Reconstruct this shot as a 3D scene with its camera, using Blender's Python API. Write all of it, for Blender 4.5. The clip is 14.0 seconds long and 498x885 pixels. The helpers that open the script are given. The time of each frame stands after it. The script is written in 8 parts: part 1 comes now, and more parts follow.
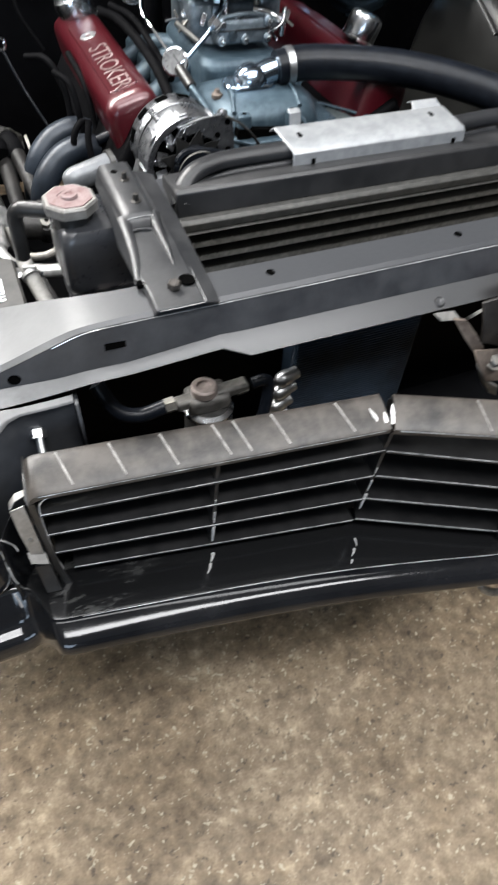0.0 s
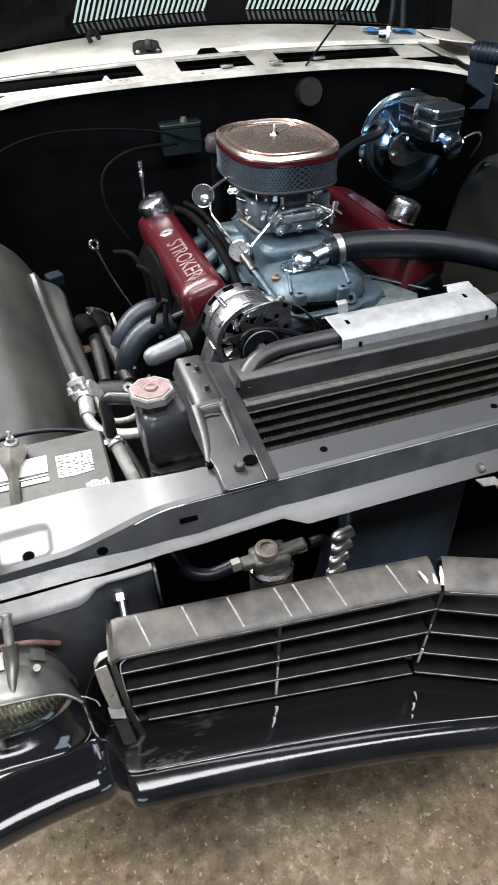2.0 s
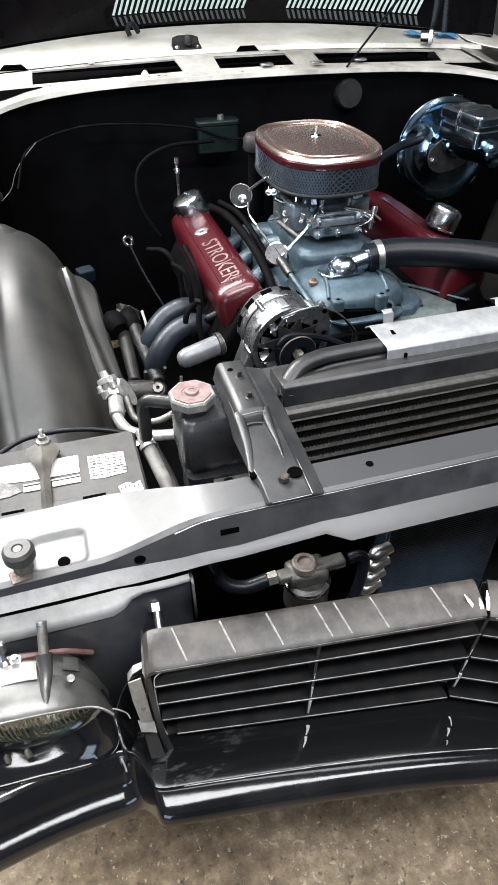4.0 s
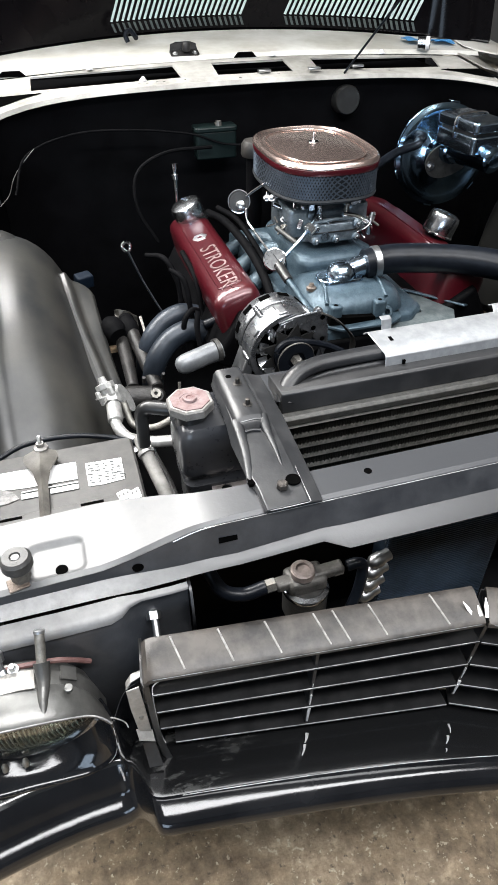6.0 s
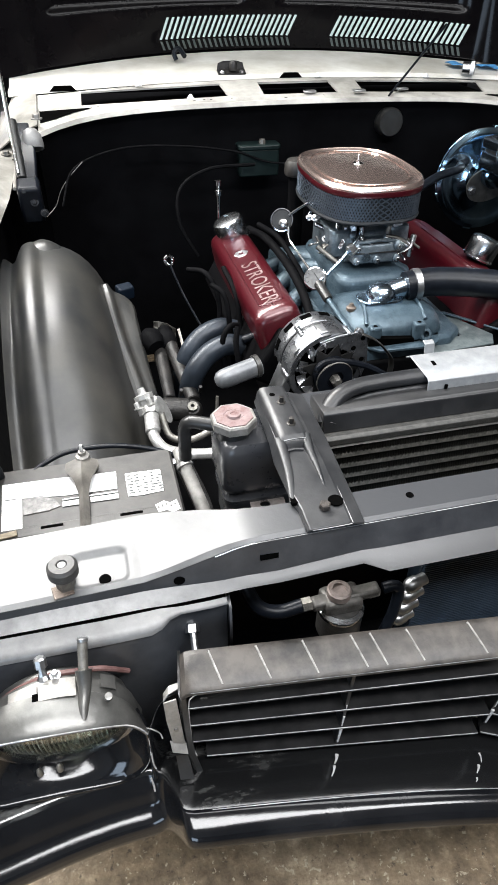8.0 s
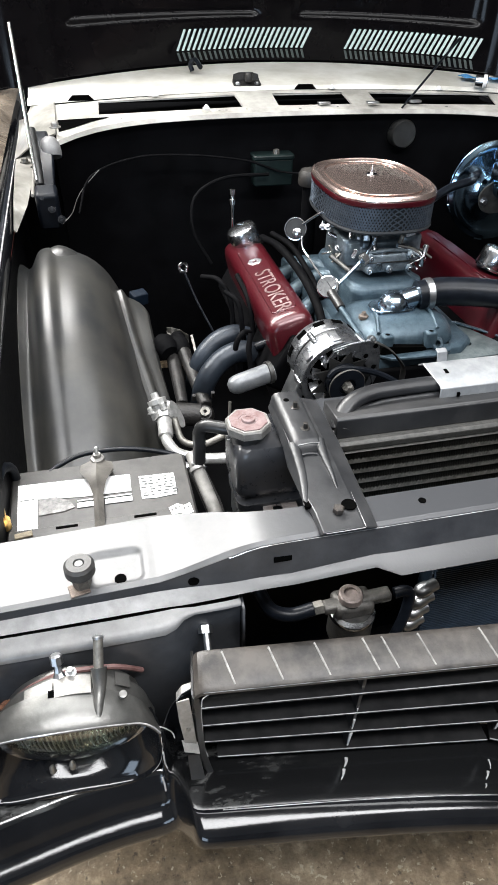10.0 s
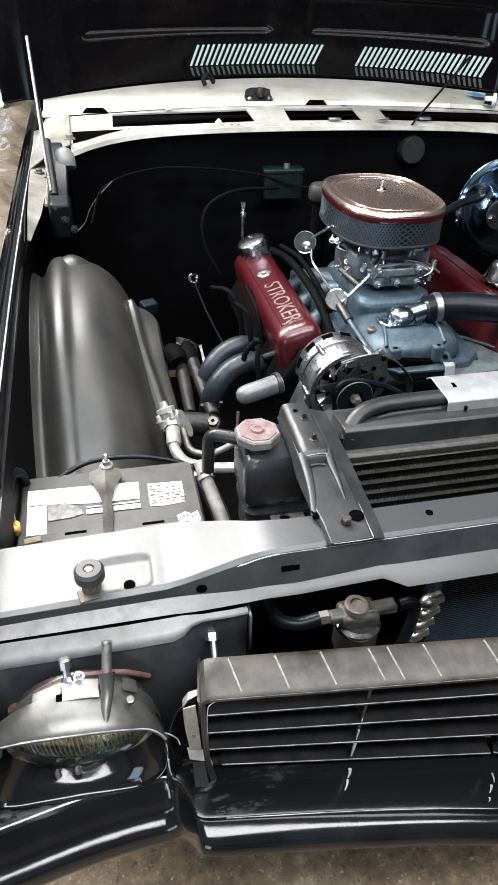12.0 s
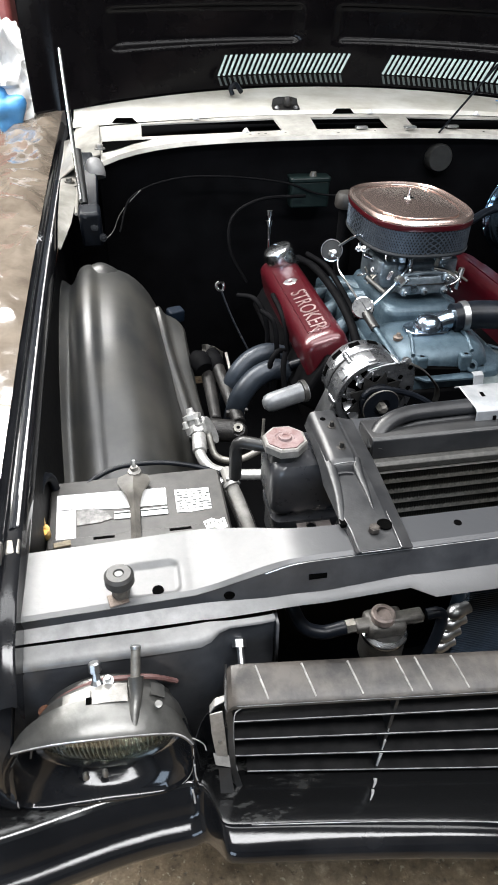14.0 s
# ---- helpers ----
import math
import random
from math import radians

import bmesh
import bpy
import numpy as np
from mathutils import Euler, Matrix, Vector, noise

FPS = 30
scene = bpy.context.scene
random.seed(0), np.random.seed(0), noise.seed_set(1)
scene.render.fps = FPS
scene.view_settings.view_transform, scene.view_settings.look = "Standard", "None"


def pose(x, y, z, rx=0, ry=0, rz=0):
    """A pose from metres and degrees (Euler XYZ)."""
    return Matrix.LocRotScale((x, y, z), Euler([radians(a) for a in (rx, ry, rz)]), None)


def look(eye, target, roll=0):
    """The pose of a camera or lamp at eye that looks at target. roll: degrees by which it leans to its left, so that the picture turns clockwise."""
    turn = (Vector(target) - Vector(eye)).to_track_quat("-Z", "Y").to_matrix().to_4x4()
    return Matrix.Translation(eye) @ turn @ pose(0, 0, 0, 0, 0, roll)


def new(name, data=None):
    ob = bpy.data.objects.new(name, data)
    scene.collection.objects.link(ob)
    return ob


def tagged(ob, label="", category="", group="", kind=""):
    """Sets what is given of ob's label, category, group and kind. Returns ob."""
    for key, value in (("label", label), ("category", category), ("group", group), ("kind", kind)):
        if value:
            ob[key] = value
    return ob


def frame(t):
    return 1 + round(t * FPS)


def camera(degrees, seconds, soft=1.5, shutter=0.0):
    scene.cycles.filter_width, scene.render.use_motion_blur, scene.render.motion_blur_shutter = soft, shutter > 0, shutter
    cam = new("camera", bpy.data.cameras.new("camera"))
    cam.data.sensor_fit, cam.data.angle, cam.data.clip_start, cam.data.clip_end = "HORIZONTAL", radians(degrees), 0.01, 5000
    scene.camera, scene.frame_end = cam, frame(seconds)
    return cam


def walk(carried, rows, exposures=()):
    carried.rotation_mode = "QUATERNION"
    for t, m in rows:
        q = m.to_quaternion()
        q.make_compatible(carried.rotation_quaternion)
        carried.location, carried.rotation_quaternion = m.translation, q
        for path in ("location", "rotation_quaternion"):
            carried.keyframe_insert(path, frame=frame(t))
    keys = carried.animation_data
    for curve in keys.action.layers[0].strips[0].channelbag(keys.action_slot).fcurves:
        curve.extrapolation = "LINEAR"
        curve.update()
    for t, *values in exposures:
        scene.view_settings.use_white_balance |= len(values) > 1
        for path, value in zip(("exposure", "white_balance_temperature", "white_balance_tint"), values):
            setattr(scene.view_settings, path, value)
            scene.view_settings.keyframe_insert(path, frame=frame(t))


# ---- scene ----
cam = camera(42.3, 14.0, shutter=0.5)
PATH = [
    (0, (-0.558, -0.263, 1.266), (0.022, 0.901, -0.254), 5.0),
    (0.5, (-0.497, -0.311, 1.301), (0.102, 0.946, -0.134), 4.7),
    (1, (-0.483, -0.335, 1.337), (0.116, 1.017, -0.009), 2.9),
    (1.5, (-0.521, -0.313, 1.352), (-0.018, 1.115, 0.046), -1.3),
    (2, (-0.56, -0.282, 1.367), (-0.084, 1.19, 0.099), -1.9),
    (2.5, (-0.58, -0.265, 1.365), (-0.122, 1.206, 0.089), -1.8),
    (3, (-0.591, -0.256, 1.361), (-0.147, 1.221, 0.087), -0.9),
    (5.5, (-0.593, -0.237, 1.367), (-0.129, 1.24, 0.101), 0.6),
    (6, (-0.591, -0.241, 1.366), (-0.133, 1.242, 0.105), -0.0),
    (6.5, (-0.602, -0.244, 1.369), (-0.142, 1.245, 0.115), 0.5),
    (7, (-0.615, -0.244, 1.37), (-0.177, 1.25, 0.115), 1.1),
    (7.5, (-0.618, -0.241, 1.375), (-0.204, 1.271, 0.133), 0.8),
    (8, (-0.62, -0.235, 1.378), (-0.214, 1.285, 0.144), 1.1),
    (10.5, (-0.637, -0.246, 1.381), (-0.249, 1.302, 0.174), 1.5),
    (11, (-0.641, -0.247, 1.383), (-0.249, 1.306, 0.184), 1.9),
    (11.5, (-0.642, -0.249, 1.382), (-0.257, 1.308, 0.187), 2.0),
    (12, (-0.642, -0.25, 1.384), (-0.258, 1.313, 0.196), 2.2),
    (12.5, (-0.645, -0.248, 1.386), (-0.278, 1.318, 0.198), 2.1),
    (13, (-0.651, -0.247, 1.384), (-0.299, 1.32, 0.191), 2.2),
    (13.5, (-0.653, -0.247, 1.387), (-0.299, 1.317, 0.191), 2.9),
    (14, (-0.652, -0.251, 1.389), (-0.329, 1.335, 0.214), 1.4),
]
walk(cam, [(t, look(eye, target, roll)) for t, eye, target, roll in PATH],
     [(0.0, 0.28), (0.5, 0.74), (1.0, 0.5), (1.5, 0.38), (2.2, 0.33), (3.0, 0.4), (7.0, 0.42), (10.5, 0.36), (14.0, 0.32)])

# ---- world and lights ----
world = bpy.data.worlds.new("garage_air")
scene.world = world
world.use_nodes = True
world.node_tree.nodes["Background"].inputs[0].default_value = (0.55, 0.65, 0.8, 1)
world.node_tree.nodes["Background"].inputs[1].default_value = 0.03


def strip_lamp(name, eye, target, sx, sy, power, colour):
    data = bpy.data.lights.new(name, "AREA")
    data.shape, data.size, data.size_y = "RECTANGLE", sx, sy
    data.energy, data.color = power, colour
    ob = new(name, data)
    ob.matrix_world = look(eye, target)
    return ob


strip_lamp("ceiling_tube_light", (-0.35, 0.55, 2.75), (-0.35, 0.6, 0.0), 2.8, 0.6, 38, (0.97, 0.985, 1.0))
strip_lamp("side_tube_light", (-1.9, 1.97, 2.65), (-1.9, 0.3, 0.8), 3.0, 0.4, 220, (1.0, 0.985, 0.96))
strip_lamp("front_tube_light", (-0.2, -0.62, 2.78), (-0.2, -0.6, 0.3), 2.1, 0.42, 66, (0.98, 0.985, 1.0))
strip_lamp("open_door_daylight", (-2.4, -3.6, 1.4), (-0.3, 0.6, 0.9), 2.0, 1.6, 74, (0.64, 0.80, 1.0))

# ---- materials ----
def mat(name, base, rough=0.5, metal=0.0, base2=None, scale=30.0, bump=0.0, coat=0.0, rough2=None, detail=6.0, fine=0.0, spec=0.5):
    """A surface with two scales of variation: large stains (base to base2) and a fine grain (bump)."""
    m = bpy.data.materials.new(name)
    m.use_nodes = True
    nt = m.node_tree
    b = nt.nodes["Principled BSDF"]
    b.inputs["Metallic"].default_value = metal
    b.inputs["Coat Weight"].default_value = coat
    b.inputs["Coat Roughness"].default_value = 0.04
    b.inputs["Specular IOR Level"].default_value = spec
    co = nt.nodes.new("ShaderNodeTexCoord")
    n1 = nt.nodes.new("ShaderNodeTexNoise")
    n1.inputs["Scale"].default_value, n1.inputs["Detail"].default_value, n1.inputs["Roughness"].default_value = scale, detail, 0.65
    nt.links.new(co.outputs["Object"], n1.inputs["Vector"])
    ramp = nt.nodes.new("ShaderNodeValToRGB")
    ramp.color_ramp.elements[0].position, ramp.color_ramp.elements[1].position = 0.35, 0.68
    ramp.color_ramp.elements[0].color = (*base, 1)
    ramp.color_ramp.elements[1].color = (*(base2 or [c * 1.25 for c in base]), 1)
    nt.links.new(n1.outputs["Fac"], ramp.inputs["Fac"])
    nt.links.new(ramp.outputs["Color"], b.inputs["Base Color"])
    n2 = nt.nodes.new("ShaderNodeTexNoise")
    n2.inputs["Scale"].default_value, n2.inputs["Detail"].default_value = fine or scale * 9, 4
    nt.links.new(co.outputs["Object"], n2.inputs["Vector"])
    mr = nt.nodes.new("ShaderNodeMapRange")
    mr.inputs["To Min"].default_value, mr.inputs["To Max"].default_value = rough, rough2 if rough2 is not None else min(1, rough * 1.35 + 0.02)
    mix = nt.nodes.new("ShaderNodeMath")
    mix.operation = "MULTIPLY_ADD"
    mix.inputs[1].default_value, mix.inputs[2].default_value = 0.4, 0.0
    nt.links.new(n2.outputs["Fac"], mix.inputs[0])
    add = nt.nodes.new("ShaderNodeMath")
    add.operation = "MULTIPLY_ADD"
    add.inputs[1].default_value = 0.6
    nt.links.new(n1.outputs["Fac"], add.inputs[0])
    nt.links.new(mix.outputs[0], add.inputs[2])
    nt.links.new(add.outputs[0], mr.inputs["Value"])
    nt.links.new(mr.outputs[0], b.inputs["Roughness"])
    if bump:
        bp = nt.nodes.new("ShaderNodeBump")
        bp.inputs["Strength"].default_value, bp.inputs["Distance"].default_value = bump, 0.002
        nt.links.new(n2.outputs["Fac"], bp.inputs["Height"])
        nt.links.new(bp.outputs["Normal"], b.inputs["Normal"])
    return m


def late_ramp(m, lo, hi):
    """Shift the stain ramp of a material, so that the second colour shows in patches only."""
    for n in m.node_tree.nodes:
        if n.type == "VALTORGB":
            n.color_ramp.elements[0].position, n.color_ramp.elements[1].position = lo, hi
    return m


def stretched(m, scale):
    """Draw the stains of a material out along one direction, as wiping does."""
    nt = m.node_tree
    mp = nt.nodes.new("ShaderNodeMapping")
    mp.inputs["Scale"].default_value = scale
    mp.inputs["Rotation"].default_value = (0, 0, radians(14))
    co = next(n for n in nt.nodes if n.type == "TEX_COORD")
    for n in [n for n in nt.nodes if n.type == "TEX_NOISE"]:
        nt.links.new(mp.outputs["Vector"], n.inputs["Vector"])
    nt.links.new(co.outputs["Object"], mp.inputs["Vector"])
    return m


def concrete():
    """Oil-stained brown slab: mottled at three scales, with irregular pale chips."""
    m = mat("stained_concrete", (0.1, 0.08, 0.06), 0.5, 0, (0.3, 0.25, 0.18), 5.0, 0.7, detail=8, fine=120)
    nt = m.node_tree
    b = nt.nodes["Principled BSDF"]
    co = nt.nodes.new("ShaderNodeTexCoord")
    shift = nt.nodes.new("ShaderNodeMapping")
    shift.inputs["Location"].default_value = (3.71, 8.37, 0.53)
    nt.links.new(co.outputs["Object"], shift.inputs["Vector"])

    def noisy(scale, detail, rough, stops):
        n = nt.nodes.new("ShaderNodeTexNoise")
        n.inputs["Scale"].default_value, n.inputs["Detail"].default_value, n.inputs["Roughness"].default_value = scale, detail, rough
        nt.links.new(shift.outputs["Vector"], n.inputs["Vector"])
        r = nt.nodes.new("ShaderNodeValToRGB")
        el = r.color_ramp.elements
        el[0].position, el[0].color = stops[0][0], (*stops[0][1], 1)
        el[1].position, el[1].color = stops[-1][0], (*stops[-1][1], 1)
        for p, c in stops[1:-1]:
            e = el.new(p)
            e.color = (*c, 1)
        nt.links.new(n.outputs["Fac"], r.inputs["Fac"])
        return r.outputs["Color"]

    def mixed(a, c, fac, kind="MIX"):
        mx = nt.nodes.new("ShaderNodeMix")
        mx.data_type, mx.blend_type = "RGBA", kind
        if isinstance(fac, float):
            mx.inputs["Factor"].default_value = fac
        else:
            nt.links.new(fac, mx.inputs["Factor"])
        nt.links.new(a, mx.inputs["A"])
        if isinstance(c, tuple):
            mx.inputs["B"].default_value = (*c, 1)
        else:
            nt.links.new(c, mx.inputs["B"])
        return mx.outputs["Result"]

    fine = noisy(42, 9, 0.66, [(0.30, (0.130, 0.100, 0.066)), (0.45, (0.200, 0.155, 0.105)), (0.56, (0.262, 0.207, 0.144)), (0.72, (0.425, 0.345, 0.246))])
    stain = noisy(3.0, 11, 0.68, [(0.33, (0.62, 0.60, 0.57)), (0.44, (0.94, 0.89, 0.82)), (0.52, (1.06, 1.04, 1.01)), (0.65, (1.45, 1.44, 1.42))])
    blot = noisy(17, 11, 0.72, [(0.36, (0.76, 0.73, 0.69)), (0.49, (1.02, 1.0, 0.97)), (0.63, (1.25, 1.24, 1.20))])
    chips = noisy(95, 4, 0.55, [(0.625, (0, 0, 0)), (0.67, (0.75, 0.75, 0.75))])
    pits = noisy(62, 6, 0.68, [(0.33, (0.75, 0.75, 0.75)), (0.41, (0, 0, 0))])
    col = mixed(fine, stain, 1.0, "MULTIPLY")
    col = mixed(col, blot, 1.0, "MULTIPLY")
    col = mixed(col, (0.54, 0.47, 0.34), chips)
    col = mixed(col, (0.04, 0.03, 0.022), pits)
    nt.links.new(col, b.inputs["Base Color"])
    return m


CONCRETE = concrete()
GLOSS = mat("gloss_black_paint", (0.0042, 0.0046, 0.0056), 0.06, 0, (0.0115, 0.0120, 0.0135), 11, 0.09, 0, rough2=0.17, spec=0.36, fine=45, detail=11)
TRAY = mat("dusty_gloss_black", (0.006, 0.0062, 0.0066), 0.06, 0, (0.14, 0.142, 0.138), 40, 0.05, 0, rough2=0.26, spec=0.7, fine=90, detail=14)
late_ramp(TRAY, 0.55, 0.76)
stretched(TRAY, (0.30, 0.8, 1.0))
SATIN = mat("satin_black_paint", (0.021, 0.0225, 0.026), 0.27, 0, (0.044, 0.046, 0.050), 22, 0.08, 0, rough2=0.45, detail=13)
PLASTIC = mat("grey_worn_plastic", (0.008, 0.007, 0.0062), 0.28, 0, (0.056, 0.049, 0.043), 21, 0.18, 0, rough2=0.56, detail=14, spec=0.4)
late_ramp(PLASTIC, 0.38, 0.60)
BLACKPLASTIC = mat("black_plastic", (0.012, 0.012, 0.012), 0.25, 0, (0.022, 0.022, 0.022), 40, 0.08, 0, rough2=0.42)
RUBBER = mat("black_rubber", (0.0030, 0.0040, 0.0062), 0.30, 0, (0.0065, 0.0085, 0.0125), 60, 0.1, 0, rough2=0.42, spec=0.22)
WELL = mat("inner_fender_plastic", (0.019, 0.020, 0.021), 0.29, 0, (0.052, 0.050, 0.044), 7, 0.06, 0, rough2=0.47, detail=9, fine=160)
CHROME = mat("chrome", (0.75, 0.77, 0.8), 0.05, 1, (0.85, 0.86, 0.88), 60, 0, 0, rough2=0.14)
ALLOY = mat("bare_aluminium", (0.42, 0.43, 0.44), 0.26, 1, (0.56, 0.57, 0.58), 60, 0.08, 0, rough2=0.45)
DULLMETAL = mat("dull_cast_metal", (0.13, 0.125, 0.115), 0.38, 0.8, (0.27, 0.26, 0.235), 60, 0.3, 0, rough2=0.6)
RUSTY = mat("rust_brown_steel", (0.09, 0.07, 0.058), 0.45, 0.5, (0.2, 0.165, 0.14), 60, 0.5, 0)
RED = mat("red_metallic_paint", (0.046, 0.0018, 0.0050), 0.24, 0.25, (0.072, 0.0026, 0.0075), 300, 0.02, 0.7, rough2=0.36)
RED.node_tree.nodes["Principled BSDF"].inputs["Coat Roughness"].default_value = 0.26
BLUEGREY = mat("cast_manifold_paint", (0.036, 0.060, 0.080), 0.3, 0.35, (0.072, 0.108, 0.134), 70, 0.4, 0, rough2=0.48)
COPPERLID = mat("tinted_chrome_lid", (0.55, 0.43, 0.385), 0.24, 0.95, (0.59, 0.46, 0.415), 6, 0.0, 0, rough2=0.28, detail=2, fine=20)
CREAM = mat("cream_white_paint", (0.46, 0.44, 0.385), 0.3, 0, (0.72, 0.71, 0.67), 6, 0.06, 0.1, rough2=0.5)
# Darker copies of CREAM: weaker light on strip and corners is in the colour.
COWLTOP = mat("dimmed_cowl_cream", (0.20, 0.193, 0.175), 0.42, 0, (0.50, 0.49, 0.455), 7, 0.08, 0.0, rough2=0.6, detail=11)
CREAMDIM = mat("dimmed_cream_paint", (0.13, 0.125, 0.112), 0.25, 0.1, (0.36, 0.35, 0.32), 9, 0.1, 0.1, rough2=0.5, detail=11)
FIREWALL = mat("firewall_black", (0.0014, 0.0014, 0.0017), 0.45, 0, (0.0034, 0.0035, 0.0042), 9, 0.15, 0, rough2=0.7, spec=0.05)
BATTERY = mat("battery_case", (0.014, 0.0135, 0.013), 0.42, 0, (0.045, 0.043, 0.040), 25, 0.1, 0, detail=11)
PAPER = mat("white_label", (0.72, 0.72, 0.72), 0.3, 0, (0.82, 0.82, 0.82), 30, 0, 0)
INK = mat("label_ink", (0.05, 0.05, 0.05), 0.4)
CAPRED = mat("faded_red_cap", (0.115, 0.062, 0.06), 0.4, 0, (0.21, 0.16, 0.158), 90, 0.1)
PALE = mat("pale_metal_edge", (0.17, 0.165, 0.155), 0.34, 0.5, (0.3, 0.29, 0.275), 60, 0.1)
BRASS = mat("brass", (0.6, 0.38, 0.12), 0.3, 1, (0.75, 0.5, 0.2), 80, 0.1)
FINS = mat("radiator_fins", (0.012, 0.0115, 0.010), 0.45, 0.2, (0.034, 0.032, 0.027), 120, 0.3)
TICK = mat("bright_fin_edge", (0.040, 0.039, 0.035), 0.38, 0.3, (0.125, 0.12, 0.108), 170, 0.2)
TUBEGREY = mat("condenser_tube", (0.034, 0.0335, 0.031), 0.4, 0.2, (0.075, 0.073, 0.067), 120, 0.25)
HOSEDARK = mat("dull_dark_hose", (0.0016, 0.0017, 0.0021), 0.6, 0, (0.0038, 0.0038, 0.0045), 30, 0.1, 0, rough2=0.8, spec=0.05)
HEADER = mat("coated_header", (0.009, 0.0125, 0.018), 0.34, 0.25, (0.024, 0.032, 0.044), 18, 0.2, rough2=0.5)
WALL = mat("grey_wall", (0.26, 0.26, 0.26), 0.8, 0, (0.36, 0.36, 0.355), 3, 0.2)
DARKWALL = mat("dark_reflected_wall", (0.03, 0.03, 0.032), 0.6, 0, (0.05, 0.05, 0.052), 3, 0.2)
FILM = mat("brown_plastic_film", (0.08, 0.065, 0.051), 0.08, 0, (0.17, 0.143, 0.115), 7, 0.35, 0, rough2=0.22, fine=30, spec=0.6)
PAPERFILM = mat("specked_cream_paper", (0.62, 0.59, 0.52), 0.35, 0, (0.30, 0.20, 0.14), 60, 0.3, 0, rough2=0.6, detail=5)
late_ramp(PAPERFILM, 0.58, 0.78)
# The booster's blue reflection is put into the chrome's own colour.
BLUECHROME = mat("blue_reflection_chrome", (0.2, 0.31, 0.42), 0.08, 1, (0.28, 0.4, 0.5), 40, 0, 0, rough2=0.16)
UNDERHOOD = mat("underhood_black", (0.0022, 0.0019, 0.0023), 0.10, 0, (0.0042, 0.0037, 0.0042), 7, 0.05, 0, rough2=0.24, spec=0.11, fine=30)
CEILING = mat("grey_ceiling", (0.3, 0.3, 0.3), 0.8, 0, (0.4, 0.4, 0.4), 3, 0.2)
WHITEPLASTIC = mat("cracked_white_plastic", (0.6, 0.58, 0.55), 0.4, 0, (0.75, 0.74, 0.72), 80, 0.2)
BLUEPLASTIC = mat("blue_plastic", (0.05, 0.2, 0.45), 0.3, 0, (0.08, 0.3, 0.6), 20)
REDPAINT = mat("dull_red_paint", (0.16, 0.035, 0.035), 0.4, 0, (0.25, 0.07, 0.065), 10, 0.1)
WIRE = mat("red_wire", (0.075, 0.030, 0.028), 0.45, 0, (0.14, 0.08, 0.074), 60)
TEAL = mat("green_box", (0.0025, 0.0065, 0.0066), 0.4, 0, (0.005, 0.012, 0.0115), 40, spec=0.25)


def glass_mat(name, colour, rough=0.02):
    m = bpy.data.materials.new(name)
    m.use_nodes = True
    b = m.node_tree.nodes["Principled BSDF"]
    b.inputs["Base Color"].default_value = (*colour, 1)
    b.inputs["Transmission Weight"].default_value, b.inputs["Roughness"].default_value, b.inputs["IOR"].default_value = 1.0, rough, 1.45
    return m


LENS = glass_mat("headlamp_glass", (0.92, 0.95, 0.9), 0.04)

POLISHED = mat("polished_alloy", (0.42, 0.43, 0.45), 0.12, 1, (0.62, 0.64, 0.66), 50, 0.1, 0, rough2=0.32)
BLUEPOLISH = mat("blue_grey_polished_alloy", (0.34, 0.44, 0.54), 0.10, 1, (0.48, 0.58, 0.68), 70, 0.05, 0, rough2=0.26)
GREENMETAL = mat("pale_greenish_metal", (0.1, 0.125, 0.13), 0.32, 0.5, (0.18, 0.21, 0.215), 60, 0.2, 0, rough2=0.5)
PIPEGREY = mat("pale_grey_pipe", (0.11, 0.117, 0.125), 0.34, 0.4, (0.18, 0.187, 0.195), 50, 0.15, 0, rough2=0.5)
# Darker copy of WELL: shade on the other inner fender is in the colour.
WELLDARK = mat("shaded_inner_fender", (0.006, 0.006, 0.0058), 0.28, 0, (0.016, 0.016, 0.015), 6, 0.05, 0, rough2=0.48, spec=0.4)
SLATBLACK = mat("slat_black", (0.010, 0.010, 0.0105), 0.3, 0, (0.020, 0.020, 0.0205), 50, 0.05, 0, rough2=0.45, spec=0.25)
PLATEALU = mat("dull_aluminium_sheet", (0.26, 0.27, 0.28), 0.3, 0.5, (0.36, 0.37, 0.38), 50, 0.06, 0, rough2=0.44)
PLUG = mat("dark_rubber_plug", (0.009, 0.009, 0.0088), 0.4, 0, (0.02, 0.02, 0.019), 50, 0.1)
CARBGREY = mat("cast_carburettor_metal", (0.10, 0.125, 0.145), 0.22, 0.7, (0.22, 0.26, 0.29), 60, 0.3, 0, rough2=0.45)
# ---- building helpers ----
V = Vector


def finish(bm, name, material, smooth=True, bevel=0.0, sub=0, angle=40):
    me = bpy.data.meshes.new(name)
    bmesh.ops.remove_doubles(bm, verts=bm.verts, dist=1e-6)
    bmesh.ops.recalc_face_normals(bm, faces=bm.faces)
    bm.to_mesh(me)
    rims = [i for i, e in enumerate(bm.edges) if len(e.link_faces) == 1]
    bm.free()
    me.materials.append(material)
    if smooth:
        me.shade_smooth()
        me.set_sharp_from_angle(angle=radians(angle))
        # open edges stay crisp where the sheet is given its thickness
        sharp = me.attributes.get("sharp_edge") or me.attributes.new("sharp_edge", "BOOLEAN", "EDGE")
        for i in rims:
            sharp.data[i].value = True
    return me


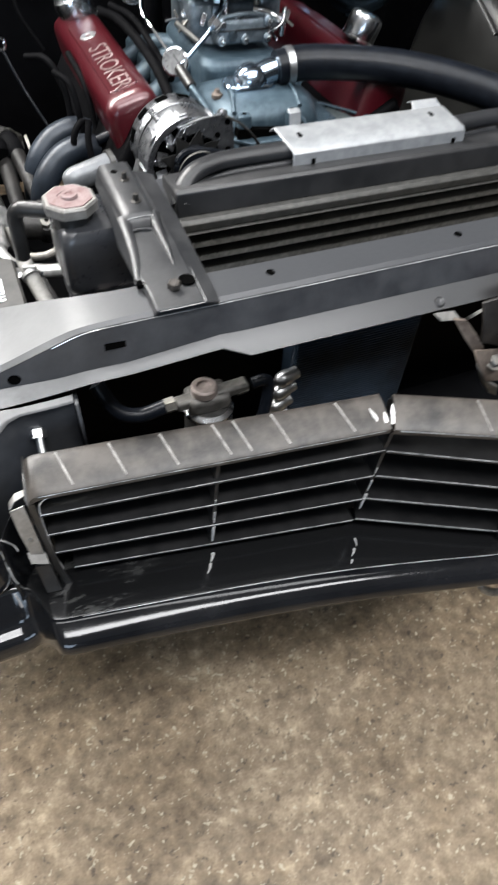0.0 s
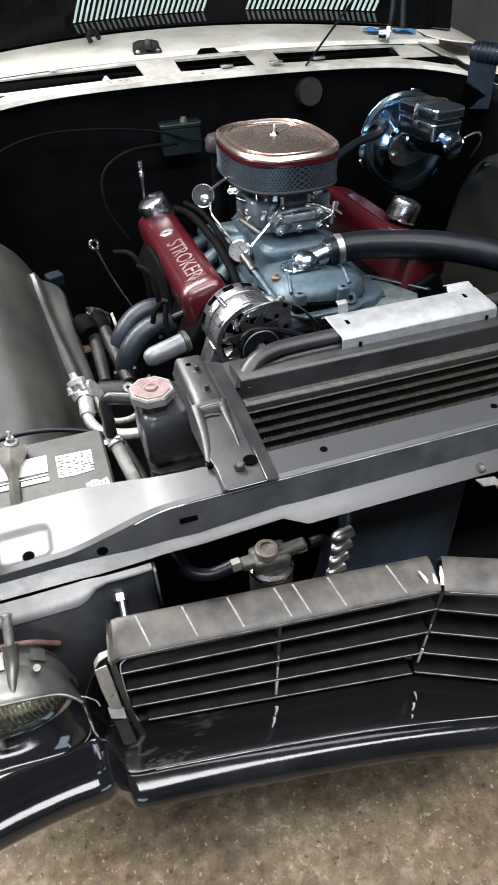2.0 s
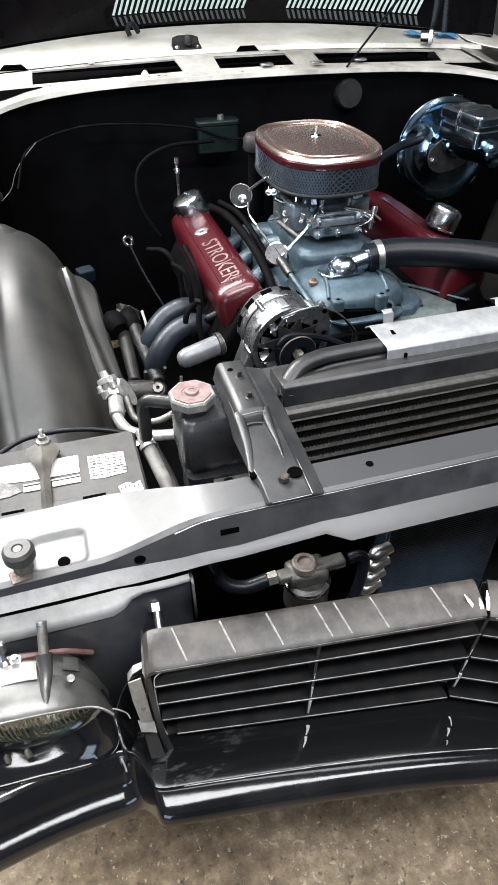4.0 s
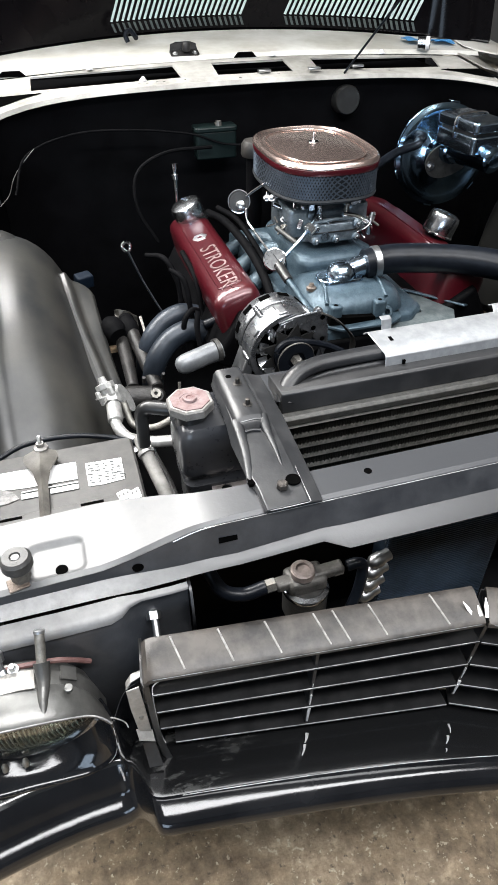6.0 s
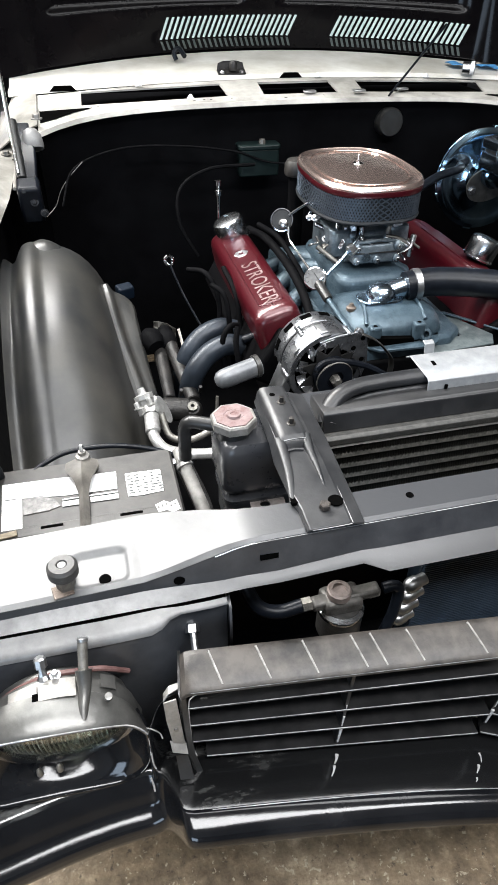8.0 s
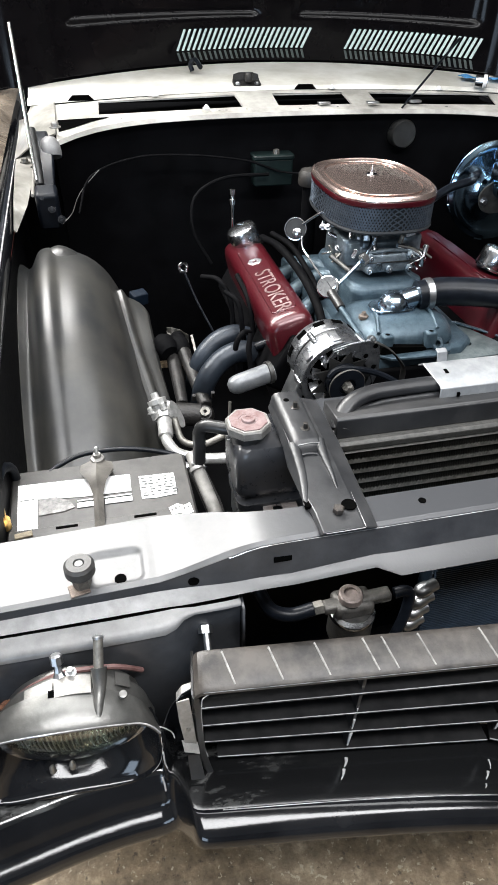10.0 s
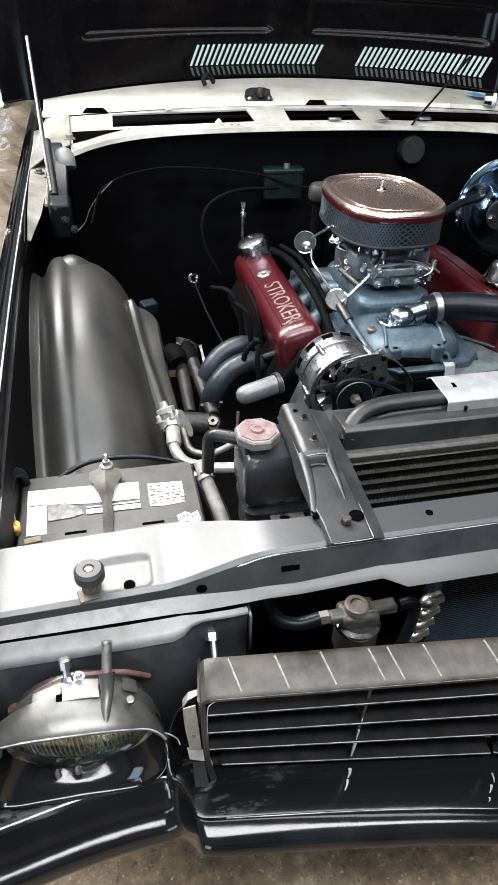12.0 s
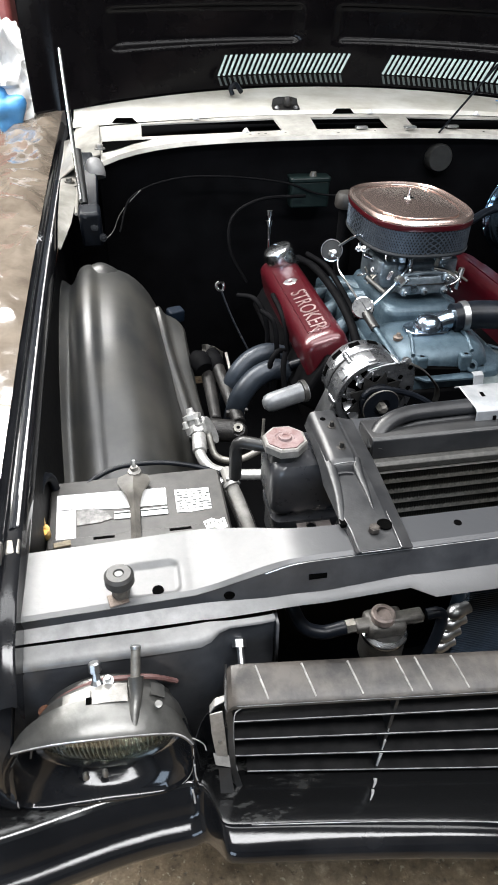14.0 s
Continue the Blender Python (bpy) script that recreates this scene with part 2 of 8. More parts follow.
def part(name, bm, material, parent=None, label="", bevel=0.0, solid=0.0, sub=0, smooth=True, offset=0.0, angle=40):
    """One mesh object under a thing or under a part, in world coordinates unless its parent is moved."""
    ob = new(name, finish(bm, name, material, smooth, angle=angle))
    if parent is not None:
        ob.parent = parent
        ob.matrix_parent_inverse = Matrix.Translation(-parent.location) if parent.type == "EMPTY" else Matrix()
    if label:
        ob["label"] = label
    if solid:
        s = ob.modifiers.new("thick", "SOLIDIFY")
        s.thickness, s.offset = solid, offset
    if bevel:
        b = ob.modifiers.new("edge", "BEVEL")
        b.width, b.segments, b.limit_method, b.angle_limit = bevel, 2, "ANGLE", radians(35)
        b.harden_normals = False
    if sub:
        s = ob.modifiers.new("round", "SUBSURF")
        s.levels = s.render_levels = sub
    return ob


def thing(name, at, label, category, group="", kind=""):
    ob = new(name)
    ob.location = at
    ob.empty_display_size = 0.05
    return tagged(ob, label, category, group, kind)


def box(c, s, rot=(0, 0, 0)):
    bm = bmesh.new()
    bmesh.ops.create_cube(bm, size=1, matrix=pose(*c, *rot) @ Matrix.Diagonal((*s, 1)))
    return bm


def aim(a, b):
    """A matrix at a whose z axis points to b."""
    d = V(b) - V(a)
    return Matrix.Translation(a) @ d.to_track_quat("Z", "Y").to_matrix().to_4x4()


def lathe(profile, m=None, seg=32, bm=None, arc=360.0, start=0.0, sx=1.0):
    """A profile of (radius, height) turned round z, then set by m."""
    bm = bm or bmesh.new()
    m = m or Matrix()
    rings, full = [], arc >= 359.9
    n = seg if full else seg + 1
    for r, h in profile:
        if r < 1e-6:
            rings.append([bm.verts.new(m @ V((0, 0, h)))] * n)
        else:
            rings.append([bm.verts.new(m @ V((sx * r * math.cos(radians(start + arc * k / seg)), r * math.sin(radians(start + arc * k / seg)), h))) for k in range(n)])
    for a, b in zip(rings, rings[1:]):
        for k in range(seg):
            q = [a[k], a[(k + 1) % n], b[(k + 1) % n], b[k]]
            q = [v for i, v in enumerate(q) if v not in q[:i]]
            if len(q) > 2:
                try:
                    bm.faces.new(q)
                except ValueError:
                    pass
    return bm


def rod(a, b, r, seg=16, bm=None, r2=None):
    h = (V(b) - V(a)).length
    e = min(0.15 * min(r, r2 or r), h * 0.2)
    r2 = r if r2 is None else r2
    return lathe([(0, 0), (r - e, 0), (r, e), (r2, h - e), (r2 - e, h), (0, h)], aim(a, b), seg, bm)


def smooth_path(pts, steps=8):
    pts = [V(p) for p in pts]
    if len(pts) < 3:
        return pts
    p = [2 * pts[0] - pts[1]] + pts + [2 * pts[-1] - pts[-2]]
    out = []
    for i in range(1, len(p) - 2):
        for k in range(steps):
            t = k / steps
            out.append(0.5 * (2 * p[i] + (p[i + 1] - p[i - 1]) * t + (2 * p[i - 1] - 5 * p[i] + 4 * p[i + 1] - p[i + 2]) * t * t + (3 * p[i] - p[i - 1] - 3 * p[i + 1] + p[i + 2]) * t**3))
    return out + [pts[-1]]


def tube(pts, r, seg=12, bm=None, steps=8, flat=1.0, r2=None, caps=True):
    """A hose or bar along a smooth path."""
    bm = bm or bmesh.new()
    path = smooth_path(pts, steps)
    rings, up = [], V((0, 0, 1))
    for i, p in enumerate(path):
        d = (path[min(i + 1, len(path) - 1)] - path[max(i - 1, 0)]).normalized()
        side = d.cross(up)
        if side.length < 0.05:
            side = d.cross(V((1, 0, 0)))
        side.normalize()
        top = side.cross(d)
        rr = r if r2 is None else r + (r2 - r) * i / (len(path) - 1)
        rings.append([bm.verts.new(p + side * rr * math.cos(2 * math.pi * k / seg) + top * rr * flat * math.sin(2 * math.pi * k / seg)) for k in range(seg)])
    for a, b in zip(rings, rings[1:]):
        for k in range(seg):
            bm.faces.new((a[k], a[(k + 1) % seg], b[(k + 1) % seg], b[k]))
    if caps:
        bm.faces.new(rings[0]), bm.faces.new(rings[-1])
    return bm


def sheet(rows, bm=None, closed=False):
    """A surface through rows of points."""
    bm = bm or bmesh.new()
    vs = [[bm.verts.new(p) for p in row] for row in rows]
    n = len(vs[0])
    for a, b in zip(vs, vs[1:]):
        for k in range(n if closed else n - 1):
            bm.faces.new((a[k], a[(k + 1) % n], b[(k + 1) % n], b[k]))
    return bm


def extrude_x(profile, x0, x1, bm=None, closed=True):
    """A yz outline drawn along x."""
    bm = sheet([[(x, y, z) for y, z in profile] for x in (x0, x1)], bm, closed)
    if closed:
        bm.verts.ensure_lookup_table()
        n = len(profile)
        bm.faces.new(bm.verts[-n:]), bm.faces.new(bm.verts[-2 * n:-n])
    return bm


def plate(outline, holes, height, thick, bm=None):
    """A flat sheet in plan with holes through it. height: z, or a function of x and y."""
    bm = bm or bmesh.new()
    z = height if callable(height) else (lambda x, y: height)
    edges = []
    for loop in [outline, *holes]:
        vs = [bm.verts.new((x, y, z(x, y))) for x, y in loop]
        edges += [bm.edges.new((a, b)) for a, b in zip(vs, vs[1:] + vs[:1])]
    out = bmesh.ops.triangle_fill(bm, use_beauty=True, use_dissolve=False, edges=edges, normal=(0, 0, 1))
    faces = [g for g in out["geom"] if isinstance(g, bmesh.types.BMFace)]
    ex = bmesh.ops.extrude_face_region(bm, geom=faces)
    for v in [g for g in ex["geom"] if isinstance(g, bmesh.types.BMVert)]:
        v.co.z -= thick
    return bm


def ring(cx, cy, r, n=16, sx=1.0, turn=0.0):
    return [(cx + sx * r * math.cos(2 * math.pi * k / n + turn), cy + r * math.sin(2 * math.pi * k / n + turn)) for k in range(n)]


def outline_prism(pts, h, m=None, bm=None, top_in=0.0):
    """An upright prism over a plan outline, set by m, with its top drawn in a little."""
    bm = bm or bmesh.new()
    m = m or Matrix()
    c = sum((V((*p, 0)) for p in pts), V((0, 0, 0))) / len(pts)
    rows = []
    for z, k in ((0, 0), (h - top_in, 0), (h, top_in)):
        rows.append([bm.verts.new(m @ (V((*p, z)) + (c - V((*p, 0))).normalized() * k)) for p in pts])
    n = len(pts)
    for a, b in zip(rows, rows[1:]):
        for k in range(n):
            bm.faces.new((a[k], a[(k + 1) % n], b[(k + 1) % n], b[k]))
    bm.faces.new(rows[-1]), bm.faces.new(rows[0])
    return bm


def rounded(w, d, r, n=5):
    """A rounded rectangle's plan outline."""
    out = []
    for sx, sy, a0 in ((1, 1, 0), (-1, 1, 90), (-1, -1, 180), (1, -1, 270)):
        for k in range(n):
            a = radians(a0 + 90 * k / (n - 1))
            out.append((sx * (w / 2 - r) + r * math.cos(a), sy * (d / 2 - r) + r * math.sin(a)))
    return out


def superellipse(a, b, p, n=64):
    out = []
    for k in range(n):
        t = 2 * math.pi * k / n
        c, s = math.cos(t), math.sin(t)
        out.append((a * math.copysign(abs(c) ** (2 / p), c), b * math.copysign(abs(s) ** (2 / p), s)))
    return out


def bolt(name, m, r, h, material, parent=None, label="", washer=True):
    bm = bmesh.new()
    if washer:
        lathe([(0, 0), (r * 1.5, 0), (r * 1.5, h * 0.2), (0, h * 0.2)], m, 16, bm)
    lathe([(0, h * 0.2), (r, h * 0.2), (r, h * 0.85), (r * 0.8, h), (0, h)], m, 6, bm)
    return part(name, bm, material, parent, label, smooth=False)

# ---- the garage ----
def wall_box(name, lo, hi, material, label, category):
    c, s = [(a + b) / 2 for a, b in zip(lo, hi)], [b - a for a, b in zip(lo, hi)]
    return tagged(part(name, box(c, s), material, smooth=False), label, category, kind="structure")


tagged(part("floor", box((0, 0.5, -0.05), (9, 9, 0.1)), CONCRETE, smooth=False), "oil-stained brown concrete garage floor with pale chips", "floor", kind="structure")
wall_box("wall_north", (-4.5, 5.0, 0), (4.5, 5.15, 2.9), WALL, "plain grey garage wall behind the car", "wall")
# unseen wall, kept dark so the hood and nose reflect black
wall_box("wall_south", (-4.5, -4.15, 0), (4.5, -4.0, 2.9), DARKWALL, "plain dark wall in front of the car, unseen, darkens reflections", "wall")
wall_box("wall_east", (4.5, -4.0, 0), (4.65, 5.0, 2.9), WALL, "plain grey garage wall beside the car", "wall")
wall_box("wall_west", (-4.65, -4.0, 0), (-4.5, 5.0, 2.9), WALL, "plain grey garage wall beside the car", "wall")
wall_box("ceiling", (-4.5, -4.0, 2.9), (4.5, 5.0, 3.0), CEILING, "plain grey garage ceiling", "ceiling")

YELLOWED = mat("yellowed_metal", (0.10, 0.082, 0.055), 0.5, 0.1, (0.34, 0.29, 0.2), 60, 0.1)
# Near-black for holes and recesses: their shade is put into the colour.
HOLE = mat("hole_shade", (0.0015, 0.0015, 0.0015), 0.9, spec=0.0)
# Pale edge tubes: wear and edge highlights, both put into the colour.
EDGE = mat("worn_glint_edge", (0.26, 0.26, 0.26), 0.16, 0.4, (0.85, 0.85, 0.85), 45, 0)
SCRATCHMIRROR = mat("scratch_and_mirror_white", (0.42, 0.42, 0.42), 0.25, 0.3, (0.62, 0.62, 0.62), 120, 0.2)
# Paler paint: glare on the support's end is put into the colour.
FLANGE = mat("rubbed_glare_paint", (0.10, 0.10, 0.10), 0.3, 0.1, (0.22, 0.22, 0.218), 30, 0.06, rough2=0.46, detail=11)
DUSTGLARE = mat("dust_and_glare_paint", (0.055, 0.0565, 0.059), 0.3, 0.0, (0.095, 0.096, 0.098), 16, 0.1, rough2=0.5, detail=13)


def fade_along_x(m, x0, x1, clean):
    """Fade the pale tone of a material along x, from x0 to the clean colour at x1."""
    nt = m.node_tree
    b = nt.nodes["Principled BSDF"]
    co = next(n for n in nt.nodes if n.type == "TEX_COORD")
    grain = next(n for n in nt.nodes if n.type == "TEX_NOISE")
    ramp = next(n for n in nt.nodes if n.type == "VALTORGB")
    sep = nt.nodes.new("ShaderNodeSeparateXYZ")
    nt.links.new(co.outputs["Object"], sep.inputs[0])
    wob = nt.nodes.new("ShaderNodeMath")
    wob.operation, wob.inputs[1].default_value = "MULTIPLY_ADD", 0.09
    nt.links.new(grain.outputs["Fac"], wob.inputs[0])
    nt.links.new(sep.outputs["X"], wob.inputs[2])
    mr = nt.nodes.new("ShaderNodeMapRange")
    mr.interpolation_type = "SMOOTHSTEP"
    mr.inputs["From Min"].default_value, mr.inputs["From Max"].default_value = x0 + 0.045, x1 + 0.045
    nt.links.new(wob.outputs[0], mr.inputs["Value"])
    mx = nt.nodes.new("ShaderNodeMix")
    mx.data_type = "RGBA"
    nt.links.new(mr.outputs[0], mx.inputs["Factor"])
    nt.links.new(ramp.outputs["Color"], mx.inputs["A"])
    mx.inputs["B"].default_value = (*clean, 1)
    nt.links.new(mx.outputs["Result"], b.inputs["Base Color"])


fade_along_x(TRAY, -0.60, -0.38, (0.0075, 0.0078, 0.0083))
fade_along_x(DUSTGLARE, -0.62, -0.36, (0.032, 0.0335, 0.037))
fade_along_x(FLANGE, -0.66, -0.44, (0.048, 0.0485, 0.050))
# Glare along the folded lip is put into this pale colour.
GLARELIP = mat("lip_dust_and_glare", (0.10, 0.10, 0.10), 0.3, 0.0, (0.20, 0.20, 0.198), 18, 0.1, rough2=0.5, detail=13)
# ---- radiator core support ----
support = thing("radiator_support", (0, 0.26, 0.8), "satin black pressed-steel radiator support across the nose", "radiator support")


def eased(rows, steps=4):
    """The same sections with smooth ones between them."""
    cols = [smooth_path(c, steps) for c in zip(*rows)]
    return [list(r) for r in zip(*cols)]


def beam_rows(stations):
    """stations: x, then the yz outline of the top's back, top's front, crease and flange edge."""
    rows = []
    for x, *pts in stations:
        rows.append([(x, y, z) for y, z in pts])
    return rows


beam = beam_rows([
    (-0.812, (0.345, 0.77), (0.336, 0.8195), (0.240, 0.8185), (0.234, 0.8165), (0.238, 0.800), (0.231, 0.796), (0.2245, 0.792)),
    (-0.72, (0.345, 0.77), (0.338, 0.8205), (0.243, 0.8190), (0.236, 0.817), (0.239, 0.802), (0.231, 0.797), (0.2235, 0.793)),
    (-0.61, (0.347, 0.77), (0.341, 0.822), (0.246, 0.820), (0.239, 0.818), (0.240, 0.803), (0.231, 0.798), (0.2235, 0.793)),
    (-0.58, (0.343, 0.77), (0.336, 0.826), (0.248, 0.825), (0.242, 0.822), (0.238, 0.804), (0.229, 0.799), (0.2215, 0.794)),
    (-0.53, (0.315, 0.78), (0.308, 0.846), (0.244, 0.846), (0.237, 0.843), (0.231, 0.808), (0.2245, 0.8045), (0.2175, 0.8005)),
    (-0.50, (0.297, 0.80), (0.290, 0.857), (0.240, 0.857), (0.235, 0.854), (0.2275, 0.8125), (0.2215, 0.8090), (0.2155, 0.8045)),
    (-0.46, (0.289, 0.80), (0.283, 0.860), (0.239, 0.860), (0.234, 0.857), (0.224, 0.815), (0.217, 0.812), (0.212, 0.808)),
    (-0.362, (0.287, 0.80), (0.281, 0.860), (0.239, 0.860), (0.234, 0.857), (0.2215, 0.826), (0.2145, 0.822), (0.209, 0.817)),
    (-0.335, (0.287, 0.80), (0.281, 0.860), (0.239, 0.860), (0.234, 0.857), (0.220, 0.826), (0.206, 0.818), (0.196, 0.811)),
    (0.10, (0.287, 0.80), (0.281, 0.860), (0.239, 0.860), (0.234, 0.857), (0.220, 0.826), (0.206, 0.818), (0.196, 0.811)),
    (0.46, (0.289, 0.80), (0.283, 0.860), (0.239, 0.860), (0.234, 0.857), (0.224, 0.815), (0.217, 0.812), (0.212, 0.808)),
    (0.58, (0.343, 0.77), (0.336, 0.826), (0.248, 0.825), (0.242, 0.822), (0.236, 0.799), (0.224, 0.794), (0.214, 0.788)),
    (0.812, (0.345, 0.77), (0.336, 0.816), (0.240, 0.814), (0.234, 0.812), (0.236, 0.797), (0.226, 0.791), (0.218, 0.786)),
])
ease = beam[:2] + eased(beam[2:7]) + beam[7:]
part("beam", sheet([r[:4] for r in ease[19:]]), DUSTGLARE, support, "satin black top of the support", solid=0.001, offset=0, angle=22)
WIDE = [[V(p) for p in r[:3]] for r in ease[:20]]


def wide_end():
    """The beam's end, dust and glare in its colour, pressed down softly round its hole."""
    xs = [float(x) for x in np.linspace(-0.812, -0.70, 6)] + [float(x) for x in np.linspace(-0.695, -0.612, 34)] + [r[1].x for r in WIDE if r[1].x > -0.611]
    rows = []
    for x in xs:
        k = next(i for i in range(len(WIDE) - 1) if WIDE[i + 1][1].x >= x - 1e-6)
        f = (x - WIDE[k][1].x) / (WIDE[k + 1][1].x - WIDE[k][1].x)
        low, back, front = (a.lerp(b, f) for a, b in zip(WIDE[k], WIDE[k + 1]))
        row = [low]
        for v in np.linspace(0, 1, 36):
            p = back.lerp(front, float(v))
            out = max(abs(p.x + 0.655) - 0.020, 0.0), max(abs(p.y - 0.271) - 0.013, 0.0)
            d = max(0.0, min(1.0, (0.014 - math.hypot(*out)) / 0.008))
            row.append(p - V((0, 0, 0.0042 * d * d * (3 - 2 * d))))
        rows.append(row)
    return sheet(rows)


part("wide_end", wide_end(), DUSTGLARE, support, "wide end of the support with a pressed recess, dust and glare in its colour", angle=35)
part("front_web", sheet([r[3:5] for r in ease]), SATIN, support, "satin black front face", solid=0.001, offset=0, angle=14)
part("wide_end_edge", sheet([r[2:4] for r in ease[:20]]), DUSTGLARE, support, solid=0.001, offset=0)
part("lower_flange", sheet([r[4:] for r in ease]), FLANGE, support, "rubbed lower flange with glare in its grey", solid=0.002, offset=-1, angle=14)
# highlight along the beam's front edge, painted as a thin pale tube
part("worn_glint_edge", tube([(x, y - 0.001, z - 0.001) for x, y, z in [r[3] for r in beam[4:11]]], 0.0005, 6, None, 3), EDGE, support, "bright edge, wear and glint in its colour")

# small punched holes as dark sleeves


def hole(x, y, z, r, normal=(0, 0, 1), sx=1.0):
    m = aim((x, y, z), V((x, y, z)) + V(normal))
    part("hole", lathe([(0, 0.0004), (r * 0.96, 0.0004), (r * 1.06, 0.0011), (r * 1.16, 0.0008), (r * 1.2, -0.001)], m, 20, sx=sx), HOLE, support, "punched hole")


hole(-0.651, 0.2555, 0.8166, 0.0056)
hole(-0.289, 0.261, 0.8606, 0.004)
hole(-0.045, 0.262, 0.8606, 0.004)
hole(-0.571, 0.2372, 0.8125, 0.0042, (0, -0.95, 0.25), 1.3)
part("slot_hole", box((-0.470, 0.2292, 0.8355), (0.021, 0.003, 0.0065), (-14, 0, 0)), HOLE, support, "rectangular punched slot")
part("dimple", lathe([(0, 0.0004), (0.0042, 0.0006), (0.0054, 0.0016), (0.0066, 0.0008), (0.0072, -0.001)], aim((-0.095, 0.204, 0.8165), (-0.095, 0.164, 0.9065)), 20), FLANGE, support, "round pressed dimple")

GREASESTUD = mat("dark_steel_stud", (0.02, 0.019, 0.018), 0.3, 0.6, (0.06, 0.055, 0.05), 90, 0.2)
STRAPGREY = mat("rubbed_strap_paint", (0.010, 0.0108, 0.0125), 0.32, 0.0, (0.036, 0.0365, 0.038), 20, 0.12, rough2=0.45, detail=12)
strap = thing("radiator_hold_down_bracket", (-0.39, 0.34, 0.87), "scuffed black steel bracket bolted over the radiator end", "bracket")
part("strap", sheet([
    [(-0.4262, 0.229, 0.8610), (-0.424, 0.2275, 0.8665), (-0.400, 0.227, 0.8670), (-0.378, 0.227, 0.8670), (-0.374, 0.2272, 0.8655), (-0.359, 0.229, 0.8610)],
    [(-0.4258, 0.262, 0.8615), (-0.4235, 0.260, 0.8680), (-0.400, 0.260, 0.8685), (-0.377, 0.260, 0.8685), (-0.373, 0.260, 0.8670), (-0.357, 0.261, 0.8620)],
    [(-0.4285, 0.285, 0.8600), (-0.426, 0.284, 0.8690), (-0.402, 0.284, 0.8695), (-0.376, 0.284, 0.8695), (-0.372, 0.284, 0.8680), (-0.356, 0.285, 0.8630)],
    [(-0.430, 0.352, 0.862), (-0.423, 0.351, 0.8765), (-0.406, 0.351, 0.8770), (-0.375, 0.352, 0.8745), (-0.370, 0.352, 0.8725), (-0.354, 0.352, 0.8670)],
    [(-0.427, 0.385, 0.868), (-0.421, 0.384, 0.8800), (-0.404, 0.383, 0.8800), (-0.375, 0.385, 0.8765), (-0.370, 0.385, 0.8745), (-0.353, 0.386, 0.8690)],
    [(-0.424, 0.474, 0.872), (-0.419, 0.474, 0.8840), (-0.402, 0.474, 0.8840), (-0.376, 0.474, 0.8810), (-0.371, 0.474, 0.8790), (-0.354, 0.475, 0.8730)],
]), STRAPGREY, strap, solid=0.003, bevel=0.0012, angle=14)
# the raised rear of the strap, its rounded step, and the two shoulders that run down beside the pocket
part("raised_top", sheet([[(x, y, z) for x, z in ((-0.4225, zt - 0.016), (-0.4205, zt - 0.006), (-0.4170, zt - 0.001), (-0.411, zt), (-0.389, zt), (-0.3845, zt - 0.0015), (-0.3815, zt - 0.007), (-0.380, zt - 0.016))]
      for y, zt in ((0.356, 0.876), (0.361, 0.884), (0.366, 0.8885), (0.372, 0.8905), (0.42, 0.8925), (0.474, 0.8950))]), STRAPGREY, strap, "raised flat at the rear of the strap", angle=50)
part("shoulder", tube([(-0.3845, 0.372, 0.8825), (-0.3855, 0.345, 0.8775), (-0.3855, 0.315, 0.8735), (-0.387, 0.284, 0.8695)], 0.0075, 12, None, 6, flat=0.9, r2=0.001), STRAPGREY, strap, "tapering pressed shoulder")
part("shoulder", tube([(-0.4180, 0.372, 0.8830), (-0.4195, 0.345, 0.8785), (-0.4225, 0.315, 0.8735), (-0.430, 0.275, 0.8665)], 0.0075, 12, None, 6, flat=0.6, r2=0.004), STRAPGREY, strap, "rounded pressed shoulder")
part("pocket_edge", tube([(-0.4135, 0.3515, 0.8795), (-0.403, 0.3525, 0.8795), (-0.393, 0.3515, 0.8780)], 0.0018, 8), STRAPGREY, strap)
for pts, r in (([(-0.3745, 0.2275, 0.8675), (-0.3730, 0.262, 0.8685), (-0.3720, 0.29, 0.8695), (-0.3705, 0.325, 0.8715)], 0.0005),
               ([(-0.422, 0.2265, 0.8670), (-0.400, 0.2258, 0.8675), (-0.376, 0.2262, 0.8675)], 0.0005),
               ([(-0.4155, 0.3625, 0.8875), (-0.400, 0.3628, 0.8885), (-0.387, 0.3622, 0.8880)], 0.0005),
               ([(-0.3595, 0.2290, 0.8612), (-0.3575, 0.262, 0.8622), (-0.3565, 0.286, 0.8632)], 0.0007)):
    part("worn_glint_edge", tube(pts, r, 6, None, 4), EDGE, strap, "bright edge, wear and glint in its colour")
part("notch", box((-0.4265, 0.276, 0.8672), (0.012, 0.011, 0.0045)), HOLE, strap, "dark square notch")
part("hole", lathe([(0, 0.0006), (0.0035, 0.0006), (0.004, 0)], pose(-0.405, 0.455, 0.8942), 12), HOLE, strap)
bolt("bolt", pose(-0.399, 0.254, 0.8695), 0.0068, 0.009, mat("rusty_bolt", (0.035, 0.031, 0.029), 0.36, 0.6, (0.09, 0.08, 0.072), 90, 0.3), strap, "dark rust-brown hex bolt", washer=False)
part("hole", lathe([(0, 0.001), (0.008, 0.001), (0.0088, 0.0013), (0.0092, 0.0)], pose(-0.3830, 0.2620, 0.8712), 18), HOLE, strap)
for y, z in ((0.437, 0.8925), (0.391, 0.8905)):
    part("small_bolt", lathe([(0, 0), (0.0062, 0), (0.0062, 0.0012), (0.0032, 0.0018), (0.0030, 0.009), (0, 0.0095)], pose(-0.3975, y, z), 12), GREASESTUD, strap, "short dark stud")

